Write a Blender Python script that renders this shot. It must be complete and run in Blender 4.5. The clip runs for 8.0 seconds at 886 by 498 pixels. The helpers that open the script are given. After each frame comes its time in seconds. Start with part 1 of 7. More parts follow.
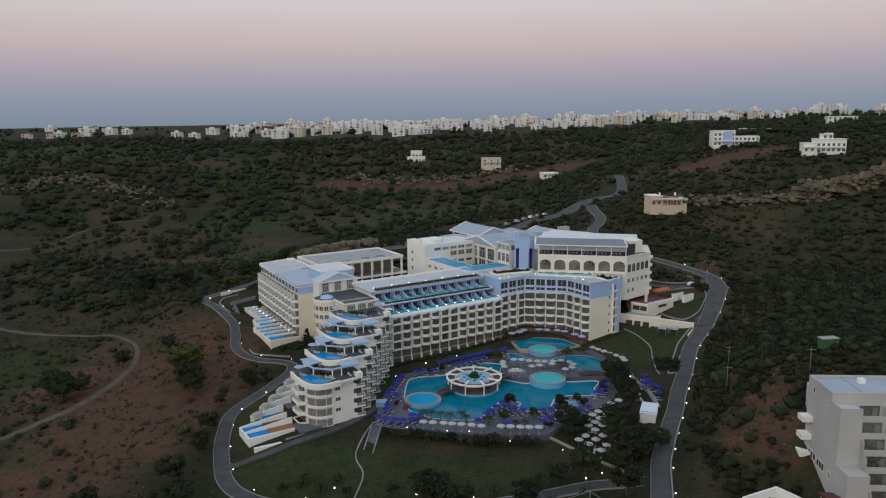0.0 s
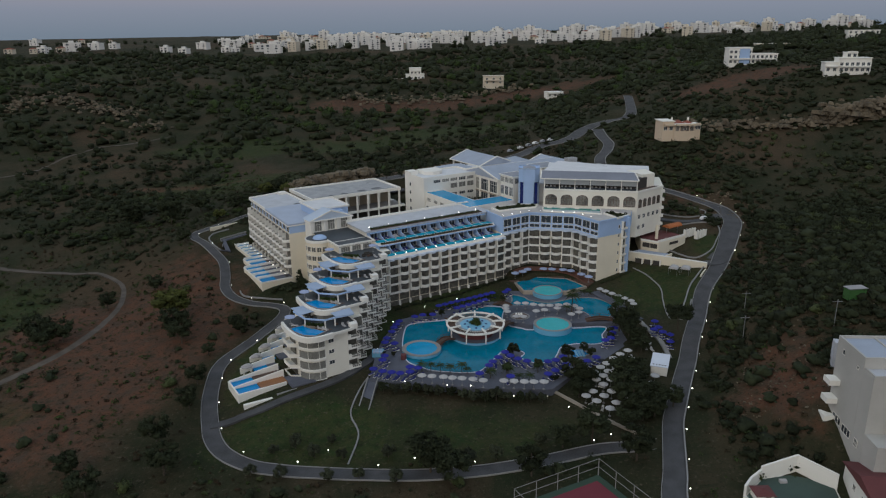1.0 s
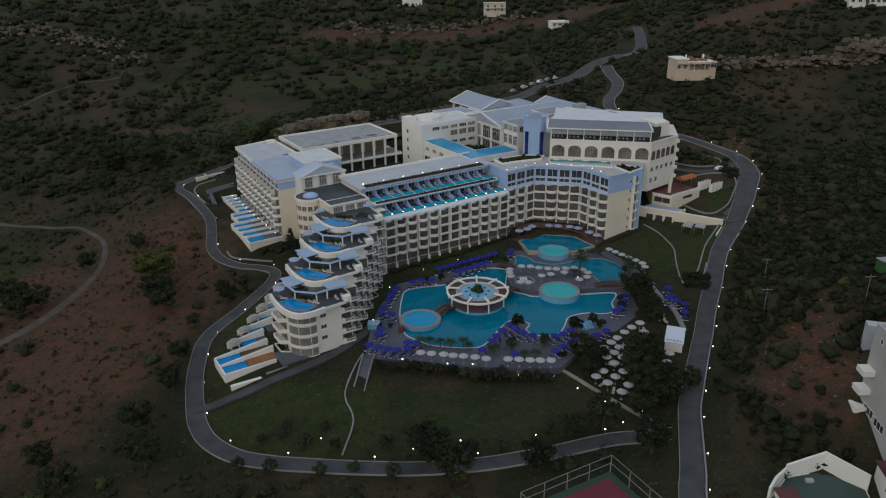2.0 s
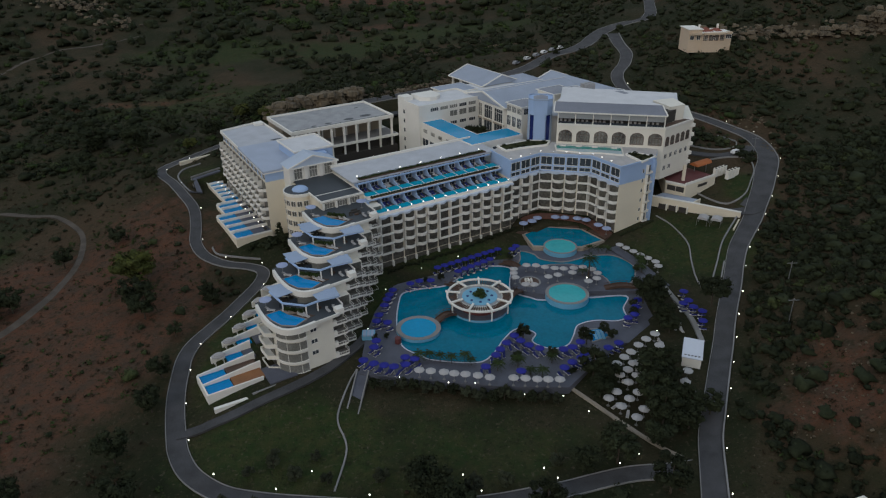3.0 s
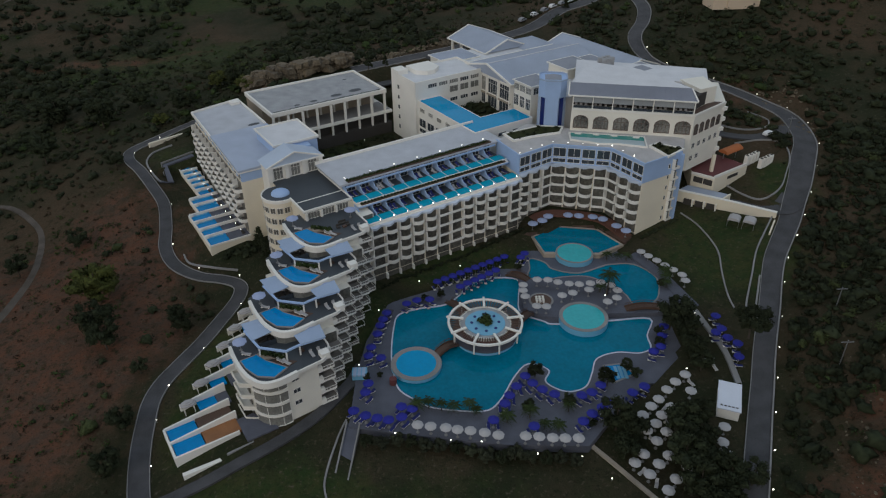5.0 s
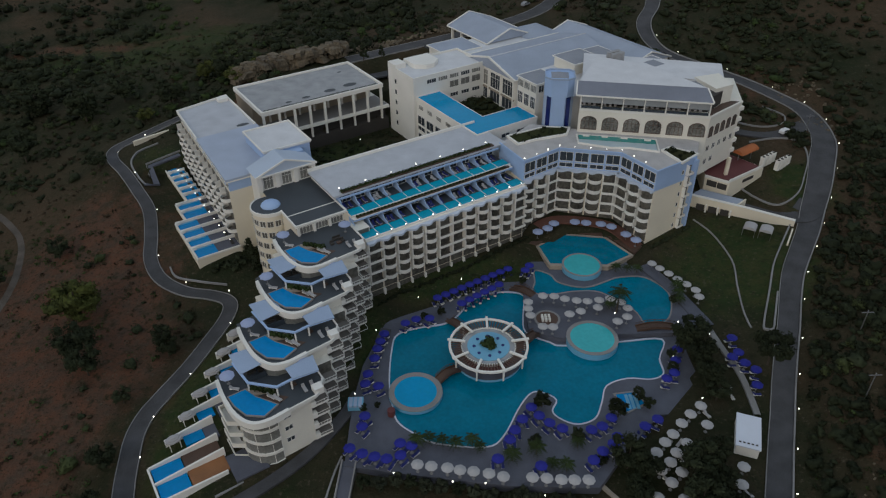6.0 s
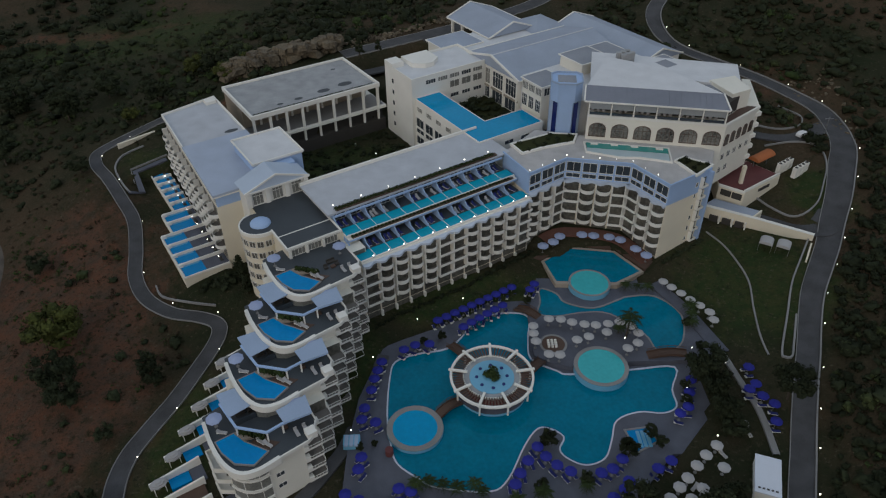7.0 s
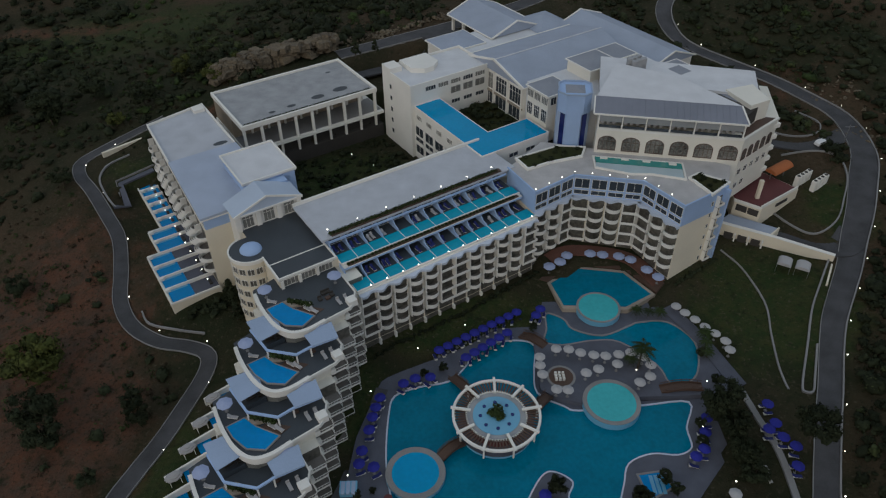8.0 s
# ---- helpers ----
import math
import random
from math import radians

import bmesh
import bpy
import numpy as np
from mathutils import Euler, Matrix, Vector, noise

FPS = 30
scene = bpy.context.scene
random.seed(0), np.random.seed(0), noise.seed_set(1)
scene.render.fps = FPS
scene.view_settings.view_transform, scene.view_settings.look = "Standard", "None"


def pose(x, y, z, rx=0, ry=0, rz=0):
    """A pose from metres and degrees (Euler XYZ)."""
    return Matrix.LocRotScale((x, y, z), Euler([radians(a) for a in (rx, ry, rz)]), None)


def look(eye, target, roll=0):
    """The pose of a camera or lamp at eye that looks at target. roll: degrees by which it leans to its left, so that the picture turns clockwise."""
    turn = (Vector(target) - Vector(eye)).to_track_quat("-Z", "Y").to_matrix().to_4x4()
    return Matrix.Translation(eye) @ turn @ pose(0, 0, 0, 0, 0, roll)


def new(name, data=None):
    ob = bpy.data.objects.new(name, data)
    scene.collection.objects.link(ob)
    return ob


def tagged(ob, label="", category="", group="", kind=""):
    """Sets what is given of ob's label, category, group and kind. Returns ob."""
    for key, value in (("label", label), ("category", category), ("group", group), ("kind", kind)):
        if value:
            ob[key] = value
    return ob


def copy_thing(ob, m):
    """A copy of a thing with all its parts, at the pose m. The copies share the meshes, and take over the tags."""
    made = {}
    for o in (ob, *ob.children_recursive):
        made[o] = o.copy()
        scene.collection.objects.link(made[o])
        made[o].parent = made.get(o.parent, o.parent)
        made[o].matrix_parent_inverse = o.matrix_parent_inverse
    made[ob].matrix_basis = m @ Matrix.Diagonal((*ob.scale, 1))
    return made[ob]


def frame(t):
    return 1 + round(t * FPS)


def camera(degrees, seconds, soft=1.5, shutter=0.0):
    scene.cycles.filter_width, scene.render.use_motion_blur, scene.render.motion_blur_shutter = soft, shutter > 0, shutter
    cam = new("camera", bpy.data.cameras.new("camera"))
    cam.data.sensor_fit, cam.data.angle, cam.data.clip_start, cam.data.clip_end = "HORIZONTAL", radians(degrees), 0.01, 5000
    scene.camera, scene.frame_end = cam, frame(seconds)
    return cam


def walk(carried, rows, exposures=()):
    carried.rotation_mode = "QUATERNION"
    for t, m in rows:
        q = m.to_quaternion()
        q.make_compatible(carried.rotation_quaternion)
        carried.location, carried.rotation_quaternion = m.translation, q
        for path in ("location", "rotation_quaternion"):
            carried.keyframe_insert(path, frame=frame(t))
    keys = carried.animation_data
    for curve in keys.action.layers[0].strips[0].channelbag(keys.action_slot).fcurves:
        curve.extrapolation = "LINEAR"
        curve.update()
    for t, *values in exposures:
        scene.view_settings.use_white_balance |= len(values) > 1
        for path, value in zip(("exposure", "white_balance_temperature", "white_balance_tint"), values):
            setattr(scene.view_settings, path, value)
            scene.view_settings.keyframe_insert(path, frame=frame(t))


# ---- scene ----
cam = camera(63.6, 8.0, 1.2)
ROWS = [
    (0.0, (-1.31, 1.67, 84.03), (1.57, 149.32, 57.76), -0.49),
    (0.5, (-0.99, 9.84, 86.23), (1.73, 155.69, 51.29), -0.53),
    (1.0, (-0.61, 18.37, 88.57), (1.90, 161.86, 44.93), -0.62),
    (1.5, (-0.59, 27.16, 91.21), (1.92, 167.83, 39.19), -0.63),
    (3.0, (-0.60, 54.41, 99.30), (2.25, 188.77, 32.66), -0.70),
    (3.5, (-0.80, 63.48, 101.61), (2.32, 195.88, 31.18), -0.62),
    (4.0, (-0.48, 71.46, 103.75), (2.49, 201.99, 29.91), -0.72),
    (4.5, (-0.58, 78.80, 105.68), (2.52, 207.56, 28.80), -0.70),
    (6.0, (-0.65, 100.94, 111.72), (2.80, 224.17, 26.26), -0.70),
    (6.5, (-0.58, 108.09, 113.55), (2.92, 229.61, 25.68), -0.69),
    (7.0, (-0.56, 115.44, 115.56), (3.03, 235.06, 25.13), -0.69),
    (7.5, (-0.46, 122.62, 117.22), (3.06, 240.58, 24.64), -0.74),
    (8.0, (-0.50, 129.52, 118.69), (3.13, 246.03, 24.28), -0.74),
]
walk(cam, [(t, look(eye, target, roll)) for t, eye, target, roll in ROWS],
     [(0.0, 0.52), (0.5, 0.4), (1.0, 0.27), (1.5, 0.17), (3.0, 0.1), (6.5, -0.02), (8.0, -0.12)])

# ---- light ----
world = bpy.data.worlds.new("dusk_sky")
scene.world = world
world.use_nodes = True
wn, wl = world.node_tree.nodes, world.node_tree.links
wn.clear()
w_out, w_bg = wn.new("ShaderNodeOutputWorld"), wn.new("ShaderNodeBackground")
w_co, w_sep, w_ramp = wn.new("ShaderNodeTexCoord"), wn.new("ShaderNodeSeparateXYZ"), wn.new("ShaderNodeValToRGB")
wl.new(w_co.outputs["Generated"], w_sep.inputs[0])
wl.new(w_sep.outputs["Z"], w_ramp.inputs[0])
SKY = [(0.0, (0.23, 0.29, 0.37)), (0.03, (0.30, 0.34, 0.43)), (0.065, (0.45, 0.41, 0.48)), (0.10, (0.62, 0.51, 0.52)),
       (0.15, (0.71, 0.65, 0.66)), (0.22, (0.73, 0.74, 0.77)), (0.5, (0.61, 0.70, 0.82)), (1.0, (0.52, 0.64, 0.78))]
while len(w_ramp.color_ramp.elements) < len(SKY):
    w_ramp.color_ramp.elements.new(0.5)
for el, (pos, col) in zip(w_ramp.color_ramp.elements, SKY):
    el.position, el.color = pos, (*col, 1)
wl.new(w_ramp.outputs[0], w_bg.inputs["Color"])
w_bg.inputs["Strength"].default_value = 0.62
wl.new(w_bg.outputs[0], w_out.inputs[0])
# afterglow of the set sun, behind the camera
sun = new("sun", bpy.data.lights.new("sun", "SUN"))
sun.data.energy, sun.data.angle, sun.data.color = 0.58, radians(40), (1.0, 0.90, 0.76)
sun.matrix_world = look((-60, -100, 60), (0, 0, 0))


# ---- materials ----
def mat(name, color, rough=0.7, metal=0.0, vary=0.12, scale=1.0, bump=0.0, fine=8.0, island=0.0, emit=0.0, second=None, spec=0.5):
    """A surface with stains, or a given second colour, at two scales, a grain bump and, for joined pieces, a tint of
    each piece.
    """
    m = bpy.data.materials.new(name)
    m.use_nodes = True
    nt = m.node_tree
    n, l = nt.nodes, nt.links
    b = n["Principled BSDF"]
    b.inputs["Roughness"].default_value, b.inputs["Metallic"].default_value = rough, metal
    b.inputs["Specular IOR Level"].default_value = spec
    co = n.new("ShaderNodeTexCoord")
    big, small, mix = n.new("ShaderNodeTexNoise"), n.new("ShaderNodeTexNoise"), n.new("ShaderNodeMix")
    geo = n.new("ShaderNodeNewGeometry")
    for tex, sc in ((big, 0.15 * scale), (small, fine * scale)):
        tex.inputs["Scale"].default_value, tex.inputs["Detail"].default_value = sc, 5
        l.new(geo.outputs["Position"], tex.inputs["Vector"])
    add = n.new("ShaderNodeMath")
    add.operation = "ADD"
    l.new(big.outputs[0], add.inputs[0]), l.new(small.outputs[0], add.inputs[1])
    ramp = n.new("ShaderNodeMapRange")
    ramp.inputs["From Min"].default_value, ramp.inputs["From Max"].default_value = 0.65, 1.35
    l.new(add.outputs[0], ramp.inputs[0])
    mix.data_type = "RGBA"
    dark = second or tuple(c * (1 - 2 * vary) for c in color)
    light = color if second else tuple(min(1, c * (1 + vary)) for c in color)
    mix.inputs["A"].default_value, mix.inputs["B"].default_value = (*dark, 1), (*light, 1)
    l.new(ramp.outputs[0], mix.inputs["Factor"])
    colour = mix.outputs["Result"]
    if island:
        hsv, rng, ran = n.new("ShaderNodeHueSaturation"), n.new("ShaderNodeMapRange"), n.new("ShaderNodeMath")
        inf = n.new("ShaderNodeObjectInfo")
        ran.operation = "ADD"
        l.new(geo.outputs["Random Per Island"], ran.inputs[0]), l.new(inf.outputs["Random"], ran.inputs[1])
        rng.inputs["From Max"].default_value = 2.0
        rng.inputs["To Min"].default_value, rng.inputs["To Max"].default_value = 1 - island, 1 + island
        l.new(ran.outputs[0], rng.inputs[0]), l.new(rng.outputs[0], hsv.inputs["Value"]), l.new(colour, hsv.inputs["Color"])
        colour = hsv.outputs[0]
    l.new(colour, b.inputs["Base Color"])
    if bump:
        bp = n.new("ShaderNodeBump")
        bp.inputs["Strength"].default_value, bp.inputs["Distance"].default_value = bump, 0.1
        l.new(small.outputs[0], bp.inputs["Height"]), l.new(bp.outputs[0], b.inputs["Normal"])
    if emit:
        b.inputs["Emission Color"].default_value, b.inputs["Emission Strength"].default_value = (*color, 1), emit
    return m


CREAM = mat("cream_render", (0.78, 0.71, 0.57), 0.85, vary=0.05, bump=0.1)
WHITE = mat("white_paint", (0.82, 0.80, 0.74), 0.8, vary=0.05)
BLUE = mat("pale_blue_paint", (0.36, 0.50, 0.74), 0.8, vary=0.06)
ROOF = mat("grey_roof_sheet", (0.34, 0.39, 0.48), 0.6, vary=0.08)
ROOFW = mat("pale_flat_roof", (0.50, 0.52, 0.56), 0.85, vary=0.10, scale=1.5)
ROOFP = mat("grey_pavilion_roof", (0.27, 0.29, 0.33), 0.7, vary=0.1)
ROOFL = mat("white_roof_membrane", (0.66, 0.67, 0.69), 0.85, vary=0.08, scale=1.5)
SUITE = mat("off_white_render", (0.80, 0.77, 0.68), 0.85, vary=0.05, bump=0.1)
ROOFG = mat("grey_gravel_roof", (0.36, 0.37, 0.38), 0.95, vary=0.15, scale=2, bump=0.3)
SLATE = mat("dark_roof_sheet", (0.21, 0.225, 0.27), 0.6, vary=0.1)
DECK = mat("dark_deck_tiles", (0.05, 0.06, 0.07), 0.6, vary=0.12)
PAVE = mat("pool_paving", (0.10, 0.106, 0.135), 0.8, vary=0.15, scale=2, bump=0.2)
GLASS = mat("window_glass", (0.05, 0.062, 0.075), 0.08, vary=0.2)
FLOORM = mat("balcony_floor_tiles", (0.20, 0.18, 0.16), 0.8, vary=0.2)
# dark seats, covers and wheels; also painted shade in openings and undercroft
DARK = mat("dark_parts_and_painted_shade", (0.05, 0.045, 0.04), 0.9)
CURT = mat("curtained_glass", (0.22, 0.22, 0.20), 0.35, vary=0.25, fine=3)
# near-black is the recess shade painted in, pale patches are curtains
ROOM = mat("balcony_recess_shade_and_curtains", (0.20, 0.19, 0.16), 0.4, fine=1.3, second=(0.018, 0.017, 0.016))
DINING = mat("dining_room_glass", (0.30, 0.29, 0.26), 0.2, fine=2.0, second=(0.012, 0.013, 0.014))
WATER = mat("pool_water", (0.0, 0.17, 0.27), 0.08, vary=0.10, bump=0.12, fine=1.2, spec=0.09)
WATERB = mat("blue_pool_water", (0.0, 0.235, 0.56), 0.08, vary=0.06, bump=0.1, fine=1.2, spec=0.12)
WATERT = mat("turquoise_pool_water", (0.06, 0.45, 0.48), 0.08, vary=0.06, bump=0.1, fine=1.2, spec=0.15)
WATERP = mat("plunge_pool_water", (0.005, 0.33, 0.47), 0.08, vary=0.06, bump=0.1, fine=1.2, spec=0.12)
PALE = mat("pale_canopy_cloth", (0.34, 0.43, 0.58), 0.8, vary=0.06)
CORN = mat("pale_cornice_paint", (0.56, 0.62, 0.72), 0.8, vary=0.05)
VIVID = mat("vivid_pool_water", (0.0, 0.29, 0.55), 0.08, vary=0.06, bump=0.1, fine=1.2, spec=0.12)
POOLW = mat("pool_wall_tiles", (0.16, 0.42, 0.60), 0.35, vary=0.08)
ASPH = mat("worn_asphalt", (0.066, 0.066, 0.070), 0.9, vary=0.28, scale=1.6, bump=0.2)
KERB = mat("pale_kerb", (0.26, 0.255, 0.25), 0.85, vary=0.15)
STONE = mat("pale_stone", (0.36, 0.31, 0.25), 0.9, vary=0.2, bump=0.5)
WOOD = mat("brown_wood", (0.10, 0.058, 0.040), 0.7, vary=0.2, bump=0.2)
DECKW = mat("orange_wood_deck", (0.30, 0.13, 0.05), 0.7, vary=0.2)
RED = mat("red_tiles", (0.13, 0.036, 0.036), 0.8, vary=0.15)
UMBB = mat("blue_umbrella_cloth", (0.012, 0.016, 0.25), 0.8, vary=0.08)
UMBW = mat("white_umbrella_cloth", (0.42, 0.41, 0.41), 0.85, vary=0.06)
UMBP = mat("pale_blue_umbrella_cloth", (0.34, 0.40, 0.58), 0.85, vary=0.06)
METAL = mat("grey_metal", (0.35, 0.35, 0.36), 0.4, 0.7)
LEAF = mat("dark_scrub_leaves", (0.037, 0.045, 0.023), 0.85, vary=0.3, island=0.5, second=(0.017, 0.022, 0.012), spec=0.1, bump=0.9, fine=1.2)
LEAFG = mat("green_leaves", (0.046, 0.068, 0.022), 0.85, vary=0.3, island=0.45, second=(0.022, 0.034, 0.013), spec=0.1, bump=0.9, fine=1.2)
BARK = mat("bark", (0.07, 0.055, 0.04), 0.95, vary=0.3, bump=0.6)
LAWN = mat("lawn_grass", (0.032, 0.046, 0.015), 0.95, vary=0.3, fine=3, bump=0.4, second=(0.042, 0.036, 0.018), spec=0.1)
LAMP = mat("lamp_globe", (1.0, 0.94, 0.82), emit=5.0)
ROCK = mat("ochre_rock", (0.15, 0.12, 0.08), 0.95, vary=0.35, bump=0.8, fine=1.5)


# ---- mesh helpers ----
def floor_faces(me, material, lo, hi):
    """Give the upward faces between two heights a second material."""
    me.materials.append(material)
    for p in me.polygons:
        if p.normal.z > 0.9 and lo < p.center.z < hi:
            p.material_index = 1
    return me


def mesh_of(name, bm, material):
    me = bpy.data.meshes.new(name)
    bmesh.ops.recalc_face_normals(bm, faces=bm.faces)
    bm.to_mesh(me)
    bm.free()
    me.materials.append(material)
    return me


def part(name, bm, material, parent=None, label="", at=None):
    ob = new(name, mesh_of(name, bm, material))
    ob.parent = parent
    if at is not None:
        ob.matrix_basis = at
    return tagged(ob, label)


def put(name, mesh, parent, m):
    """One more object on a mesh that is shared."""
    ob = new(name, mesh)
    ob.parent = parent
    ob.matrix_basis = m
    return ob


def box(bm, x0, x1, y0, y1, z0, z1):
    v = [bm.verts.new((x, y, z)) for z in (z0, z1) for x, y in ((x0, y0), (x1, y0), (x1, y1), (x0, y1))]
    for f in ((3, 2, 1, 0), (4, 5, 6, 7), (0, 1, 5, 4), (1, 2, 6, 5), (2, 3, 7, 6), (3, 0, 4, 7)):
        bm.faces.new([v[i] for i in f])
    return bm


def prism(bm, pts, z0, z1):
    lo, hi = [bm.verts.new((*p, z0)) for p in pts], [bm.verts.new((*p, z1)) for p in pts]
    bm.faces.new(lo[::-1]), bm.faces.new(hi)
    for i in range(len(pts)):
        j = (i + 1) % len(pts)
        bm.faces.new((lo[i], lo[j], hi[j], hi[i]))
    return bm


def Box(*a):
    return box(bmesh.new(), *a)


def Prism(pts, z0, z1):
    return prism(bmesh.new(), pts, z0, z1)


def ring(cx, cy, r, n=32, a0=0.0, a1=360.0, ry=None):
    full = abs(a1 - a0) >= 360
    return [(cx + r * math.cos(radians(a0 + (a1 - a0) * i / (n if full else n - 1))),
             cy + (ry or r) * math.sin(radians(a0 + (a1 - a0) * i / (n if full else n - 1)))) for i in range(n)]


def strip(bm, pts, w, z0, z1, closed=False):
    """A wall or rim of width w along a line of points, mitred."""
    n = len(pts)
    off = []
    for i, p in enumerate(pts):
        a = pts[i - 1] if i or closed else p
        b = pts[(i + 1) % n] if i < n - 1 or closed else p
        d1 = Vector((p[0] - a[0], p[1] - a[1])) if a != p else Vector((b[0] - p[0], b[1] - p[1]))
        d2 = Vector((b[0] - p[0], b[1] - p[1])) if b != p else d1
        d1.normalize(), d2.normalize()
        nn = Vector((-(d1 + d2).y, (d1 + d2).x))
        nn = nn.normalized() if nn.length > 1e-6 else Vector((-d1.y, d1.x))
        k = min(2.0, 1 / max(0.3, nn.dot(Vector((-d1.y, d1.x)))))
        off.append(nn * (w / 2 * k))
    rows = []
    for (x, y), o in zip(pts, off):
        zz0, zz1 = z0, z1
        rows.append([bm.verts.new(c) for c in ((x - o.x, y - o.y, zz0), (x + o.x, y + o.y, zz0), (x + o.x, y + o.y, zz1), (x - o.x, y - o.y, zz1))])
    for i in range(n if closed else n - 1):
        a, b = rows[i], rows[(i + 1) % n]
        for q in range(4):
            bm.faces.new((a[q], a[(q + 1) % 4], b[(q + 1) % 4], b[q]))
    if not closed:
        bm.faces.new(rows[0][::-1]), bm.faces.new(rows[-1])
    return bm


def Strip(*a, **k):
    return strip(bmesh.new(), *a, **k)


def smooth_line(pts, n=6, closed=False):
    """Catmull-Rom through points of any dimension."""
    P, out = [Vector(p) for p in pts], []
    m = len(P)
    for i in range(m if closed else m - 1):
        p0 = P[i - 1] if i or closed else P[i]
        p1, p2 = P[i], P[(i + 1) % m]
        p3 = P[(i + 2) % m] if i + 2 < m or closed else p2
        for k in range(n):
            t = k / n
            out.append(tuple(0.5 * (2 * p1 + (p2 - p0) * t + (2 * p0 - 5 * p1 + 4 * p2 - p3) * t * t + (3 * p1 - p0 - 3 * p2 + p3) * t ** 3)))
    if not closed:
        out.append(tuple(P[-1]))
    return out


def slab(name, outer, holes, z0, z1, material, parent=None, label=""):
    """A flat slab with holes, filled as a 2D curve and turned into a mesh."""
    cu = bpy.data.curves.new(name, "CURVE")
    cu.dimensions, cu.fill_mode, cu.extrude = "2D", "BOTH", (z1 - z0) / 2
    for loop in (outer, *holes):
        sp = cu.splines.new("POLY")
        sp.points.add(len(loop) - 1)
        for q, p in zip(sp.points, loop):
            q.co = (p[0], p[1], 0, 1)
        sp.use_cyclic_u = True
    tmp = bpy.data.objects.new(name, cu)
    me = bpy.data.meshes.new_from_object(tmp)
    bpy.data.objects.remove(tmp)
    me.materials.clear()
    me.materials.append(material)
    me.name = name
    ob = new(name, me)
    ob.parent = parent
    ob.matrix_basis = Matrix.Translation((0, 0, (z0 + z1) / 2))
    return tagged(ob, label)


def thing(name, m, label, category, group="", kind=""):
    ob = new(name)
    ob.empty_display_size = 0.5
    ob.matrix_world = m
    return tagged(ob, label, category, group, kind)


# the hotel's own axes: e along the main wing, n away from the camera
ANG = 31.2
HOTEL = pose(-49.7, 258.0, 0, 0, 0, ANG)


def to_world(e, n):
    v = HOTEL @ Vector((e, n, 0))
    return v.x, v.y


# ---- ground ----
NEAR_Z = [(5, 215, -0.9), (30, 235, -0.6), (-15, 200, -0.6), (45, 258, 2.6), (57, 235, 0.8), (57, 215, 1.2), (58, 194, 0.9), (40, 178, -0.8),
          (85, 246, 5.0), (75, 256, 3.6), (-30, 172, -3.2), (0, 170, -3.0), (25, 166, -2.3), (-10, 153, -3.6), (-45, 165, -3.8), (-18, 183, -1.6),
          (-35, 180, -1.0), (-40, 190, -0.4), (-48, 205, 0.4), (-47, 222, 1.2), (-44, 236, 1.6), (-55, 248, 3.5), (-30, 210, 0.4), (-10, 230, 0.2), (15, 252, 1.5)]
ROAD_Z = [(-98, 310, 8.0), (-92, 298, 8.2), (-86, 288, 7.5), (-80.5, 278, 6.0), (-77.8, 267, 4.5), (-75.4, 254.6, 3.0), (-65, 241, 1.3), (-50.4, 234, 0.7), (-57, 214, 0.1), (-60, 200, -0.7), (-58.5, 186, -2.2), (-51, 170, -3.7), (-40, 160, -4.0),
          (15, 153, -2.6), (34, 157.4, -1.0), (122, 318, 15.5), (114, 278, 12.5), (103, 260, 8.4), (79, 218, 2.8), (86, 232, 4.6), (72, 204, 1.8), (68, 196, 0.8), (53, 158, 0.0), (45, 135, 0.6), (40, 100, 1.0)]
SIDE_Z = [(-105, 199, -4), (-119, 272, -3.5), (-150, 230, -8), (-200, 330, -6), (-150, 160, -9), (-251, 493, 4), (-213, 451, 5), (-90, 440, 11),
          (-120, 360, 5), (-350, 250, -5), (-60, 120, -6), (0, 90, -5), (-78, 225, 0), (-85, 303, 7.8), (-70, 320, 13), (95, 200, 13), (74, 180, 4.0),
          (109, 190, 21), (84, 156, 10), (70, 132, -1.5), (65, 147, 1.5), (75, 151, 4.5), (86, 134, 1.0), (60, 136, 0.0), (150, 150, 24), (180, 300, 24), (140, 262, 18), (250, 250, 40)]
BACK_Z = [(-53, 326, 20), (-20, 340, 22), (14, 352, 23.5), (50, 372, 24), (95, 345, 20), (124, 387, 34), (104, 430, 32.5), (124, 470, 39), (82, 368, 27), (92, 386, 29), (102, 411, 31), (65, 404, 28.5), (44, 385, 26), (160, 360, 29),
          (217, 385, 41), (245, 445, 63), (216, 520, 64), (32, 464, 22), (79, 583, 27), (-89, 531, 13), (-201, 542, 14), (-10, 420, 17)]
FAR_Z = [(-300, 650, 38), (-500, 500, 20), (-100, 700, 38), (100, 720, 46), (250, 640, 66), (-400, 850, 62), (0, 950, 66), (350, 850, 76), (600, 700, 86),
         (500, 450, 80), (-900, 900, 66), (0, 1500, 76), (220, 1120, 79), (-350, 1050, 66), (900, 1300, 92), (-900, 1600, 74), (0, 2600, 78), (1500, 600, 90), (-1500, 500, 20), (900, 0, 60), (-900, -100, -10), (0, -400, -10)]
CTRL = np.array(NEAR_Z + ROAD_Z + SIDE_Z + BACK_Z + FAR_Z, float)


def _kernel(a, b):
    d2 = ((a[:, None, :] - b[None, :, :]) ** 2).sum(-1)
    return np.sqrt(d2 + 36.0)


_C = CTRL[:, :2]
_W = np.linalg.solve(np.block([[_kernel(_C, _C) + np.eye(len(_C)) * 0.5, np.ones((len(_C), 1))], [np.ones((1, len(_C))), np.zeros((1, 1))]]), np.r_[CTRL[:, 2], 0.0])


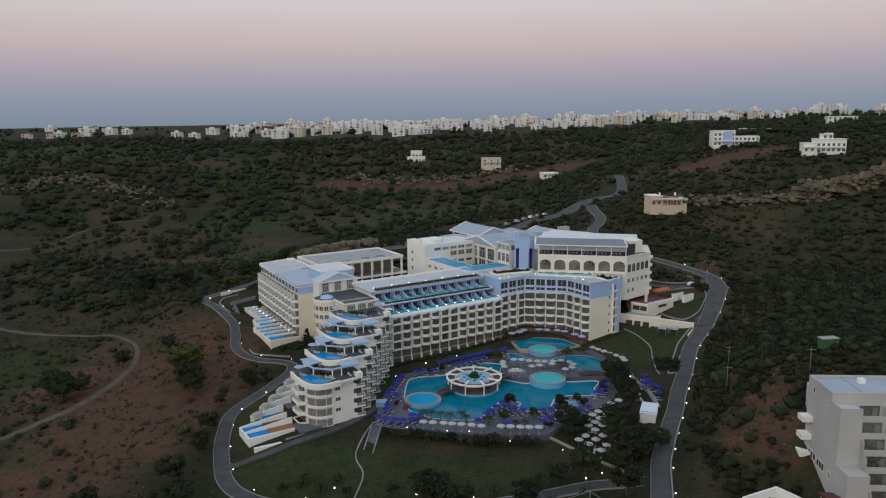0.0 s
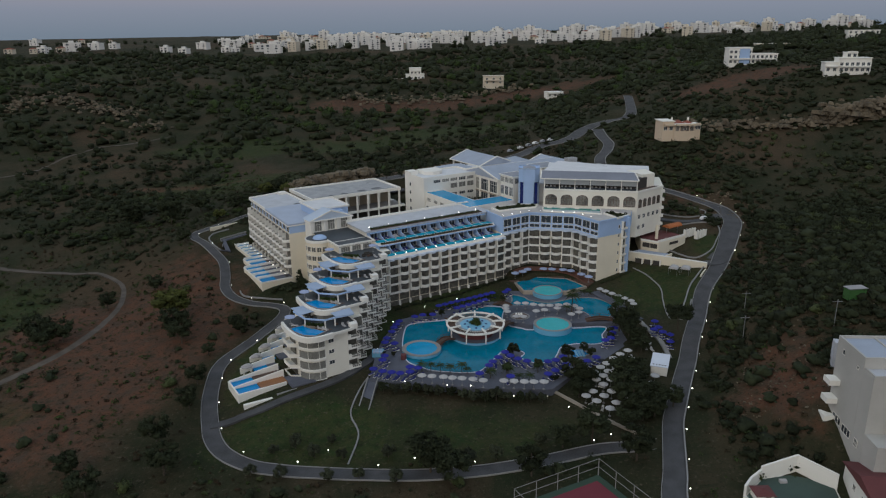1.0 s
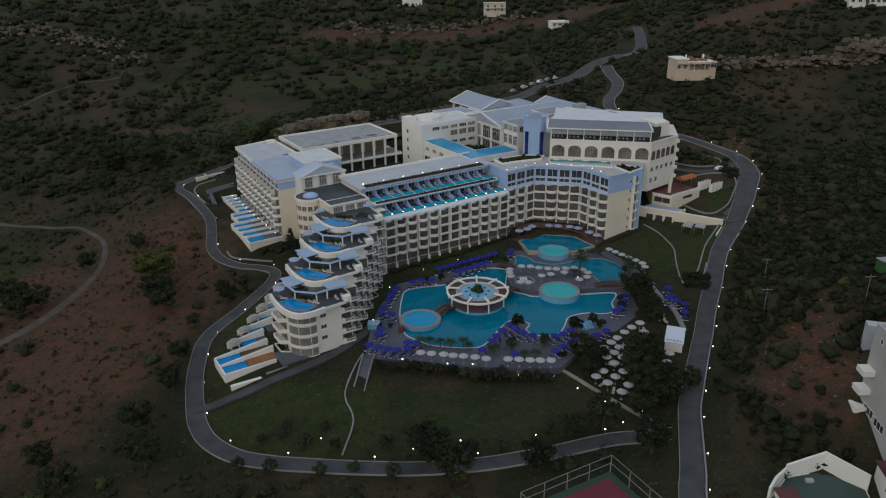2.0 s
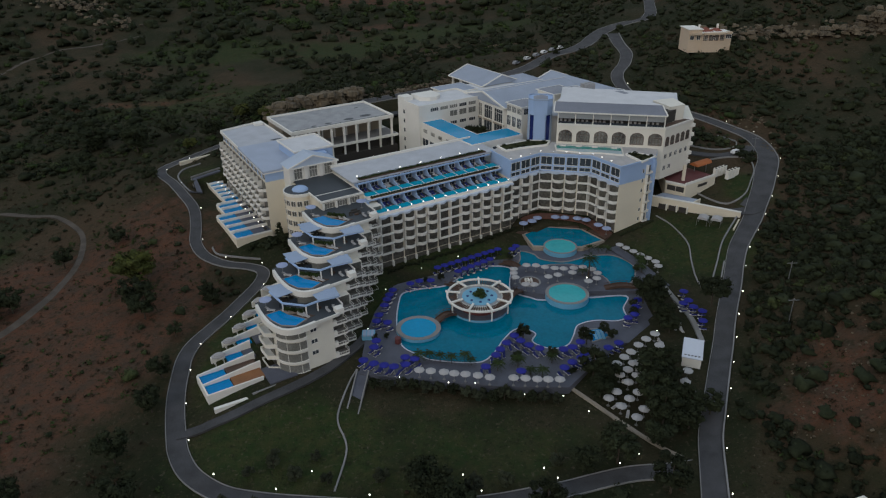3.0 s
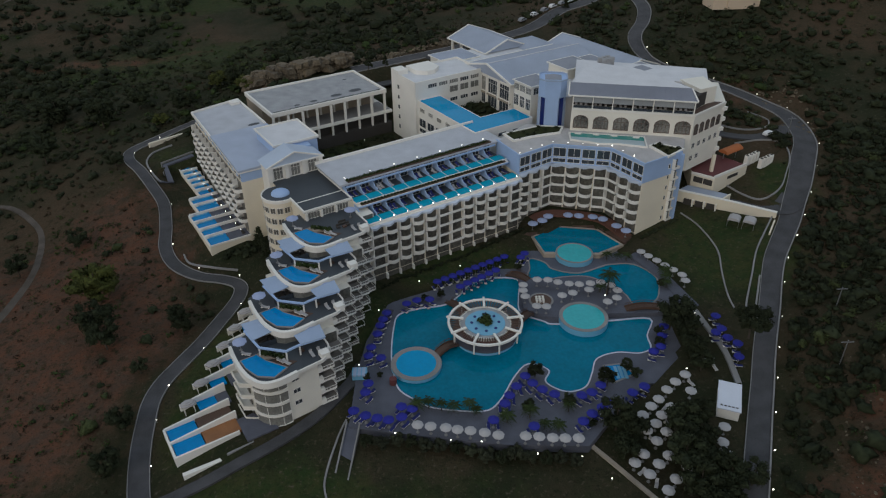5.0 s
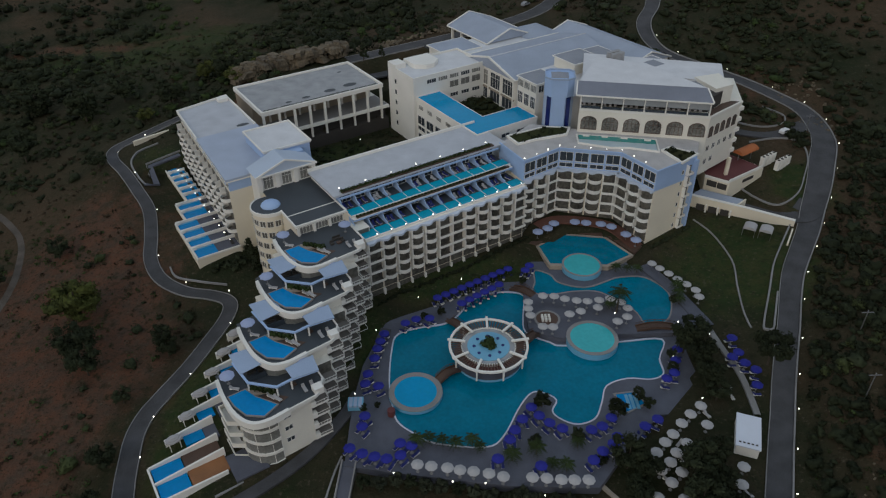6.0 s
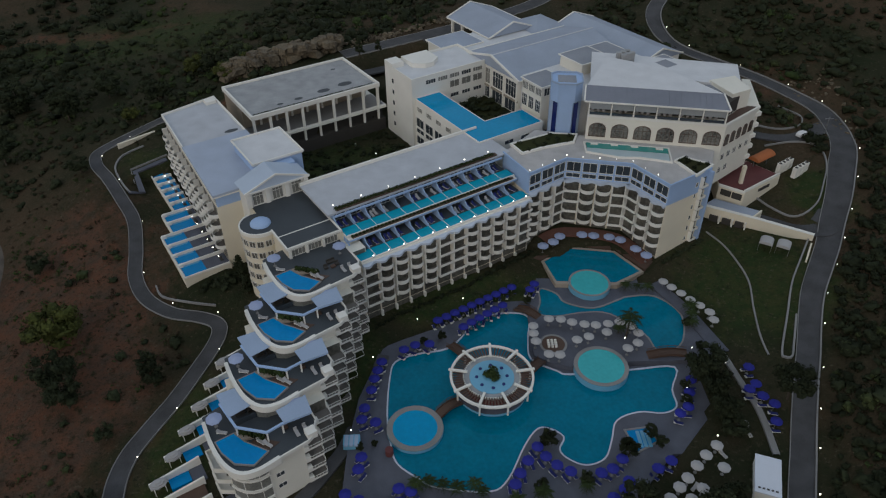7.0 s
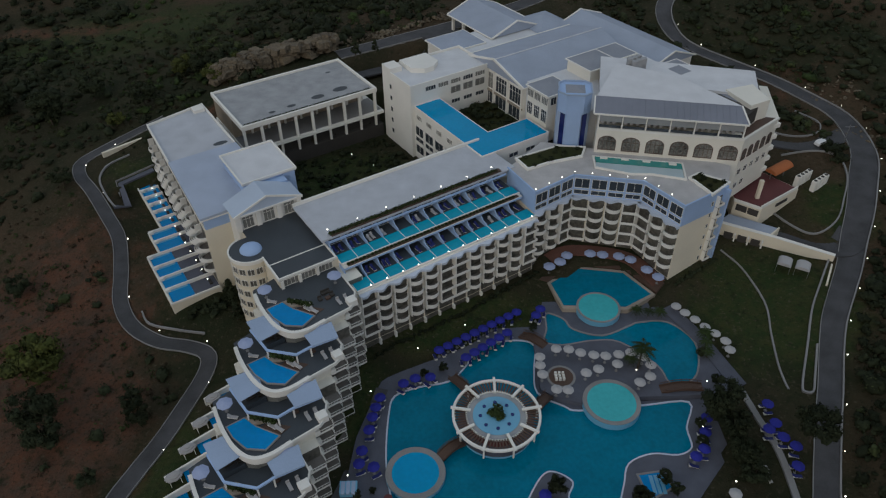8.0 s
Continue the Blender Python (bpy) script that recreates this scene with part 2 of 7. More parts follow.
def heights(xy):
    xy = np.asarray(xy, float).reshape(-1, 2)
    return _kernel(xy, _C) @ _W[:-1] + _W[-1]


def ground_z(x, y):
    return float(heights([(x, y)])[0])


# centre lines, with the width at evenly spread stations
ROADS = {
    "west": ([(-80, 330), (-88, 325), (-96, 318), (-100.3, 311.8), (-98, 304.5), (-92, 296.5), (-85, 286.3), (-79.3, 277.3), (-75.5, 265.6), (-73, 255.9), (-68.4, 248.6), (-61.3, 243.8), (-54.5, 242.1), (-49.8, 240.0), (-48.9, 236.1),
              (-51, 227.9), (-53.8, 218.9), (-57.2, 211.4), (-59.7, 205.4), (-60.5, 199.9), (-60, 194.1), (-59.1, 187.9), (-57.7, 181.8), (-55.8, 175.7), (-53.5, 169.7), (-49.2, 163.6), (-42.2, 158.6), (-34.5, 156.5), (-25.5, 155.2), (-15.1, 153.7), (-4.1, 152.6),
              (8.5, 152.9), (18.1, 154.1), (24.5, 154.9), (32, 156.4), (37.8, 157.3), (44.3, 157.5), (50.1, 158)], (3.1, 3.1, 3.1, 3.2, 3.5, 3.8, 3.8, 3.6, 3.6)),
    "east": ([(99, 441.6), (97.1, 421.9), (96, 402), (90.9, 384.4), (84.5, 371.1), (83.2, 361), (87.0, 352), (99, 342.5), (110, 333), (118.2, 323), (122.6, 315.4), (123.2, 306), (120.8, 294), (115.5, 283.2), (110.0, 272.4), (104.8, 263.6), (100, 255.2),
              (95, 247.7), (89.8, 239.8), (86.1, 232.4), (81.6, 222.4), (76.8, 212.6), (73.2, 204.9), (69.9, 197.2), (66, 188.9), (62, 180.2), (58.6, 172.7), (55.4, 165.4), (52.5, 156), (49.2, 145.4), (46.1, 136.3), (41, 115), (37, 85)],
             (6.0, 5.0, 4.8, 5.4, 6.8, 5.2, 4.5, 4.3, 4.3, 4.5, 4.8)),
    "upper": ([(-27, 351), (-9, 359.5), (15, 371), (44.4, 388), (60.7, 409), (71.5, 417), (81.5, 428), (90.3, 443.5), (98.9, 453), (109.3, 457.5), (117.9, 457.5), (124.2, 463), (130.5, 487), (138.3, 521), (141, 535)], (6.0, 6.0, 6.5, 8.0, 6.0, 5.0)),
}
ROAD_LINES = {k: [p[:2] for p in smooth_line(v[0], 6)] for k, v in ROADS.items()}


def road_profile(line):
    z = heights(line)
    for _ in range(12):
        z[1:-1] = (z[:-2] + z[1:-1] * 2 + z[2:]) / 4
    return z


PROFILE = {k: road_profile(v) for k, v in ROAD_LINES.items()}
TRACKS = {
    "field": ([(-170, 165), (-145, 178), (-128, 196), (-116, 214), (-110.5, 231), (-109.3, 243), (-109.5, 252.4), (-112.1, 263.6), (-116.8, 275.4), (-123.1, 283.7), (-134.1, 293.7), (-147, 299), (-200, 318)], 2.8),
    "valley": ([(-300, 470), (-279, 463), (-264, 475), (-252, 505), (-237, 525), (-216, 536), (-193, 555)], 3.0),
}


def near_line(xy, line):
    """Distance of each point from a line, and the index along it."""
    P = np.array(line)
    a, d = P[:-1], P[1:] - P[:-1]
    best, idx = np.full(len(xy), 1e9), np.zeros(len(xy))
    for i in range(len(a)):
        t = np.clip(((xy - a[i]) @ d[i]) / (d[i] @ d[i] + 1e-9), 0, 1)
        r = np.hypot(*(xy - a[i] - t[:, None] * d[i]).T)
        hit = r < best
        best[hit], idx[hit] = r[hit], i + t[hit]
    return best, idx


# flat plots cut into the slope: rotated rectangles in the hotel's axes with a height
PLOTS = [(20, 66, -7, 36, 9.0), (20, 92, 36, 62, 16.5), (-19, 0.5, -8, 50, 5.2), (0, 20, -30, 50, 4.0), (20, 68, -34, -7, 2.0), (64, 80, -14, 44, 9.5), (80, 125, -14, 45, 15.0), (20, 64, 58, 75, 21.0)]


def rough(x, y, s):
    return noise.noise(Vector((x * s, y * s, 3.7)))


def final_heights(xy):
    z = heights(xy)
    amp = np.clip((np.hypot(xy[:, 0] - 5, xy[:, 1] - 235) - 75) / 120, 0, 1)
    nz = np.array([rough(x, y, 0.045) * 1.3 + rough(x, y, 0.013) * 3.5 + rough(x, y, 0.12) * 0.5 for x, y in xy])
    z = z + nz * amp
    c, s_ = math.cos(radians(ANG)), math.sin(radians(ANG))
    dx, dy = xy[:, 0] + 49.7, xy[:, 1] - 258
    e, n = dx * c + dy * s_, -dx * s_ + dy * c
    for e0, e1, n0, n1, pz in PLOTS:
        inside = (e > e0 - 1) & (e < e1 + 1) & (n > n0 - 1) & (n < n1 + 1)
        z[inside] = np.minimum(z[inside], pz)
    # the pool terrace is dug out
    for cx, cy, r, pz in ((5, 212, 21, -1.2), (38, 217, 19, -1.2), (40, 238, 16, -1.2), (42, 254, 10, -0.2), (20, 232, 14, -1.2), (20, 200, 14, -1.2), (10, 196, 10, -1.2), (69.5, 133.5, 8.5, 0.4), (29, 134, 15.5, ground_z(29, 134) - 0.3)):
        inside = np.hypot(xy[:, 0] - cx, xy[:, 1] - cy) < r
        z[inside] = np.minimum(z[inside], pz)
    for k, line in ROAD_LINES.items():
        d, idx = near_line(xy, line)
        zr = np.interp(idx, np.arange(len(line)), PROFILE[k])
        h = np.interp(idx, np.linspace(0, len(line) - 1, len(ROADS[k][1])), ROADS[k][1]) / 2
        f = np.clip((d - h - 0.8) / 5.0, 0, 1)
        z = np.where(d < h + 5.8, z * f + (zr - 0.25) * (1 - f), z)
    return z


def axis(lo, hi, core0, core1, fine, grow):
    """Grid lines, close together in the middle and wider outwards."""
    out = list(np.arange(core0, core1, fine))
    st, v = fine, core0
    left = []
    while v > lo:
        st *= grow
        v -= st
        left.append(v)
    st, v = fine, core1
    right = []
    while v < hi:
        right.append(v)
        st *= grow
        v += st
    return np.array(left[::-1] + out + right)


GX, GY = axis(-4000, 4000, -130, 135, 2.0, 1.06), axis(-900, 4600, 130, 400, 2.0, 1.05)
gxy = np.array([(x, y) for y in GY for x in GX])
gz = final_heights(gxy)
nx, ny = len(GX), len(GY)
me = bpy.data.meshes.new("ground")
me.from_pydata([(x, y, z) for (x, y), z in zip(gxy, gz)], [], [(j * nx + i, j * nx + i + 1, (j + 1) * nx + i + 1, (j + 1) * nx + i) for j in range(ny - 1) for i in range(nx - 1)])
me.polygons.foreach_set("use_smooth", [True] * len(me.polygons))


def soil_of(xy):
    """How bare and red the soil is, 0 to 1, and how lush the grass."""
    bare, lush = np.zeros(len(xy)), np.zeros(len(xy))
    for x, y, rx, ry, v in ((-92, 225, 30, 50, 1.0), (-128, 240, 14, 26, 1.0), (-70, 642, 34, 20, 1.0), (0, 634, 60, 20, 1.0), (75, 645, 36, 20, 1.0), (-25, 560, 40, 12, 0.6), (120, 640, 50, 20, 0.6), (87, 181, 13, 11, 0.5), (80, 166, 14, 16, 0.62), (196, 478, 44, 14, 1.0),
                            (-105, 170, 30, 18, 0.7), (105, 330, 30, 14, 0.4), (-150, 420, 60, 8, 0.5), (-60, 325, 16, 6, 0.5), (-90, 270, 16, 30, 0.55)):
        bare = np.maximum(bare, v * np.exp(-(((xy[:, 0] - x) / rx) ** 2 + ((xy[:, 1] - y) / ry) ** 2)))
    for x, y, rx, ry, v in ((-160, 260, 25, 30, 0.8), (-110, 182, 14, 10, 0.7), (-130, 512, 60, 26, 1.0), (-40, 500, 60, 30, 0.8), (20, 530, 70, 26, 0.8), (-120, 410, 60, 26, 0.8), (-390, 770, 90, 50, 0.9), (-30, 170, 25, 14, 0.9), (-50, 203, 7, 24, 0.9), (-30, 222, 16, 14, 0.6), (0, 165, 45, 16, 0.5), (80, 246, 20, 20, 0.9), (8, 247, 24, 9, 1.0), (-20, 228, 10, 16, 0.9), (-20, 293, 22, 20, 0.9), (105, 275, 9, 14, 0.8), (-84, 305, 12, 12, 0.5)):
        lush = np.maximum(lush, v * np.exp(-(((xy[:, 0] - x) / rx) ** 2 + ((xy[:, 1] - y) / ry) ** 2)))
    return bare, lush


bare, lush = soil_of(gxy)
for key, vals in (("bare", bare), ("lush", lush)):
    at = me.attributes.new(key, "FLOAT", "POINT")
    at.data.foreach_set("value", vals)


def ground_material():
    m = bpy.data.materials.new("scrub_ground")
    m.use_nodes = True
    n, l = m.node_tree.nodes, m.node_tree.links
    b = n["Principled BSDF"]
    b.inputs["Roughness"].default_value, b.inputs["Specular IOR Level"].default_value = 0.95, 0.1
    geo = n.new("ShaderNodeNewGeometry")

    def tex(scale, detail=6):
        t = n.new("ShaderNodeTexNoise")
        t.inputs["Scale"].default_value, t.inputs["Detail"].default_value, t.inputs["Roughness"].default_value = scale, detail, 0.65
        l.new(geo.outputs["Position"], t.inputs["Vector"])
        return t.outputs[0]

    def remap(src, a, b_):
        r = n.new("ShaderNodeMapRange")
        r.inputs["From Min"].default_value, r.inputs["From Max"].default_value = a, b_
        l.new(src, r.inputs[0])
        return r.outputs[0]

    def blend(f, a, b_):
        x = n.new("ShaderNodeMix")
        x.data_type = "RGBA"
        l.new(f, x.inputs["Factor"])
        for sock, v in (("A", a), ("B", b_)):
            if isinstance(v, tuple):
                x.inputs[sock].default_value = (*v, 1)
            else:
                l.new(v, x.inputs[sock])
        return x.outputs["Result"]

    def attr(k):
        a = n.new("ShaderNodeAttribute")
        a.attribute_name = k
        return a.outputs["Fac"]

    def math2(op, a, b_):
        x = n.new("ShaderNodeMath")
        x.operation = op
        for i, v in enumerate((a, b_)):
            if isinstance(v, float):
                x.inputs[i].default_value = v
            else:
                l.new(v, x.inputs[i])
        return x.outputs[0]

    base = blend(remap(tex(0.05), 0.38, 0.62), (0.020, 0.026, 0.012), (0.044, 0.038, 0.022))
    red = blend(remap(tex(0.25), 0.35, 0.65), (0.118, 0.054, 0.032), (0.070, 0.049, 0.035))
    green = blend(remap(tex(0.3), 0.35, 0.65), (0.024, 0.043, 0.014), (0.046, 0.050, 0.019))
    base = blend(remap(tex(0.013, 4), 0.5, 0.62), base, (0.066, 0.046, 0.028))
    wob = tex(0.12)
    base = blend(remap(math2("ADD", attr("lush"), wob), 0.75, 1.05), base, green)
    base = blend(remap(math2("ADD", attr("bare"), wob), 0.72, 1.02), base, red)
    base = blend(remap(tex(0.45), 0.54, 0.70), base, (0.020, 0.024, 0.011))
    base = blend(remap(tex(1.6), 0.55, 0.70), base, (0.016, 0.018, 0.010))
    base = blend(remap(tex(1.1), 0.57, 0.72), base, (0.095, 0.078, 0.055))
    l.new(base, b.inputs["Base Color"])
    bp = n.new("ShaderNodeBump")
    bp.inputs["Strength"].default_value, bp.inputs["Distance"].default_value = 0.9, 0.5
    l.new(tex(1.0, 8), bp.inputs["Height"]), l.new(bp.outputs[0], b.inputs["Normal"])
    return m


me.materials.append(ground_material())
ground = tagged(new("ground", me), "dry scrubby hillside of dark grass and bare red soil", "ground", kind="structure")


def ribbon(name, line, zs, width, lift, material, label, category, parent=None):
    bm = bmesh.new()
    P = [Vector(p) for p in line]
    rows = []
    for i, p in enumerate(P):
        d = (P[min(i + 1, len(P) - 1)] - P[max(i - 1, 0)]).normalized()
        o = Vector((-d.y, d.x)) * (width[i] if isinstance(width, list) else width) / 2
        z = zs[i] + lift
        rows.append([bm.verts.new(c) for c in ((p.x - o.x, p.y - o.y, z), (p.x + o.x, p.y + o.y, z), (p.x + o.x, p.y + o.y, z - 0.5), (p.x - o.x, p.y - o.y, z - 0.5))])
    for a, b in zip(rows, rows[1:]):
        for q in range(4):
            bm.faces.new((a[q], a[(q + 1) % 4], b[(q + 1) % 4], b[q]))
    return part(name, bm, material, parent, label)


def side_line(line, off):
    P, out = [Vector(p) for p in line], []
    for i, p in enumerate(P):
        d = (P[min(i + 1, len(P) - 1)] - P[max(i - 1, 0)]).normalized()
        q = off[i] if isinstance(off, list) else off
        out.append((p.x - d.y * q, p.y + d.x * q))
    return out


def width_of(k):
    w = ROADS[k][1]
    return np.interp(np.linspace(0, len(w) - 1, len(ROAD_LINES[k])), np.arange(len(w)), w).tolist()


for k in ROADS:
    w = width_of(k)
    r = ribbon("road", ROAD_LINES[k], PROFILE[k], w, {"west": 0.0, "east": 0.012, "upper": 0.024}[k], ASPH, "", "")
    tagged(r, "worn grey asphalt road winding round the hotel grounds", "road", kind="structure")
    for sgn in (-1, 1):
        kb = ribbon("kerb", side_line(ROAD_LINES[k], [sgn * (v / 2 + 0.15) for v in w]), PROFILE[k], 0.3 if k == "east" and sgn == 1 else 0.16, 0.4 if k == "east" and sgn == 1 else 0.12, KERB, "", "")
        tagged(kb, "low pale concrete kerb beside the road", "kerb", kind="structure")
DIRT = mat("pale_dirt_track", (0.095, 0.078, 0.062), 0.95, vary=0.3, scale=2, bump=0.4)
for k, (pts, w) in TRACKS.items():
    line = [p[:2] for p in smooth_line(pts, 8)]
    tr = ribbon("dirt_track", line, final_heights(np.array(line)), w, 0.12, DIRT, "", "")
    tagged(tr, "pale dirt track through the dry fields", "track", kind="structure")


def leaf_arrays(centres, radius, count, size, flat=0.8, rng=None):
    """Small leaf quads scattered in shells round centres. Returns verts and faces."""
    rng = rng or np.random.default_rng(7)
    C = np.asarray(centres, float).reshape(-1, 3)
    R = np.broadcast_to(np.asarray(radius, float), (len(C),))
    d = rng.normal(size=(len(C), count, 3))
    d /= np.linalg.norm(d, axis=2, keepdims=True)
    d[..., 2] = np.abs(d[..., 2]) * rng.choice([1, 1, 1, -0.4], size=d.shape[:2])
    rad = (0.45 + 0.6 * rng.random((len(C), count, 1))) * R[:, None, None]
    P = C[:, None, :] + d * rad * np.array([1, 1, flat])
    a = rng.normal(size=P.shape)
    a -= 0.5 * d * (a * d).sum(-1, keepdims=True)
    a /= np.linalg.norm(a, axis=2, keepdims=True)
    b = np.cross(a, d + 0.4 * rng.normal(size=d.shape))
    b /= np.linalg.norm(b, axis=2, keepdims=True) + 1e-9
    S = np.broadcast_to(np.asarray(size, float), (len(C),))[:, None, None] * (0.6 + 0.8 * rng.random((len(C), count, 1)))
    V = np.stack([P - a * S, P + b * S * 0.7, P + a * S, P - b * S * 0.7], 2).reshape(-1, 3)
    F = np.arange(len(V)).reshape(-1, 4)
    return V, F


def core_arrays(centres, radius, flat=0.8, rng=None):
    """Lumpy closed clumps, the dense inside of bushes and crowns."""
    rng = rng or np.random.default_rng(8)
    C = np.asarray(centres, float).reshape(-1, 3)
    R = np.broadcast_to(np.asarray(radius, float), (len(C),))
    bm = bmesh.new()
    bmesh.ops.create_icosphere(bm, subdivisions=2, radius=1.0)
    base = np.array([v.co[:] for v in bm.verts])
    tri = np.array([[v.index for v in f.verts] for f in bm.faces])
    bm.free()
    f = np.full((len(C), len(base)), 0.52)
    for k in range(3):
        w = rng.normal(size=(len(C), 3)) * (2.2 + k)
        f += 0.13 * np.sin(w @ base.T + 6.3 * rng.random((len(C), 1)))
    f = np.clip(f + 0.34 * (rng.random(f.shape) - 0.5), 0.25, 1.1)[..., None]
    stretch = np.stack([rng.uniform(0.75, 1.35, len(C)), rng.uniform(0.75, 1.35, len(C)), rng.uniform(0.6, 1.1, len(C)) * flat], 1)
    V = C[:, None, :] + base[None] * f * R[:, None, None] * stretch[:, None, :]
    F = tri[None] + (np.arange(len(C)) * len(base))[:, None, None]
    return V.reshape(-1, 3), F.reshape(-1, 3)


def leaf_mesh(name, centres, radius, count, size, material, flat=0.8, seed=7, core=False):
    rr = np.random.default_rng(seed)
    V, F = leaf_arrays(centres, radius, count, size, flat, rr)
    V, F = V.tolist(), F.tolist()
    if core:
        V2, F2 = core_arrays(centres, radius, flat, rr)
        F += (F2 + len(V)).tolist()
        V += V2.tolist()
    me = bpy.data.meshes.new(name)
    me.from_pydata(V, [], F)
    me.materials.append(material)
    if core:
        me.polygons.foreach_set("use_smooth", [len(f) == 3 for f in F])
    return me


def leaf_bm(centres, radius, count, size):
    bm = bmesh.new()
    tmp = leaf_mesh("tmp", centres, radius, count, size, LEAFG)
    bm.from_mesh(tmp)
    bpy.data.meshes.remove(tmp)
    return bm


# ---- hotel ----
def wing_thing(name, label):
    return thing(name, HOTEL.copy(), label, "hotel wing", "wings of the hotel")


def storeys_facade(parent, m, bays, width, z0, storey, n, kinds, depth=1.6):
    """Balconies and windows of one straight facade. m: pose with x along the facade and y into the building."""
    w = width / bays
    for i in range(bays):
        for k in range(n):
            z = z0 + k * storey
            x = (i + 0.5) * w
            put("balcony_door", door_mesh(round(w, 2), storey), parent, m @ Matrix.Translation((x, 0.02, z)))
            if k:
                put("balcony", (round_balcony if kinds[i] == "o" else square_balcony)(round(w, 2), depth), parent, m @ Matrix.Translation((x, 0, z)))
        # ground floor openings between white piers, panels with the inner shade painted on
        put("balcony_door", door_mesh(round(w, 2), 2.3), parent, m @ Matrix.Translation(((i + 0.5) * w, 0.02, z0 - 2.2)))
        part("pier", Box(i * w - 0.25, i * w + 0.25, -0.7, 0.05, z0 - 3.2, z0 - 0.2), WHITE, parent, "", m)


import functools


@functools.lru_cache(None)
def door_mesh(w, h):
    # flat panel across the bay, coloured like the shaded recess behind a balcony
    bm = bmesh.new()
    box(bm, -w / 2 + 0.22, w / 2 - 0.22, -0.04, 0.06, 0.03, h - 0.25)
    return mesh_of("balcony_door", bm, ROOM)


@functools.lru_cache(None)
def round_balcony(w, d):
    bm = bmesh.new()
    r = w * 0.44
    arc = [(r * math.cos(radians(a)), -d * 1.05 * math.sin(radians(a))) for a in range(180, -1, -15)]
    prism(bm, arc, -0.18, 0.02)
    strip(bm, arc, 0.14, 0.02, 0.85)
    box(bm, -w / 2 + 0.02, -w / 2 + 0.24, -d * 0.75, 0, -0.18, 2.5)
    return floor_faces(mesh_of("balcony", bm, WHITE), FLOORM, 0.0, 0.05)


@functools.lru_cache(None)
def square_balcony(w, d):
    bm = bmesh.new()
    q = [(-w / 2 + 0.1, 0), (-w / 2 + 0.1, -d * 0.8), (w / 2 - 0.1, -d * 0.8), (w / 2 - 0.1, 0)]
    prism(bm, q, -0.18, 0.02)
    strip(bm, q, 0.14, 0.02, 0.55)
    box(bm, -w / 2, -w / 2 + 0.24, -d * 0.8, 0, -0.18, 2.8)
    return floor_faces(mesh_of("balcony", bm, WHITE), FLOORM, 0.0, 0.05)


@functools.lru_cache(None)
def suite_balcony(w, d):
    """Slab with a railing of thin posts and a white planter block at the outer corner."""
    bm = bmesh.new()
    q = [(-w / 2, 0), (-w / 2, -d), (w / 2 - 0.3, -d), (w / 2, -d * 0.7), (w / 2, 0)]
    prism(bm, q, -0.2, 0.02)
    strip(bm, q[1:], 0.08, 0.85, 0.95)
    strip(bm, q[1:], 0.06, 0.02, 0.3)
    for i in range(6):
        x = -w / 2 + 0.2 + i * (w - 0.7) / 5
        box(bm, x - 0.03, x + 0.03, -d, -d + 0.06, 0.0, 0.88)
    box(bm, -w / 2, -w / 2 + 1.0, -d - 0.05, -d + 0.9, -0.2, 1.1)
    box(bm, -w / 2, -w / 2 + 0.25, -d + 0.6, 0, -0.2, 2.75)
    return floor_faces(mesh_of("balcony", bm, WHITE), FLOORM, 0.0, 0.05)


@functools.lru_cache(None)
def window_mesh(w, h, mullions=1, transom=0):
    bm = bmesh.new()
    for x0, x1, z0, z1 in ((-w / 2, w / 2, 0, 0.1), (-w / 2, w / 2, h - 0.1, h), (-w / 2, -w / 2 + 0.1, 0, h), (w / 2 - 0.1, w / 2, 0, h)):
        box(bm, x0, x1, -0.09, 0.02, z0, z1)
    for i in range(mullions):
        x = -w / 2 + w * (i + 1) / (mullions + 1)
        box(bm, x - 0.04, x + 0.04, -0.08, 0.02, 0.1, h - 0.1)
    if transom:
        box(bm, -w / 2, w / 2, -0.085, 0.02, transom - 0.05, transom + 0.05)
    return mesh_of("window_frame", bm, WHITE)


@functools.lru_cache(None)
def pane_mesh(w, h, material):
    return mesh_of("pane", Box(-w / 2, w / 2, -0.03, 0.0, 0, h), material)


def window(parent, m, w, h, mullions=1, transom=0, glass=None):
    f = put("window", window_mesh(w, h, mullions, transom), parent, m)
    put("pane", pane_mesh(w, h, glass or GLASS), f, Matrix())
    return f


def scallops(parent, m, width, bays, z, material):
    """The wavy cornice over a balcony facade."""
    bm = bmesh.new()
    pts = [(width * i / (bays * 8), -1.15 - 0.5 * math.sin(math.pi * 2 * i / 8)) for i in range(bays * 8 + 1)]
    outline = [(0, 0.0)] + pts + [(width, 0.0)]
    prism(bm, outline, z - 0.35, z + 0.25)
    return part("cornice", bm, material, parent, "wavy pale blue cornice", m)


# main wing: two pool terraces over five balcony storeys
main_wing = wing_thing("hotel_main_wing", "cream hotel wing with balconies and two pool terraces")
E0, E1, N0 = 20.3, 67.6, -33.9
part("wall", Box(E0, E1, N0, -7, 1.0, 18.0), CREAM, main_wing, "cream rendered wall")
part("wall", Box(E0, E1, N0 + 8.2, -7.003, 18.0, 21.2), WHITE, main_wing)
part("wall", Box(E0, E1, N0 + 14.2, -7.006, 21.2, 24.3), WHITE, main_wing)
part("roof", Box(E0 - 1.5, E1 + 3, N0 + 12.4, -6.6, 24.3, 24.75), ROOFW, main_wing, "pale flat roof")
part("parapet", Strip([(E0 - 1.5, -6.4), (E1 + 3, -6.4)], 0.5, 24.3, 25.5), WHITE, main_wing)
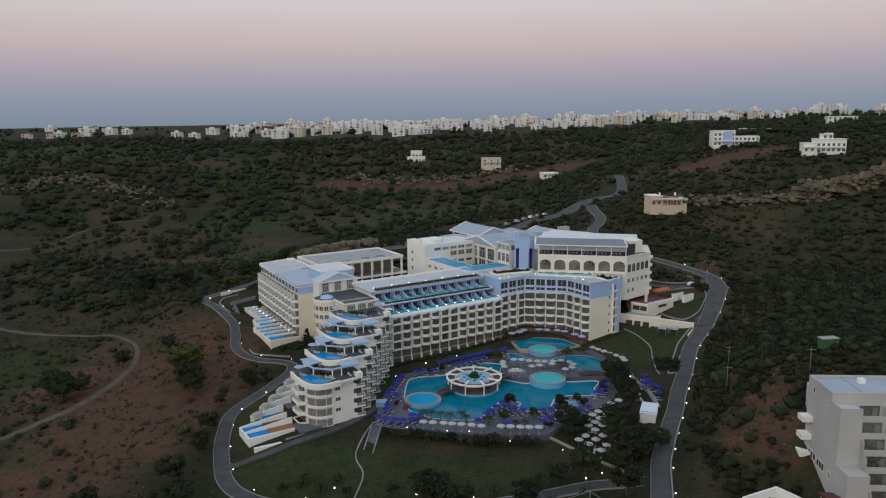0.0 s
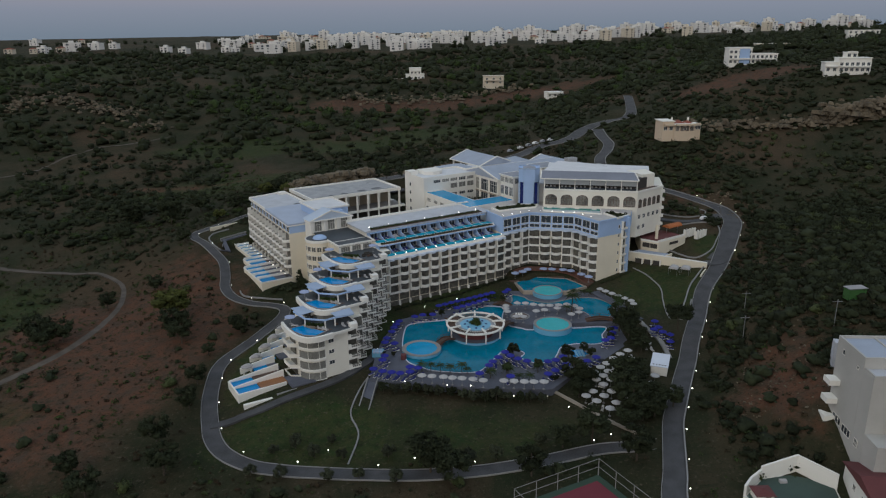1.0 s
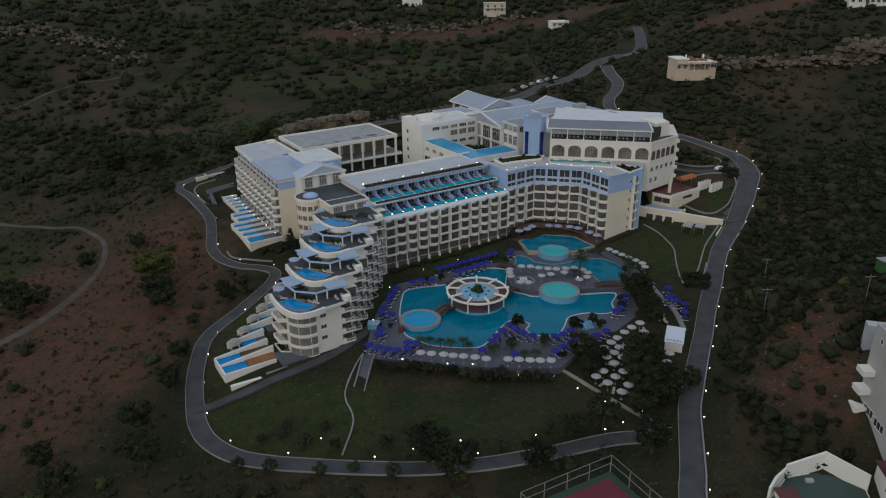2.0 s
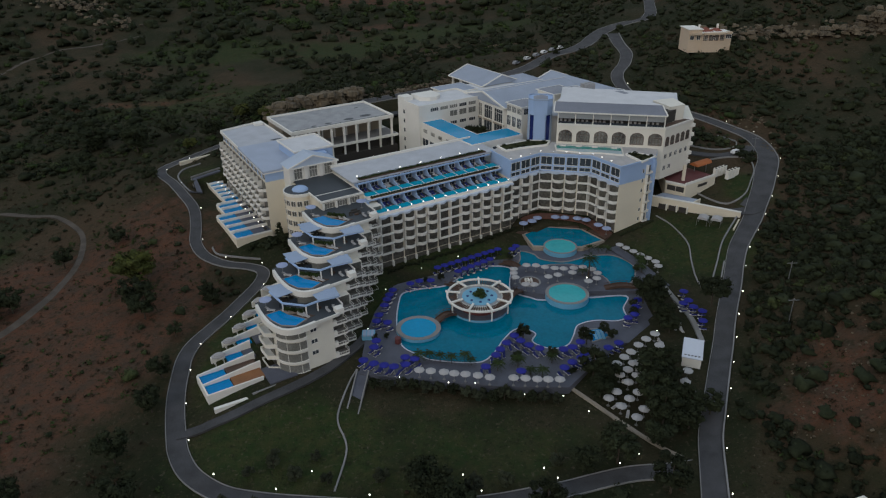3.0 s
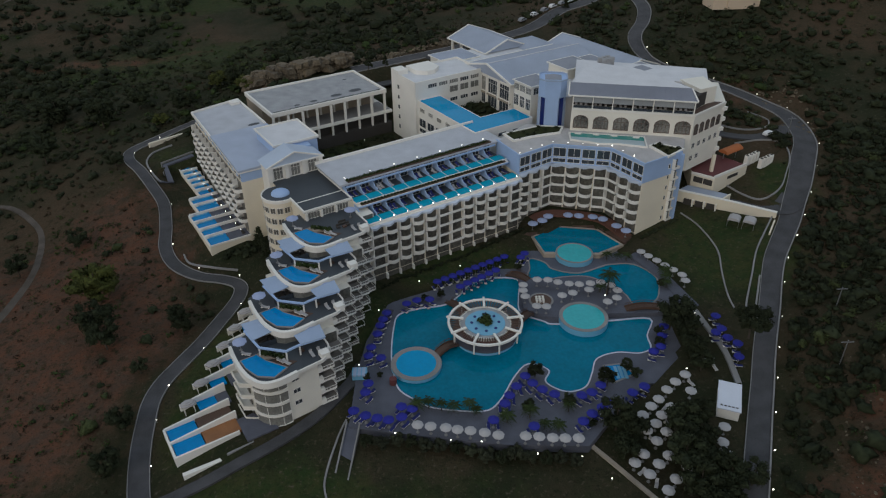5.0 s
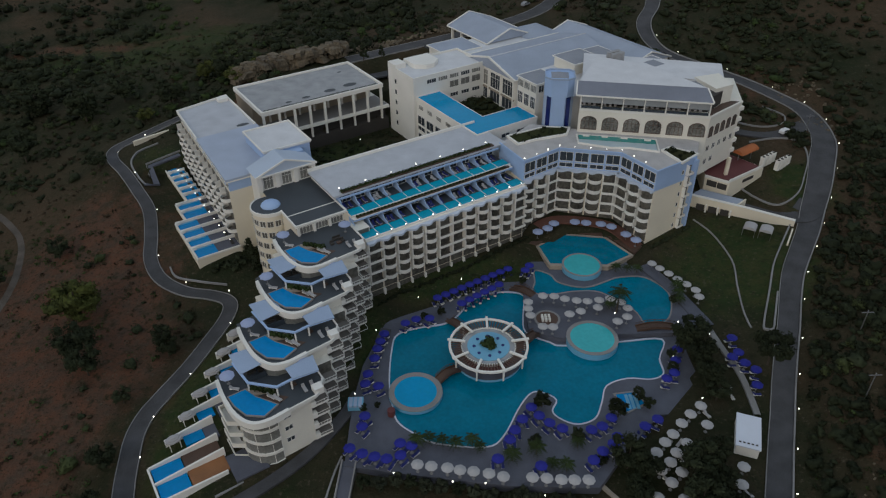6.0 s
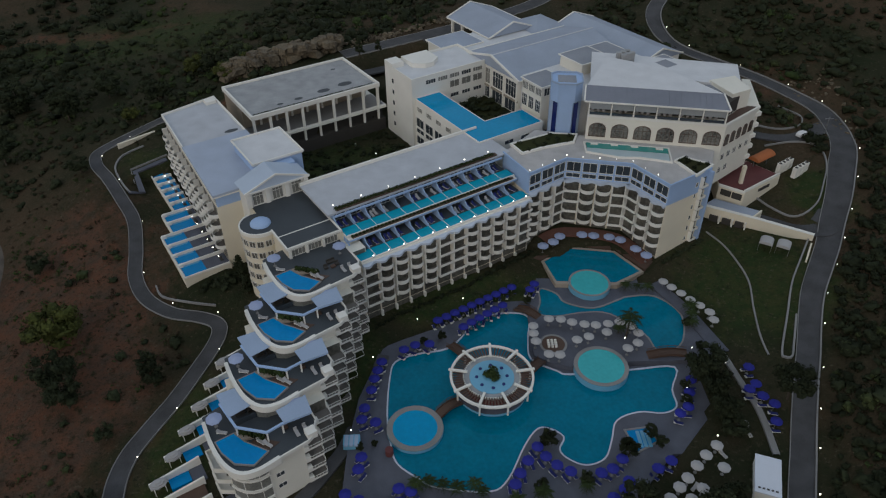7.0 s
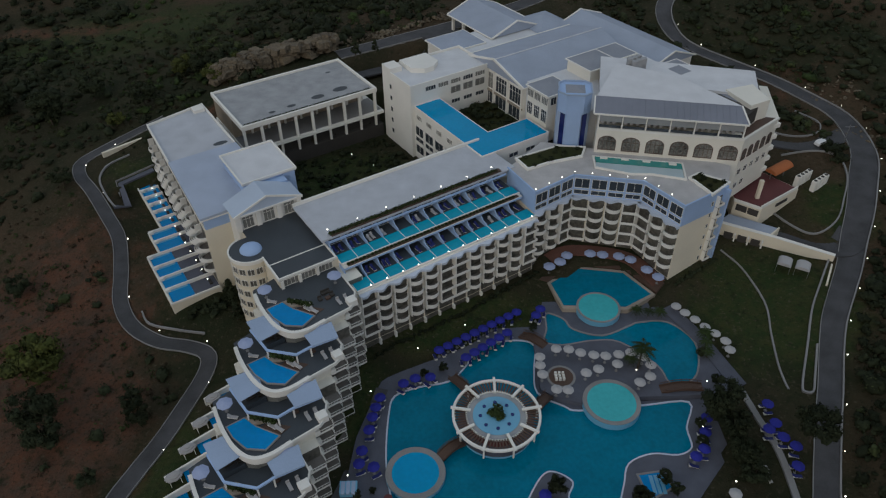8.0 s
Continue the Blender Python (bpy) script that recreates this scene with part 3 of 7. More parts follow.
part("terrace_slab", Box(E0, E1, N0 - 0.3, N0 + 8.2, 18.0, 18.35), WHITE, main_wing)
part("terrace_slab", Box(E0, E1, N0 + 5.5, N0 + 14.2, 21.1, 21.35), WHITE, main_wing)
for zz, nf in ((18.35, N0 + 0.1), (21.35, N0 + 6.5)):
    bays = 12
    bw = (E1 - E0) / bays
    part("pool_rim", Strip([(E0, nf + 0.1), (E1, nf + 0.1)], 0.3, zz, zz + 0.5), WHITE, main_wing)
    for i in range(bays):
        part("pool_water", Box(E0 + i * bw + 0.06, E0 + (i + 1) * bw - 0.06, nf + 0.28, nf + 3.4, zz, zz + 0.4), WATERP, main_wing, "turquoise pool water")
        part("divider", Box(E0 + i * bw - 0.06, E0 + i * bw + 0.06, nf + 0.3, nf + 3.4, zz, zz + 0.47), WHITE, main_wing)
        part("partition", Prism([(nf + 3.4, zz), (nf + 7.9, zz), (nf + 7.9, zz + 2.8), (nf + 6.3, zz + 2.75), (nf + 4.8, zz + 1.1), (nf + 3.4, zz + 0.9)], 0, 0.22), BLUE, main_wing, "",
             Matrix.Translation((E0 + i * bw + 0.11, 0, 0)) @ Matrix(((0, 0, -1, 0), (1, 0, 0, 0), (0, 1, 0, 0), (0, 0, 0, 1))))
        part("terrace_floor", Box(E0 + i * bw + 0.13, E0 + (i + 1) * bw - 0.13, nf + 3.42, nf + 8.05, zz, zz + 0.06), DECK, main_wing)
        window(main_wing, Matrix.Translation((E0 + (i + 0.5) * bw, nf + 8.1 if zz < 20 else nf + 7.7, zz + 0.1)), bw - 0.6, 2.3, 2)
    part("beam", Box(E0, E1, nf + 5.3, nf + 5.7, zz + 2.45, zz + 2.85), BLUE, main_wing)
mm = Matrix.Translation((E0, N0, 0))
storeys_facade(main_wing, mm, 12, E1 - E0, 3.3, 3.0, 5, "#oooo##oooo#")
scallops(main_wing, mm, E1 - E0, 12, 17.9, CORN)

# stretch of the pool wing that bends towards the pools
BEND = [(25.3, 265.0), (35.6, 271.9), (51.5, 268.2), (58.0, 257.8)]
END_B = (70.4, 265.2)
bend_wing = thing("hotel_bent_wing", Matrix(), "bent cream hotel wing with a pale blue top floor", "hotel wing", "wings of the hotel")
foot = BEND + [END_B, (74, 274), (60, 283), (42, 284), (30, 288), (20, 276)]
part("wall", Prism(foot, 1.0, 18.9), CREAM, bend_wing, "cream rendered wall")
part("wall", Prism(foot, 18.9, 24.4), BLUE, bend_wing, "pale blue top floor")
part("roof_terrace", Prism(foot, 24.4, 24.6), mat("terrace_paving", (0.50, 0.48, 0.47), 0.9, vary=0.12, scale=2), bend_wing, "pale paved roof terrace")
part("parapet", Strip([(20, 276)] + BEND + [END_B], 0.35, 24.4, 25.0), BLUE, bend_wing)
for (a, b), kinds in zip(zip(BEND, BEND[1:]), ("oo#", "#oo#", "#oo")):
    d = Vector((b[0] - a[0], b[1] - a[1]))
    mb = Matrix.Translation((*a, 0)) @ Matrix.Rotation(math.atan2(d.y, d.x), 4, "Z")
    nb = len(kinds)
    storeys_facade(bend_wing, mb, nb, d.length, 3.4, 3.1, 5, kinds)
    scallops(bend_wing, mb, d.length, nb, 18.9, CORN)
    for i in range(nb):
        x = (i + 0.5) * d.length / nb
        window(bend_wing, mb @ Matrix.Translation((x, 0, 21.3)), d.length / nb - 0.5, 2.7, 1)
        window(bend_wing, mb @ Matrix.Translation((x, 0, 19.5)), d.length / nb - 0.5, 1.3, 1)
d = Vector((END_B[0] - 58.0, END_B[1] - 257.8))
me_end = Matrix.Translation((58.0, 257.8, 0)) @ Matrix.Rotation(math.atan2(d.y, d.x), 4, "Z")

# left wing
left_wing = wing_thing("hotel_left_wing", "long cream hotel wing with stacked balconies above plunge pools")
LW_FOOT = [(0, 0), (18, 0), (18, 52.4), (2.3, 49)]
part("wall", Prism(LW_FOOT, 3.0, 22.0), CREAM, left_wing, "cream rendered wall")
part("wall", Prism([(0.3, -0.003), (18.003, -0.003), (18.003, 52.3), (2.6, 49.0)], 22.0, 24.9), BLUE, left_wing, "pale blue top floor")
part("roof", Prism([(0.9, 24), (18.3, 24), (18.0, 52.7), (1.9, 49.2)], 24.9, 25.1), ROOFW, left_wing, "pale grey flat roof")
part("roof", Prism([(-0.4, -0.3), (18.3, -0.3), (18.3, 27.2), (0.9, 27.2)], 24.9, 25.5), mat("blue_grey_roof_sheet", (0.41, 0.47, 0.58), 0.75, vary=0.08), left_wing, "pale blue-grey flat roof")
part("parapet", Strip([(18.0, 27.3), (17.9, 52.4), (1.9, 48.9), (1.0, 27.3)], 0.35, 24.9, 25.7), WHITE, left_wing)
part("cornice", Strip([(1.9, 49.0), (-0.3, -0.2), (18.2, -0.2)], 0.3, 24.6, 24.95), WHITE, left_wing)
part("roof_box", Box(14.5, 17.5, 48.5, 51.2, 25.1, 26.0), WHITE, left_wing)
part("roof_stain", Prism(ring(15.0, 29.6, 1.9, 18, 0, 360, 0.9), 25.1, 25.112), DECK, left_wing, "dark damp patch")
ml = Matrix.Translation((2.3, 49, 0)) @ Matrix.Rotation(math.atan2(-49, -2.3), 4, "Z")
storeys_facade(left_wing, ml, 12, 49, 6.8, 3.05, 5, "oooooooooooo", 1.9)
for i in range(12):
    window(left_wing, ml @ Matrix.Translation(((i + 0.5) * 49 / 12, 0.3, 22.2)), 2.6, 2.2, 1)
# terrace with plunge pools
part("terrace_wall", Prism([(-5.2, 53.0), (-5.2, 28.6), (-8.6, 28.6), (-8.6, 18.6), (-11.6, 18.6), (-11.6, -1.4), (0, -1.4), (0, 53.0)], 1.5, 6.4), CREAM, left_wing, "cream terrace wall")
part("terrace_kerb", Strip([(-5.1, 52.9), (-5.1, 28.5), (-8.5, 28.5), (-8.5, 18.5), (-11.5, 18.5), (-11.5, -1.3), (-0.3, -1.3)], 0.35, 6.4, 6.85), WHITE, left_wing)
for count, hi, lo, off, wide in ((6, 52.6, 29.0, -4.7, 4.3), (2, 28.2, 19.2, -8.1, 6.0), (4, 18.2, -0.9, -11.1, 5.2)):
    pw = (hi - lo) / count
    for i in range(count):
        nn = hi - i * pw
        part("pool_water", Box(off, off + wide, nn - pw + 0.2, nn - 0.22, 6.4, 6.62), WATERB, left_wing, "turquoise plunge pool")
        part("pool_step", Box(off + 0.4, off + wide - 0.5, nn - 0.85, nn - 0.3, 6.5, 6.66), POOLW, left_wing)
        part("pool_divider", Box(off - 0.15, 0, nn - 0.22, nn + 0.12, 6.4, 7.35), WHITE, left_wing)
        part("planter_block", Box(off - 0.4, off + 0.7, nn - 0.75, nn + 0.1, 6.4, 7.4), WHITE, left_wing)
        part("pool_deck", Box(off + wide + 0.05, -0.15, nn - pw + 0.25, nn - 0.25, 6.4, 6.5), PAVE, left_wing)
        part("lounge_seat", Box(-1.9, -1.2, nn - pw * 0.7, nn - pw * 0.35, 6.5, 6.85), DARK, left_wing)

# pediment house and round stair tower
house = wing_thing("hotel_pediment_house", "pale blue pedimented roof house of the hotel")
part("wall", Box(6, 21, -5.5, 0.4, 2.0, 26.8), WHITE, house)
part("wall", Box(11.5, 21.003, 0.4, 3.1, 20.0, 27.6), BLUE, house)
part("stair_block", Box(18.2, 22.6, 3.0, 4.6, 20, 27.0), BLUE, house)
part("wall", Box(11.5, 24, 3, 17.2, 20, 28.0), BLUE, house)
part("roof", Box(11.2, 24.3, 2.7, 17.5, 28.0, 28.4), ROOFL, house)
part("parapet", Strip([(11.2, 2.7), (24.3, 2.7), (24.3, 17.5), (11.2, 17.5)], 0.3, 28.3, 28.8, closed=True), WHITE, house)
bm = bmesh.new()
v = [bm.verts.new(c) for c in ((5.4, -6.2, 26.8), (21.6, -6.2, 26.8), (21.6, 0.6, 26.8), (5.4, 0.6, 26.8), (13.5, -6.0, 29.6), (13.5, 1.2, 29.6))]
for f in ((0, 1, 4), (2, 3, 5), (1, 2, 5, 4), (3, 0, 4, 5), (3, 2, 1, 0)):
    bm.faces.new([v[i] for i in f])
part("pediment_roof", bm, mat("pale_blue_roof_sheet", (0.46, 0.54, 0.65), 0.7, vary=0.06), house, "pale blue gable roof")
for i in range(3):
    x = 8.6 + i * 4.9
    window(house, Matrix.Translation((x, -5.5, 22.9)), 2.6, 3.6, 2, 2.4, CURT)
    part("column", Box(x + 1.8, x + 2.9, -6.0, -5.5, 22.7, 26.8), WHITE, house)
part("column", Box(5.7, 6.9, -6.0, -5.5, 22.7, 26.8), WHITE, house)
rot = wing_thing("hotel_round_tower", "round cream stair tower with a pale blue dome")
part("wall", Prism(ring(5.7, -12.8, 4.4, 40), 1.0, 22.3), CREAM, rot)
part("roof", Prism(ring(5.7, -12.8, 4.4, 40), 22.3, 22.67), DECK, rot)
bm = bmesh.new()
bmesh.ops.create_uvsphere(bm, u_segments=28, v_segments=14, radius=2.4, matrix=Matrix.Translation((5.9, -12.9, 22.6)) @ Matrix.Diagonal((1, 1, 0.5, 1)))
part("dome", bm, BLUE, rot, "pale blue dome")
part("parapet", Strip(ring(5.7, -12.8, 4.55, 30, 100, 285), 0.3, 22.0, 22.85), WHITE, rot)
for k in range(5):
    for a in range(150, 320, 24):
        m = Matrix.Translation((5.7, -12.8, 6.6 + k * 3.1)) @ Matrix.Rotation(radians(a + 90), 4, "Z") @ Matrix.Translation((0, -4.42, 0))
        window(rot, m, 1.5, 1.7, 1, 0, ROOM)

# terraced suites
suites = wing_thing("hotel_terraced_suites", "stepped cream suites wing with a rooftop pool on every step")
STEP = (8.1, 9.25)
part("wall", Box(7, 20.3, -25.5, -5.5, 1.0, 22.3), CREAM, suites, "cream rendered wall")
part("roof", Box(6.8, 20.0, -25.8, -5.5, 22.3, 22.65), DECK, suites, "dark tiled roof terrace")
part("parapet", Strip([(6.9, -17), (6.9, -25.7), (19.8, -25.7), (19.8, -6)], 0.35, 22.4, 23.0), WHITE, suites)
part("roof_joint", Box(7, 19.6, -20.4, -20.15, 22.6, 22.75), WHITE, suites)
FLOOR = [20.3, 17.7, 15.0, 12.2]
for q in range(3):
    window(suites, Matrix.Translation((9.4 + 3.9 * q, -25.52, 20.35)), 3.3, 1.75, 3, 0, CURT)
    part("pier", Box(7.1 + 3.95 * q, 7.7 + 3.95 * q, -26.1, -25.5, 20.3, 22.3), WHITE, suites)


def suite(i):
    """One step: block, deck, pool with a round rim, planter, and pergola over the lounge."""
    k = 3 - i
    fz = FLOOR[i]
    m = Matrix.Translation((-24.5 + STEP[0] * k, -65.7 + STEP[1] * k, 0))
    lip = [p[:2] for p in smooth_line([(1.9, 13.4), (1.5, 8.5), (1.8, 3.2), (3.4, -0.5), (6.4, -1.7), (10.6, -1.3)], 5)]
    deck = lip + [(16.2, -0.8), (17.3, -0.2), (19.4, 3.0), (19.5, 10), (19.5, 14.5), (9, 16.5), (2.1, 15)]
    wall = [(2.6, 13), (2.3, 8.5), (2.7, 3.4), (4.2, 0.5), (6.6, -0.6), (10.6, -0.4), (15.3, -0.1), (15.3, 22), (8.8, 22), (8.8, 15)]
    part("wall", Prism(wall, -2.0, fz - 0.3), SUITE, suites, "cream rendered wall", m)
    part("deck", Prism(deck, fz - 0.3, fz), DECK, suites, "dark tiled deck", m)
    part("rim", Strip(lip, 0.7, fz - 1.0, fz + 0.5), WHITE, suites, "rounded white parapet", m)
    part("parapet", Strip([lip[-1], (16.2, -0.8), (17.3, -0.2), (19.3, 2.9), (19.4, 9)], 0.28, fz - 0.4, fz + 0.35), WHITE, suites, "", m)
    part("planter_pier", Box(16.3, 18.2, -0.4, 1.4, fz - 0.4, fz + 1.1), WHITE, suites, "", m @ Matrix.Rotation(0.0, 4, "Z"))
    pool = [(2.2, 8.0), (5.7, 8.1), (6.7, 5.2), (9.4, 1.0), (6.2, -0.4), (3.5, 1.7), (2.4, 5.1)]
    part("pool_water", Prism(pool, fz, fz + 0.3), WATERB, suites, "bright blue pool water", m)
    part("pool_kerb", Strip(pool, 0.22, fz, fz + 0.36, closed=True), KERB, suites, "", m)
    part("sun_deck", Prism([(9.5, 1.3), (7.2, 4.7), (9.0, 5.0), (11.9, 1.9)], fz, fz + 0.06), WOOD, suites, "brown wooden sun deck", m)
    part("planter", Prism([(5.9, 8.0), (6.5, 5.6), (8.6, 5.1), (10.1, 3.4), (10.2, 4.8), (8.0, 7.6)], fz, fz + 0.55), STONE, suites, "stone edged planted bed", m)
    part("planting", leaf_bm([(7.0 + 0.55 * q, 7.2 - 0.62 * q, fz + 0.75) for q in range(6)], 0.75, 40, 0.32), LEAFG, suites, "low green planting", m)
    for x, y, w_, d_ in ((13.2, 5.6, 1.9, 0.8), (12.0, 4.3, 0.8, 0.9), (14.6, 4.2, 0.8, 0.9)) if i == 0 else ((7.4, 11.6, 1.8, 0.7), (9.6, 11.2, 0.8, 0.9)):
        part("sofa_seat", Box(x, x + w_, y, y + d_, fz, fz + 0.42), DARK, suites, "dark wicker sofa", m)
        part("sofa_back", Box(x, x + w_, y + d_ - 0.16, y + d_, fz, fz + 0.85), DARK, suites, "", m)
    part("low_table", Box(13.4, 14.4, 3.9, 4.7, fz, fz + 0.4), WOOD, suites, "", m)
    for x in (14.9, 16.6):
        part("lounger_pad", Box(x, x + 0.65, 1.0, 2.9, fz + 0.2, fz + 0.36), UMBW, suites, "white lounger pad", m)
        part("lounger_back", Box(x, x + 0.65, 2.75, 2.95, fz + 0.2, fz + 0.8), UMBW, suites, "", m)
    if i:
        beam = [(5.6, 14.0), (6.2, 7.2), (10.3, 3.1), (13.3, 3.4), (18.7, 2.9)]
        part("pergola_beam", Strip(beam, 0.42, fz + 2.3, fz + 2.65), BLUE, suites, "pale blue pergola beam", m)
        for x, y in beam[1:4]:
            part("post", Box(x - 0.14, x + 0.14, y - 0.14, y + 0.14, fz, fz + 2.3), WHITE, suites, "", m)
        part("canopy", Prism([(5.7, 16.3), (11.4, 15.8), (10.6, 10.4), (5.8, 9.8)], fz + 2.62, fz + 2.75), PALE, suites, "pale blue canopy", m)
        part("canopy", Prism([(13.5, 6.6), (19.5, 7.1), (18.8, 2.6), (13.6, 3.2)], fz + 2.62, fz + 2.75), PALE, suites, "pale blue canopy", m)
        part("lounge_screen", Box(6.2, 10.6, 9.6, 9.75, fz, fz + 1.2), GLASS, suites, "", m)
        part("lounge_wall", Prism([(10.8, 9.4), (12.2, 8.3), (15.0, 8.0), (17.6, 8.9), (17.6, 12), (10.8, 12)], fz, fz + 2.2), CURT, suites, "curtained lounge glass", m)
    # curved glazed bays under the rim, and small windows beside them
    top = 4 if i == 3 else 1
    for q in range(top):
        z = fz - 3.1 - q * 3.1
        arc = [(2.55, 3.2), (3.0, 1.9), (3.9, 0.6), (5.0, -0.25), (6.5, -0.72), (7.4, -0.7), (8.3, -0.62)]
        part("bay_glass", Strip(arc, 0.16, z, z + 2.0), CURT, suites, "curtained curved glass", m)
        part("bay_sill", Strip(arc, 0.7, z - 0.6, z), WHITE, suites, "", m)
        for x in (0, 2, 4, 6):
            part("mullion", Box(arc[x][0] - 0.06, arc[x][0] + 0.06, arc[x][1] - 0.14, arc[x][1] + 0.1, z, z + 2.0), WHITE, suites, "", m)
        if i == 3 and q < 3:
            window(suites, m @ Matrix.Translation((10.2, -0.42, z + 0.4)) @ Matrix.Rotation(radians(3.6), 4, "Z"), 1.7, 1.2, 1)
        part("side_balcony", Prism([(0.3, 5.0), (2.6, 3.4), (2.6, 9.6), (0.3, 9.6)], z - 0.5, z - 0.2), WHITE, suites, "", m)
        part("side_parapet", Strip([(2.5, 3.5), (0.4, 5.0), (0.4, 9.5), (2.5, 9.5)], 0.2, z - 0.2, z + 0.6), SUITE, suites, "", m)
        part("side_door", Box(2.2, 2.4, 5.2, 9.0, z - 0.1, z + 2.0), ROOM, suites, "", m)
    for j in range(2):
        for q in range(6):
            z = fz - 3.1 - q * 2.95
            if z < -0.9:
                continue
            mb = m @ Matrix.Translation((17.2 + j * 4.05, j * 4.6 + 2.4, z))
            put("balcony", suite_balcony(3.9, 2.6), suites, mb)
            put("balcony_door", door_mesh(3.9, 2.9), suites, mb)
    part("wall", Prism([(15.3, 2.4), (19.2, 2.4), (19.2, 7.0), (23.2, 7.0), (23.2, 14), (15.3, 14)], -2.0, fz - 0.35), SUITE, suites, "", m)


for i in range(4):
    suite(i)

# lobby block round the upper pool
lobby = wing_thing("hotel_lobby_block", "white lobby block with an L-shaped rooftop pool and gable hall")


def beam(name, a, b, w, h, material, parent, label="", m=None):
    """A square bar between two points."""
    a, b = Vector(a), Vector(b)
    d = (b - a).normalized()
    side = Vector((-d.y, d.x, 0)).normalized() * (w / 2) if abs(d.z) < 0.99 else Vector((w / 2, 0, 0))
    up = d.cross(side).normalized() * (h / 2)
    if up.z < 0:
        up = -up
    bm = bmesh.new()
    v = [bm.verts.new(p + sx * side + sz * up) for p in (a, b) for sx, sz in ((-1, -1), (1, -1), (1, 1), (-1, 1))]
    for f in ((0, 1, 2, 3), (7, 6, 5, 4), (0, 4, 5, 1), (1, 5, 6, 2), (2, 6, 7, 3), (3, 7, 4, 0)):
        bm.faces.new([v[i] for i in f])
    bmesh.ops.recalc_face_normals(bm, faces=bm.faces)
    return part(name, bm, material, parent, label, m)


for e_ in (5.4, 21.6):
    beam("pediment_fascia", (e_, -6.25, 26.85), (13.5, -6.1, 29.7), 0.3, 0.4, WHITE, house)
beam("pediment_fascia", (5.4, -6.3, 26.75), (21.6, -6.3, 26.75), 0.3, 0.4, WHITE, house)
part("wall", Box(65.5, 92, 18.5, 34, 7.0, 30.4), WHITE, lobby, "white rendered wall")
part("roof", Box(65.9, 91.6, 18.9, 33.6, 30.4, 30.5), ROOFL, lobby, "white flat roof")
part("parapet", Strip([(65.7, 18.7), (91.9, 18.7), (91.9, 33.8), (65.7, 33.8)], 0.35, 30.4, 31.1, closed=True), WHITE, lobby)
part("tower_crown", Prism([(65.5, 29.5), (69.5, 29.5), (69.5, 34), (65.5, 34)], 30.4, 32.0), WHITE, lobby)
part("stair_head", Prism([(71, 27), (74, 24.5), (77, 24.5), (80, 27), (80, 33.5), (71, 33.5)], 30.4, 31.9), WHITE, lobby, "rounded white stair head")
part("wall", Prism([(66.5, 18.5), (66.5, -13.5), (88, -13.5), (88, -4.4), (75, -4.4), (75, 18.5)], 7.0, 24.6), WHITE, lobby, "white pool building wall")
part("pool_water", Prism([(66.8, 18.4), (66.8, -13.2), (87.6, -13.2), (87.6, -4.7), (74.8, -4.7), (74.8, 18.4)], 24.6, 25.0), VIVID, lobby, "bright blue infinity pool water")
part("pool_rim", Strip([(66.6, 18.4), (66.6, -13.4), (87.9, -13.4), (87.9, -4.5), (74.9, -4.5), (74.9, 18.4)], 0.25, 24.5, 25.06, closed=True), WHITE, lobby)
part("courtyard_floor", Box(75, 92, -4.4, 18.5, 19, 19.2), LAWN, lobby, "planted courtyard floor")
part("wall", Box(92, 128, 2.5, 28.6, 14, 29.9), WHITE, lobby, "white gable hall")
bm = bmesh.new()
v = [bm.verts.new(c) for c in ((91.4, 1.8, 29.9), (132, 1.8, 29.9), (132, 29.2, 29.9), (91.4, 29.2, 29.9), (91.4, 15.5, 33.4), (132, 15.5, 33.4))]
for f in ((0, 3, 4), (1, 2, 5), (0, 1, 5, 4), (3, 2, 5, 4), (3, 2, 1, 0)):
    bm.faces.new([v[i] for i in f])
part("gable_roof", bm, ROOF, lobby, "grey sheet gable roof")
for n_ in (1.8, 29.2):
    beam("gable_fascia", (91.35, n_, 29.95), (91.35, 15.5, 33.5), 0.5, 0.55, WHITE, lobby, "white sloping fascia")
    beam("eave_trim", (91.3, n_, 29.95), (132, n_, 29.95), 0.35, 0.3, WHITE, lobby)
beam("ridge_cap", (91.3, 15.5, 33.45), (132, 15.5, 33.45), 0.35, 0.14, ROOFL, lobby)
mg = Matrix.Translation((92, 28.6, 0)) @ Matrix.Rotation(radians(-90), 4, "Z")
for i in range(4):
    window(lobby, mg @ Matrix.Translation((3.6 + i * 6.35, 0, 23.9)), 5.2, 4.9, 3, 3.4, GLASS if i > 1 else CURT)
    window(lobby, mg @ Matrix.Translation((3.6 + i * 6.35, 0, 19.3)), 5.4, 3.7, 2, 0, GLASS)
    part("pier", Box(91.5, 92, 28.6 - 6.9 - i * 6.35, 28.6 - 6.4 - i * 6.35, 19.0, 29.4), WHITE, lobby)
part("sill_band", Box(91.6, 92, 2.5, 28.6, 23.0, 23.5), STONE, lobby)
for i in range(5):
    window(lobby, Matrix.Translation((72.0 + i * 4.2, 18.5, 28.3)), 3.4, 1.4, 3, 0, CURT if i % 3 else GLASS)
    if i > 1:
        window(lobby, Matrix.Translation((72.0 + i * 4.2, 18.5, 25.3)), 3.4, 2.2, 1, 0, CURT)
        window(lobby, Matrix.Translation((72.0 + i * 4.2, 18.5, 22.2)), 3.0, 1.3, 2)
mw = Matrix.Translation((65.5, 34, 0)) @ Matrix.Rotation(radians(-90), 4, "Z")
for k in range(5):
    window(lobby, mw @ Matrix.Translation((4.6, 0, 12.0 + 3.5 * k)), 1.35, 1.6, 0)
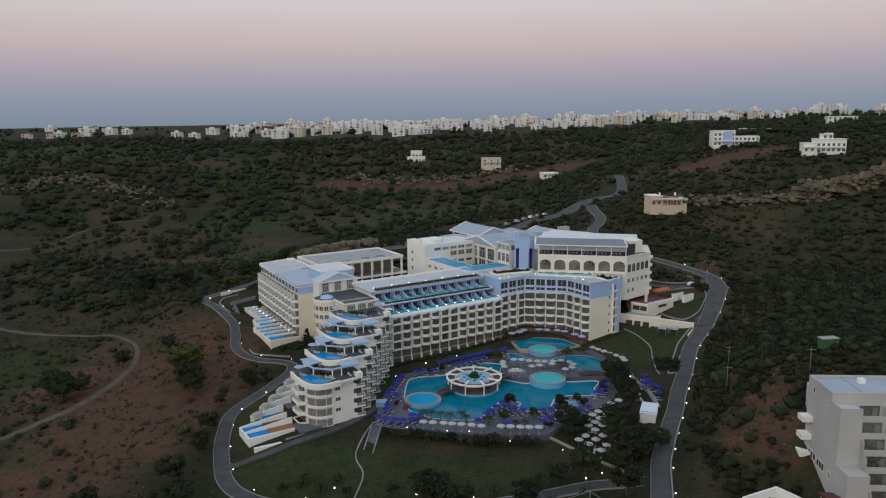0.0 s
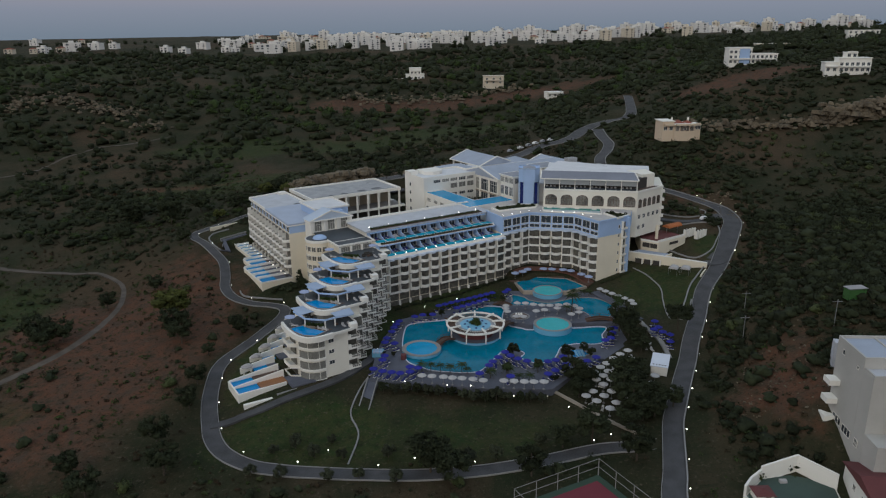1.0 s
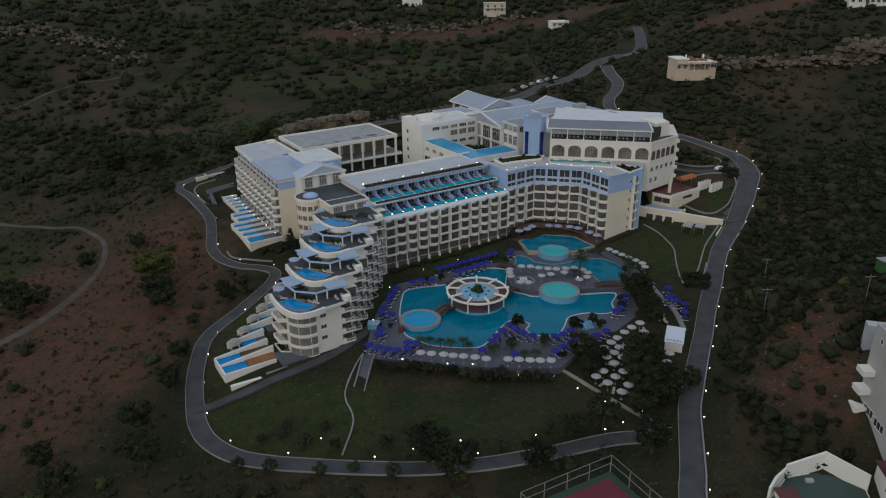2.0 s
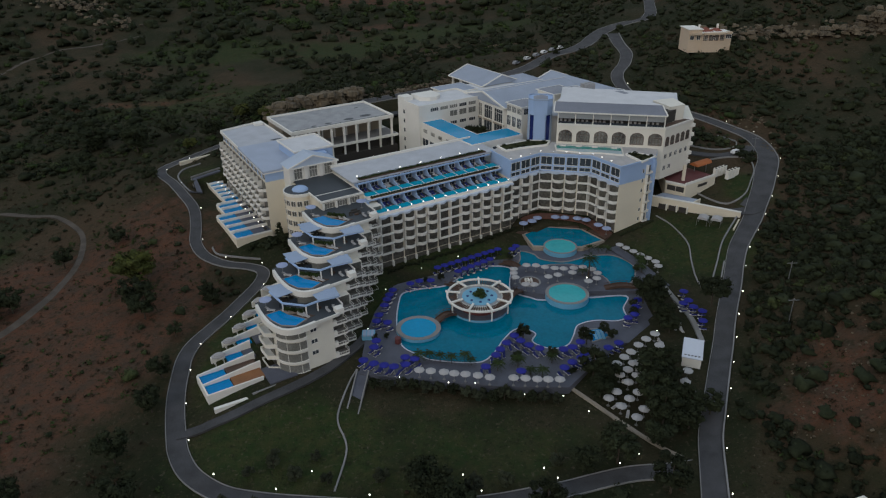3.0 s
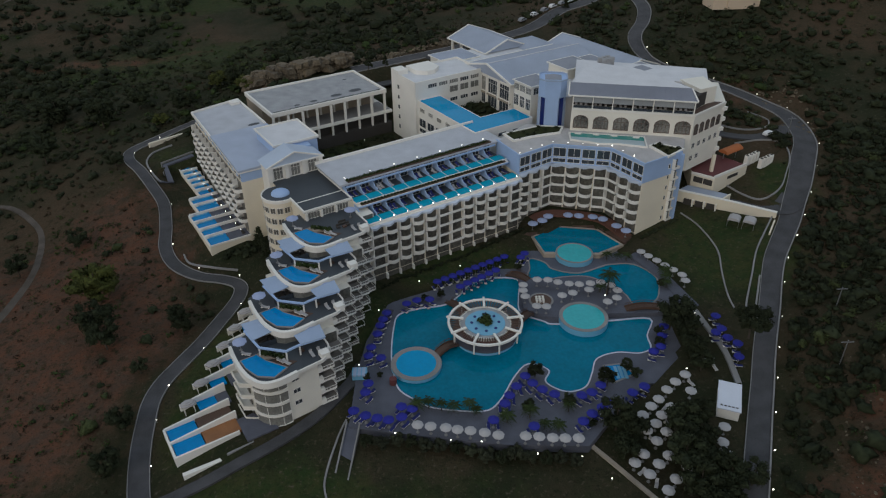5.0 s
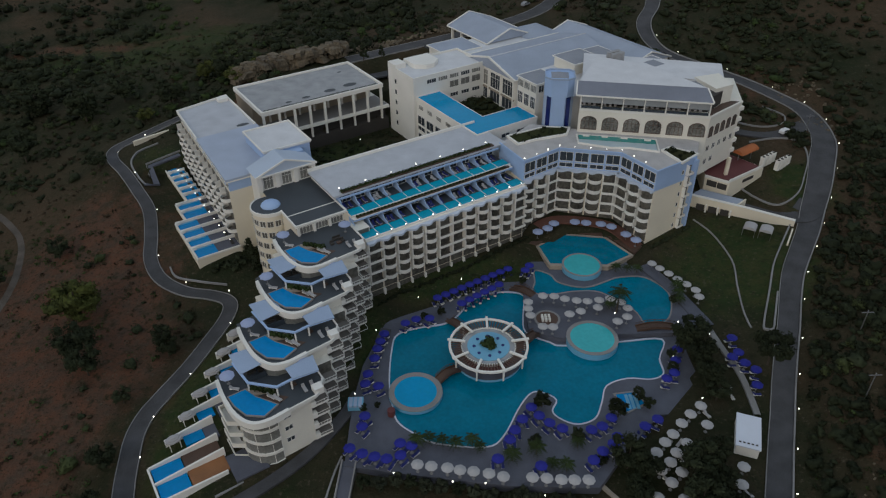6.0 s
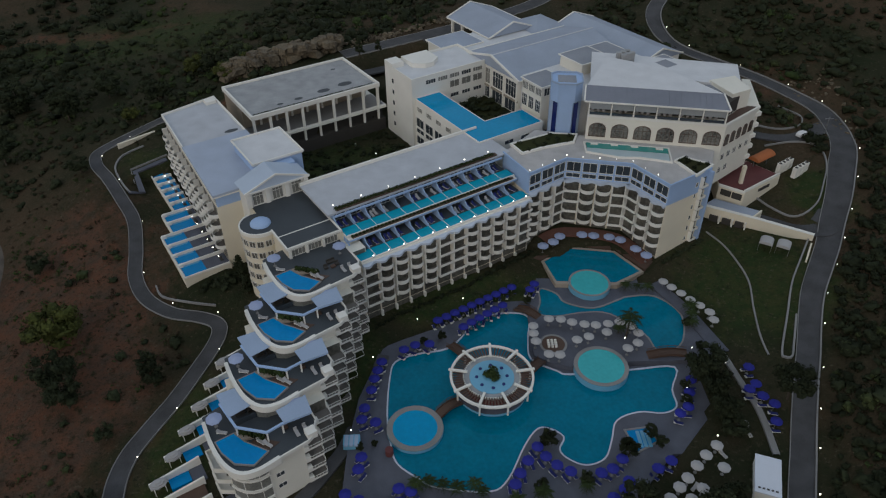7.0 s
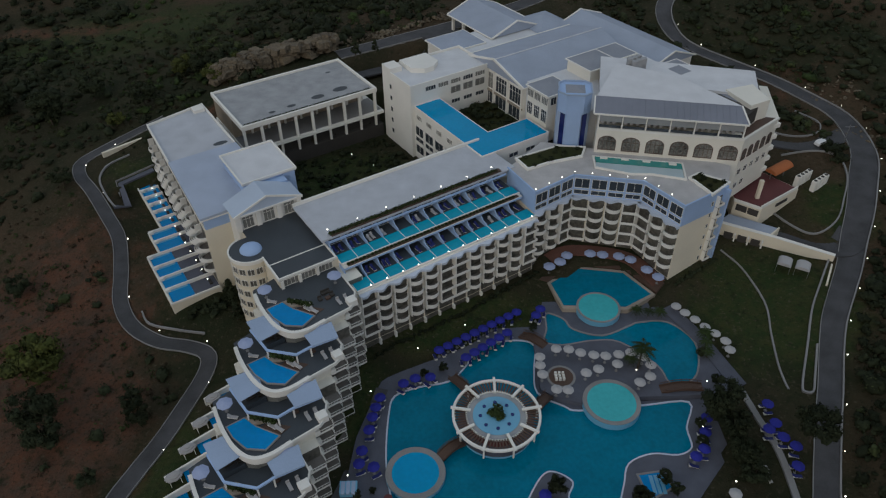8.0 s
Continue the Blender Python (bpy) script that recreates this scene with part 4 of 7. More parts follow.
mw = Matrix.Translation((66.5, 41, 0)) @ Matrix.Rotation(radians(-90), 4, "Z")
for i in range(5):
    for k, (z, h) in enumerate(((21.6, 1.5), (16.6, 2.9), (14.6, 1.5), (11.0, 2.6))):
        window(lobby, mw @ Matrix.Translation((25 + i * 5.0, 0, z)), 4.0 if k else 2.6, h, 1 if k else 3, 0, GLASS if k else CURT)
for i in range(3):
    window(lobby, Matrix.Translation((71 + i * 5.5, -13.5, 21.6)), 3.0, 1.3, 1)

def gable(name, e0, e1, n0, n1, z0, z1, along, material, parent, label=""):
    bm = bmesh.new()
    if along == "e":
        m_ = (n0 + n1) / 2
        top = ((e0, m_, z1), (e1, m_, z1))
        idx = ((0, 1, 5, 4), (2, 3, 4, 5), (3, 0, 4), (1, 2, 5), (3, 2, 1, 0))
    else:
        m_ = (e0 + e1) / 2
        top = ((m_, n0, z1), (m_, n1, z1))
        idx = ((0, 1, 4), (2, 3, 5), (1, 2, 5, 4), (3, 0, 4, 5), (3, 2, 1, 0))
    v = [bm.verts.new(c) for c in ((e0, n0, z0), (e1, n0, z0), (e1, n1, z0), (e0, n1, z0), *top)]
    for f in idx:
        bm.faces.new([v[i] for i in f])
    return part(name, bm, material, parent, label)


def hip(name, e0, e1, n0, n1, z0, z1, material, parent, m=None):
    bm = bmesh.new()
    v = [bm.verts.new(c) for c in ((e0, n0, z0), (e1, n0, z0), (e1, n1, z0), (e0, n1, z0), ((e0 + e1) / 2, (n0 + n1) / 2, z1))]
    for i in range(4):
        bm.faces.new((v[i], v[(i + 1) % 4], v[4]))
    bm.faces.new(v[3::-1])
    return part(name, bm, material, parent, "", m)


# colonnade hall
hall = wing_thing("hotel_colonnade_hall", "white open hall with square columns and a gravel roof")
part("roof", Box(22.6, 63.5, 34.6, 59.0, 23.9, 24.3), ROOFG, hall, "grey gravel roof")
part("parapet", Strip([(22.8, 34.8), (63.3, 34.8), (63.3, 58.8), (22.8, 58.8)], 0.6, 23.6, 24.9, closed=True), WHITE, hall)
part("planted_strip", leaf_bm([(24.0 + 0.8 * q, 35.9, 24.5) for q in range(48)], 0.5, 40, 0.14), LEAF, hall, "dark planting along the roof edge")
for q, (e_, n_, r_) in enumerate(((55, 41, 2.3), (47.5, 40.2, 2.0), (39, 39.4, 1.3), (33, 39, 1.0), (57, 53, 0.8))):
    part("roof_puddle", Prism(ring(e_, n_, r_, 20, 0, 360, r_ * 0.6), 24.3, 24.31), DECK, hall, "dark damp patch")
part("floor_slab", Box(22.4, 65.4, 34.3, 58.5, 16.4, 17.2), WHITE, hall)
part("floor_paving", Box(22.8, 65.2, 35.4, 43.9, 17.2, 17.24), KERB, hall)
part("wall", Box(22.8, 63.0, 44, 58.6, 9, 23.9), mat("sand_render", (0.34, 0.28, 0.21), 0.9, vary=0.1), hall, "sand coloured back wall")
# solid fill under the hall, its shade put into the dark colour
part("wall", Box(22.6, 65, 36.6, 43.9, 9, 16.4), DARK, hall, "undercroft filled by a wall painted dark for its shade")
for i in range(9):
    x = 23.0 + i * 4.98
    part("column", Box(x - 0.35, x + 0.35, 34.5, 35.2, 17.2, 23.9), WHITE, hall)
    part("column", Box(x - 0.3, x + 0.3, 34.7, 35.3, 12.9, 16.4), WHITE, hall)
    part("back_pier", Box(x - 0.3, x + 0.3, 43.4, 43.9, 17.2, 23.9), WHITE, hall) if i else None
# added box that carries the painted undercroft shade forward
part("undercroft_bank", Box(22.6, 65, 34.6, 36.55, 8, 12.9), DARK, hall, "box painted dark as shade under the hall")

# restaurant block
RA = -12.6
REST = pose(42.3, 282.3, 0, 0, 0, RA)
rest = thing("hotel_restaurant_block", REST, "cream restaurant block with arched windows and sloping slate roof", "hotel wing", "wings of the hotel")
part("wall", Prism([(0, 0), (34.5, 0), (44.5, 12.5), (44.5, 30), (0, 34)], 14.0, 31.3), SUITE, rest, "cream rendered wall")
# the loggia is filled solid; its inner shade is painted in dark
part("loggia_wall", Prism([(0.3, 3.5), (34, 3.5), (40, 12.5), (40, 30), (0.3, 33)], 31.3, 35.2), DARK, rest, "loggia inside as a block painted dark for shade")
part("ledge", Strip([(0, 0.05), (34.5, 0.05), (44.4, 12.4)], 0.5, 31.0, 31.6), WHITE, rest)
bm = bmesh.new()
v = [bm.verts.new(c) for c in ((-1.2, -0.5, 35.6), (34.6, -0.5, 35.6), (33.2, 5.0, 37.5), (-1.2, 5.0, 37.5), (-1.2, -0.5, 35.3), (34.6, -0.5, 35.3), (33.2, 5.0, 37.1), (-1.2, 5.0, 37.1))]
for f in ((0, 1, 2, 3), (7, 6, 5, 4), (0, 1, 5, 4), (1, 2, 6, 5), (2, 3, 7, 6), (3, 0, 4, 7)):
    bm.faces.new([v[i] for i in f])
part("slate_roof", bm, SLATE, rest, "dark slate grey lean-to roof")
beam("eave_trim", (-1.2, -0.55, 35.45), (34.6, -0.55, 35.45), 0.25, 0.4, WHITE, rest)
for xa, xb in ((-1.2, -1.2), (34.6, 33.2)):
    beam("verge_trim", (xa, -0.5, 35.6), (xb, 5.0, 37.5), 0.35, 0.35, WHITE, rest)
for q in range(1, 24):
    beam("roof_seam", (-1.2 + 1.5 * q, -0.45, 35.64), (-1.2 + 1.5 * q, 4.95, 37.52), 0.08, 0.06, SLATE, rest)
bm = bmesh.new()
v = [bm.verts.new(c) for c in ((-0.8, 5.0, 37.55), (33.2, 5.0, 37.55), (19, 17.5, 38.3), (4, 23, 38.3), (-0.8, 5.0, 34), (33.2, 5.0, 34), (19, 17.5, 34), (4, 23, 34))]
for f in ((0, 1, 2, 3), (7, 6, 5, 4), (0, 1, 5, 4), (1, 2, 6, 5), (2, 3, 7, 6), (3, 0, 4, 7)):
    bm.faces.new([v[i] for i in f])
part("flat_roof", bm, ROOFL, rest, "white flat roof")
part("rear_roof", Prism([(0, 6), (19, 17), (39, 14), (40, 29), (0, 32)], 34.0, 35.9), ROOFL, rest, "white lower flat roof")


def arch_pts(w, h, n=10):
    return [(-w / 2, 0), (w / 2, 0)] + [(w / 2 * math.cos(radians(a)), h - w * 0.36 + w * 0.36 * math.sin(radians(a))) for a in range(0, 181, 180 // n)]


@functools.lru_cache(None)
def arch_frame(w, h, mull):
    bm = bmesh.new()
    strip(bm, arch_pts(w, h), 0.16, 0, 0.16, closed=True)
    for i in range(mull):
        x = -w / 2 + w * (i + 1) / (mull + 1)
        box(bm, x - 0.05, x + 0.05, 0, h - 0.15, 0.02, 0.1)
    box(bm, -w / 2, w / 2, h * 0.62, h * 0.62 + 0.1, 0.03, 0.11)
    return mesh_of("window_frame", bm, WOOD)


@functools.lru_cache(None)
def arch_pane(w, h):
    return mesh_of("pane", Prism(arch_pts(w, h), 0, 0.05), DINING)


UP = Matrix.Rotation(radians(90), 4, "X")


def arch_window(parent, m, w, h, mull):
    f = put("arched_window", arch_frame(w, h, mull), parent, m @ UP)
    put("pane", arch_pane(w, h), f, Matrix())


for i in range(6):
    x = 2.9 + i * 5.75
    arch_window(rest, Matrix.Translation((x, 0, 25.6)), 4.2, 3.8, 3)
for i in range(7):
    x = 0.2 + i * 5.65
    part("loggia_post", Box(x - 0.15, x + 0.15, 0.2, 0.5, 31.5, 35.4), WHITE, rest)
    if i < 6:
        part("balustrade", Box(x + 0.2, x + 5.4, 0.25, 0.4, 31.5, 32.3), GLASS, rest, "dark glazed balustrade")
        part("top_glazing", Box(x + 0.2, x + 5.4, 0.12, 0.18, 33.3, 35.3), mat("grey_blind", (0.30, 0.32, 0.33), 0.6) if i == 0 else bpy.data.materials["grey_blind"], rest, "grey roller blind")
for i in range(24):
    part("dining_table", Box(0.8 + 1.4 * i, 1.5 + 1.4 * i, 1.6, 2.3, 31.9, 32.5), UMBW, rest, "white covered table") if i % 4 != 3 else None
mr = Matrix.Translation((34.5, 0, 0)) @ Matrix.Rotation(math.atan2(12.5, 10), 4, "Z")
for i in range(5):
    x = 1.7 + i * 2.9
    arch_window(rest, mr @ Matrix.Translation((x, 0, 25.2)), 1.7, 3.0, 1)
    window(rest, mr @ Matrix.Translation((x, 0, 20.8)), 1.5, 1.7, 1)
    if i < 2:
        window(rest, mr @ Matrix.Translation((x, 0, 16.8)), 1.5, 1.7, 1)
for k in range(5):
    bmk = Prism([(14.6, -0.2), (16.6, -0.6), (17.2, 1.5), (15.8, 3.0)], 16 + k * 3.2, 17.1 + k * 3.2)
    part("corner_balcony", bmk, WHITE, rest, "rounded white corner balcony", mr)
part("corner_house", Prism([(36, 8), (41, 12), (38, 20), (31, 16)], 31.3, 36.3), SUITE, rest)
part("corner_terrace", Prism([(34.6, 1.2), (43.6, 12.3), (40.2, 12.4), (34.2, 3.6)], 31.3, 31.36), WOOD, rest, "brown decked corner terrace")
blue_tower = thing("hotel_lift_tower", pose(37.3, 287.0, 0, 0, 0, -8), "pale blue lift tower with dark vertical glass strips", "hotel tower", "wings of the hotel")
NAVY = mat("navy_glass", (0.015, 0.028, 0.15), 0.15)
part("shaft", Prism([(-1.8, -0.9), (1.8, -0.9), (2.1, -0.2), (2.1, 6.5), (-2.1, 6.5), (-2.1, -0.2)], 20, 34.2), BLUE, blue_tower)
part("wing", Prism([(-4.0, 1.0), (-3.3, 0.1), (-3.3, 6.4), (-4.0, 6.4)], 20, 33.6), PALE, blue_tower, "pale lavender side pier")
part("wing", Prism([(3.3, 0.1), (4.0, 1.0), (4.0, 6.4), (3.3, 6.4)], 20, 33.6), PALE, blue_tower, "pale lavender side pier")
for x0, x1 in ((-3.3, -2.1), (2.1, 3.3)):
    part("glass_strip", Box(x0, x1, 0.4, 6.0, 20, 33.2), NAVY, blue_tower, "dark blue glass strip")
part("crown", Prism([(-2.2, -1.0), (2.2, -1.0), (4.0, 0.6), (4.0, 5.6), (2.6, 6.8), (-2.6, 6.8), (-4.0, 5.6), (-4.0, 0.6)], 33.2, 38.2), BLUE, blue_tower, "pale blue chamfered crown")
part("crown_rim", Strip([(-2.2, -1.0), (2.2, -1.0), (4.0, 0.6), (4.0, 5.6), (2.6, 6.8), (-2.6, 6.8), (-4.0, 5.6), (-4.0, 0.6)], 0.3, 38.2, 38.6, closed=True), PALE, blue_tower)
hip("crown_roof", -2.4, 2.4, 0.6, 5.2, 38.2, 39.2, ROOFP, blue_tower)

# pools
pool_area = thing("pool_terrace", Matrix(), "grey paved pool terrace with curved turquoise pools", "pool terrace", kind="structure")
LOWER = smooth_line([(-9.2, 222), (-8, 227), (-3, 229.2), (3.5, 230.5), (7, 234), (9.5, 238), (13.5, 241), (19.5, 241.8), (23.2, 240), (22.2, 233), (22, 226.5), (27, 222.8), (30, 221.5), (43, 222.2), (53, 222.6),
                     (50.6, 216.3), (50.2, 211.7), (47, 210), (42, 210.5), (37, 208.5), (35, 204), (32.7, 199.6), (28.8, 198.2), (25.6, 199.8), (24.3, 202), (25.6, 205), (23, 207.2), (20.5, 207), (17.5, 203), (13.6, 195.8),
                     (9.7, 193.2), (0, 194.6), (-3.5, 196.8), (-7.2, 200), (-8.5, 204), (-9.5, 212)], 4, True)
LOWER = [p[:2] for p in LOWER]
DECK_OUT = [(-17.5, 190), (-17.0, 206), (-15.5, 217), (-11, 231), (0, 241), (14, 251), (23, 257), (28, 250), (26.5, 245), (24.5, 241.5), (24, 226), (30, 223), (54, 223.5), (64, 224), (61, 208), (54, 200), (46, 200), (36, 190), (30, 183), (14, 184), (-8, 188)]
slab("pool_deck", DECK_OUT, [LOWER], -1.5, 0.35, PAVE, pool_area, "grey paved deck")
part("pool_water", Prism(LOWER, -1.2, 0.18), WATER, pool_area, "still teal pool water")
part("pool_edge", Strip(LOWER, 0.3, -0.5, 0.44, closed=True), CORN, pool_area, "pale pool edge")
MID = [p[:2] for p in smooth_line([(26.5, 244), (27.2, 249), (30.9, 247), (32.6, 243.6), (38.8, 241.3), (45.5, 244), (48, 245), (54.6, 244.8), (58.9, 238.3), (57, 230), (53.4, 226.5), (50, 227), (48.6, 232), (42.3, 239), (36, 239.8), (29.6, 238.8), (25.5, 240)], 4, True)]
UP_OUT = [(22.6, 226.5), (23, 240), (26, 250), (28, 257.5), (36, 265), (48.5, 262.5), (55.5, 252.5), (62, 240), (66, 226), (60, 223.6), (53, 223.4), (43.2, 223.6), (40, 222), (30, 222.6), (26, 224)]
slab("upper_deck", UP_OUT, [MID], -1.2, 1.5, PAVE, pool_area, "grey paved upper deck")
part("pool_water", Prism(MID, -1.0, 1.35), WATER, pool_area, "still teal pool water")
part("pool_edge", Strip(MID, 0.35, 0.5, 1.57, closed=True), KERB, pool_area)
TOP = [(29.6, 258), (36.5, 263.2), (47.8, 260.9), (52.7, 253.0), (45.8, 249), (31.4, 250.2)]
part("top_pool_wall", Prism([(28.8, 258.3), (36.2, 264.2), (48.4, 261.8), (53.8, 252.8), (46, 248), (31, 249.2)], 0.5, 2.74), STONE, pool_area)
part("pool_water", Prism(TOP, 2.0, 2.8), WATER, pool_area, "still teal pool water")


part("wooden_terrace", Prism([(27.0, 259.5), (36.4, 270.0), (50.5, 266.8), (57.0, 256.6), (54.2, 253.4), (48.6, 262.2), (36.2, 264.6), (29.0, 258.6)], 1.5, 2.9), WOOD, pool_area, "brown wooden terrace")


def round_pool(cx, cy, r, rim, z, water, wall_z, name):
    part("rim", Prism(ring(cx, cy, r + rim, 40), wall_z, z), POOLW, pool_area, "blue tiled round pool wall")
    part("rim_paving", Strip(ring(cx, cy, r + rim / 2, 40), rim, z, z + 0.12, closed=True), KERB, pool_area)
    part("pool_water", Prism(ring(cx, cy, r, 40), z - 0.3, z + 0.06), water, pool_area, name)


round_pool(-3.8, 208.0, 4.5, 1.2, 0.95, VIVID, -1, "bright blue round pool water")
round_pool(36.6, 222.3, 5.0, 0.9, 1.75, WATERT, -1, "pale turquoise round pool water")
round_pool(39.3, 249.0, 4.6, 0.5, 2.86, WATERT, 0, "pale turquoise round pool water")
# pool bar
bar = thing("pool_bar", pose(12.45, 218.4, 0), "round white pool bar under a slatted pergola ring in the water", "pool bar")
part("base_wall", Prism(ring(0, 0, 7.6, 48), -1.2, 0.9), POOLW, bar, "blue tiled base")
part("floor", Prism(ring(0, 0, 7.7, 48), 0.9, 1.05), PAVE, bar)
part("counter", Strip(ring(0, 0, 5.2, 40), 0.5, 1.05, 2.2, closed=True), RED, bar, "dark red counter front")
part("roof_drum", Prism(ring(0, 0, 5.0, 40), 2.2, 3.7), WHITE, bar)
part("roof_disc", Prism(ring(0, 0, 4.7, 40), 3.7, 3.85), POOLW, bar, "pale blue roof disc")
part("roof_rim", Strip(ring(0, 0, 5.3, 40), 1.3, 3.55, 3.72, closed=True), ROOFG, bar)
part("pergola_ring", Strip(ring(0, 0, 8.6, 48), 0.5, 3.9, 4.35, closed=True), WHITE, bar, "white ring beam")
part("pergola_ring", Strip(ring(0, 0, 6.0, 48), 0.3, 3.7, 4.0, closed=True), WHITE, bar)
for i in range(9):
    mb = Matrix.Rotation(radians(40 * i + 8), 4, "Z")
    part("radial_beam", Box(5.2, 9.2, -0.25, 0.25, 4.2, 4.6), WHITE, bar, "", mb)
    part("post", Box(8.2, 8.5, -0.15, 0.15, 0.9, 4.2), WHITE, bar, "", mb)
for i in range(72):
    put("slat", bpy.data.meshes.get("bar_slat") or mesh_of("bar_slat", Box(5.9, 8.5, -0.16, 0.16, 3.85, 4.0), WOOD), bar, Matrix.Rotation(radians(5 * i), 4, "Z"))
for i in range(8):
    part("roof_light", Prism(ring(3.2 * math.cos(radians(45 * i)), 3.2 * math.sin(radians(45 * i)), 0.36, 14), 3.85, 4.0), NAVY, bar, "dark blue disc")
part("roof_planting", leaf_bm([(0.2, 0.1, 4.3), (-0.6, 0.4, 4.1), (0.6, -0.5, 4.1), (0.3, 0.9, 4.6)], 1.2, 120, 0.3), LEAFG, bar, "green planting")


def footbridge(a, b, za, zb):
    d = Vector((b[0] - a[0], b[1] - a[1]))
    br = thing("footbridge", Matrix.Translation((*a, 0)) @ Matrix.Rotation(math.atan2(d.y, d.x), 4, "Z"), "arched brown wooden footbridge over the pool", "footbridge", "footbridges over the pools")
    n, L = 10, d.length
    pts = [(L * i / n, za + (zb - za) * i / n + 0.8 * math.sin(math.pi * i / n)) for i in range(n + 1)]
    flip = Matrix(((1, 0, 0, 0), (0, 0, 1, 0), (0, 1, 0, 0), (0, 0, 0, 1)))
    part("deck", Prism([(x, z) for x, z in pts] + [(x, z - 0.2) for x, z in pts[::-1]], -0.9, 0.9), WOOD, br, "", flip)
    for y in (-0.95, 0.95):
        part("side_wall", Prism([(x, z + 0.35) for x, z in pts] + [(x, z - 0.35) for x, z in pts[::-1]], y - 0.08, y + 0.08), WOOD, br, "brown curved side", flip)
        part("hand_rail", Prism([(x, z + 1.0) for x, z in pts] + [(x, z + 0.92) for x, z in pts[::-1]], y - 0.05, y + 0.05), WOOD, br, "", flip)
        for x, z in pts[1::2]:
            part("rail_post", Box(x - 0.04, x + 0.04, y - 0.04, y + 0.04, z, z + 0.93), WOOD, br)


for a, b, za, zb in (((1.0, 211.2), (5.6, 214.6), 0.95, 1.0), ((4.2, 231.8), (8.6, 225.0), 0.4, 1.0), ((20.0, 220.6), (24.2, 224.8), 1.0, 1.5), ((20.6, 243.4), (25.4, 238.6), 0.4, 1.5), ((47.5, 225.2), (56.5, 225.4), 1.5, 1.5)):
    footbridge(a, b, za, zb)

# stage circle, slide, small pool, kiosk
stage = thing("round_stage", pose(27.4, 229.6, 1.5), "round paved sitting place with white chairs", "sitting place")
part("paving", Prism(ring(0, 0, 2.6, 32), 0, 0.12), WOOD, stage)
part("border", Strip(ring(0, 0, 2.85, 32), 0.5, 0, 0.15, closed=True), KERB, stage)
for i in range(9):
    part("seat", Box(-1.4 + 0.8 * (i % 3), -0.9 + 0.8 * (i % 3), -1.2 + 0.8 * (i // 3), -0.8 + 0.8 * (i // 3), 0.12, 0.9), WHITE, stage)
small = thing("childrens_pool", pose(40.5, 203.5, 0.3), "small bright blue fan-shaped pool with steps", "pool")
part("kerb", Strip([(-2.5, 2.5), (2.0, 3.0), (3.5, -0.5), (-1.5, -3.0)], 0.4, 0, 0.25, closed=True), KERB, small)
part("water", Prism([(-2.5, 2.5), (2.0, 3.0), (3.5, -0.5), (-1.5, -3.0)], 0, 0.16), WATERB, small)
for q in range(3):
    part("step", Box(-0.5 + 0.9 * q, 0.2 + 0.9 * q, -1.8, 2.2, 0.1, 0.22 + 0.04 * q), POOLW, small)
fall = thing("water_slide_wall", pose(-16.2, 205.0, 0.3), "small pale blue water cascade block beside the pool", "water feature")
part("block", Box(-1.6, 1.6, -1.2, 1.2, 0, 1.6), POOLW, fall)
for q in range(3):
    part("chute", Box(-1.3 + q * 0.95, -0.6 + q * 0.95, -1.6, 1.0, 1.4, 1.75), PALE, fall)
bin_ = thing("barrel_planter", pose(-8.8, 202.4, 0.3), "dark red barrel on the pool deck", "barrel")
part("barrel", Prism(ring(0, 0, 0.8, 20), 0, 1.5), RED, bin_)
kiosk = thing("white_kiosk", pose(60.6, 192.3, 0.6, 0, 0, -22), "white flat-roofed kiosk with a row of dark openings", "kiosk")
part("wall", Box(-2.1, 2.1, -4.1, 4.1, -4, 2.7), WHITE, kiosk)
part("roof", Box(-2.3, 2.3, -4.3, 4.3, 2.7, 2.95), mat("blue_white_sheet", (0.66, 0.70, 0.78), 0.6, vary=0.05), kiosk)
for q in range(5):
    part("vent", Box(-1.7 + q * 0.75, -1.3 + q * 0.75, -3.4, -3.1, 2.95, 3.05), DARK, kiosk)

# ramp to the lawn
ramp = thing("concrete_ramp", Matrix(), "pale concrete ramp with side walls down to the lawn", "ramp", kind="structure")
flip = Matrix.Translation((-16.6, 191.0, 0)) @ Matrix.Rotation(radians(-98), 4, "Z")
for y0, y1, h, mt in ((-1.2, 1.2, 0.0, PAVE), (-1.5, -1.2, 0.5, KERB), (1.2, 1.5, 0.5, KERB)):
    bm = bmesh.new()
    v = [bm.verts.new(c) for c in ((0, y0, 0.3 + h), (13, y0, -2.9 + h), (13, y1, -2.9 + h), (0, y1, 0.3 + h), (0, y0, -3.5), (13, y0, -4), (13, y1, -4), (0, y1, -3.5))]
    for f in ((0, 1, 2, 3), (7, 6, 5, 4), (0, 1, 5, 4), (1, 2, 6, 5), (2, 3, 7, 6), (3, 0, 4, 7)):
        bm.faces.new([v[i] for i in f])
    part("ramp_wall" if h else "ramp_floor", bm, mt, ramp, "", flip)


def path_strip(name, pts, width, material, label, lift=0.15, n=6):
    line = [p[:2] for p in smooth_line(pts, n)]
    return tagged(ribbon(name, line, final_heights(np.array(line)), width, lift, material, "", ""), label, "path", kind="structure")


path_strip("garden_path", [(-55.5, 174.6), (-47.3, 177.3), (-40.3, 180.8), (-32.8, 185.8), (-25.2, 193.0), (-20.2, 200.2), (-17.2, 206), (-14.3, 216), (-10.7, 229)], 2.6, ASPH, "grey asphalt footpath along the suites", 0.45)
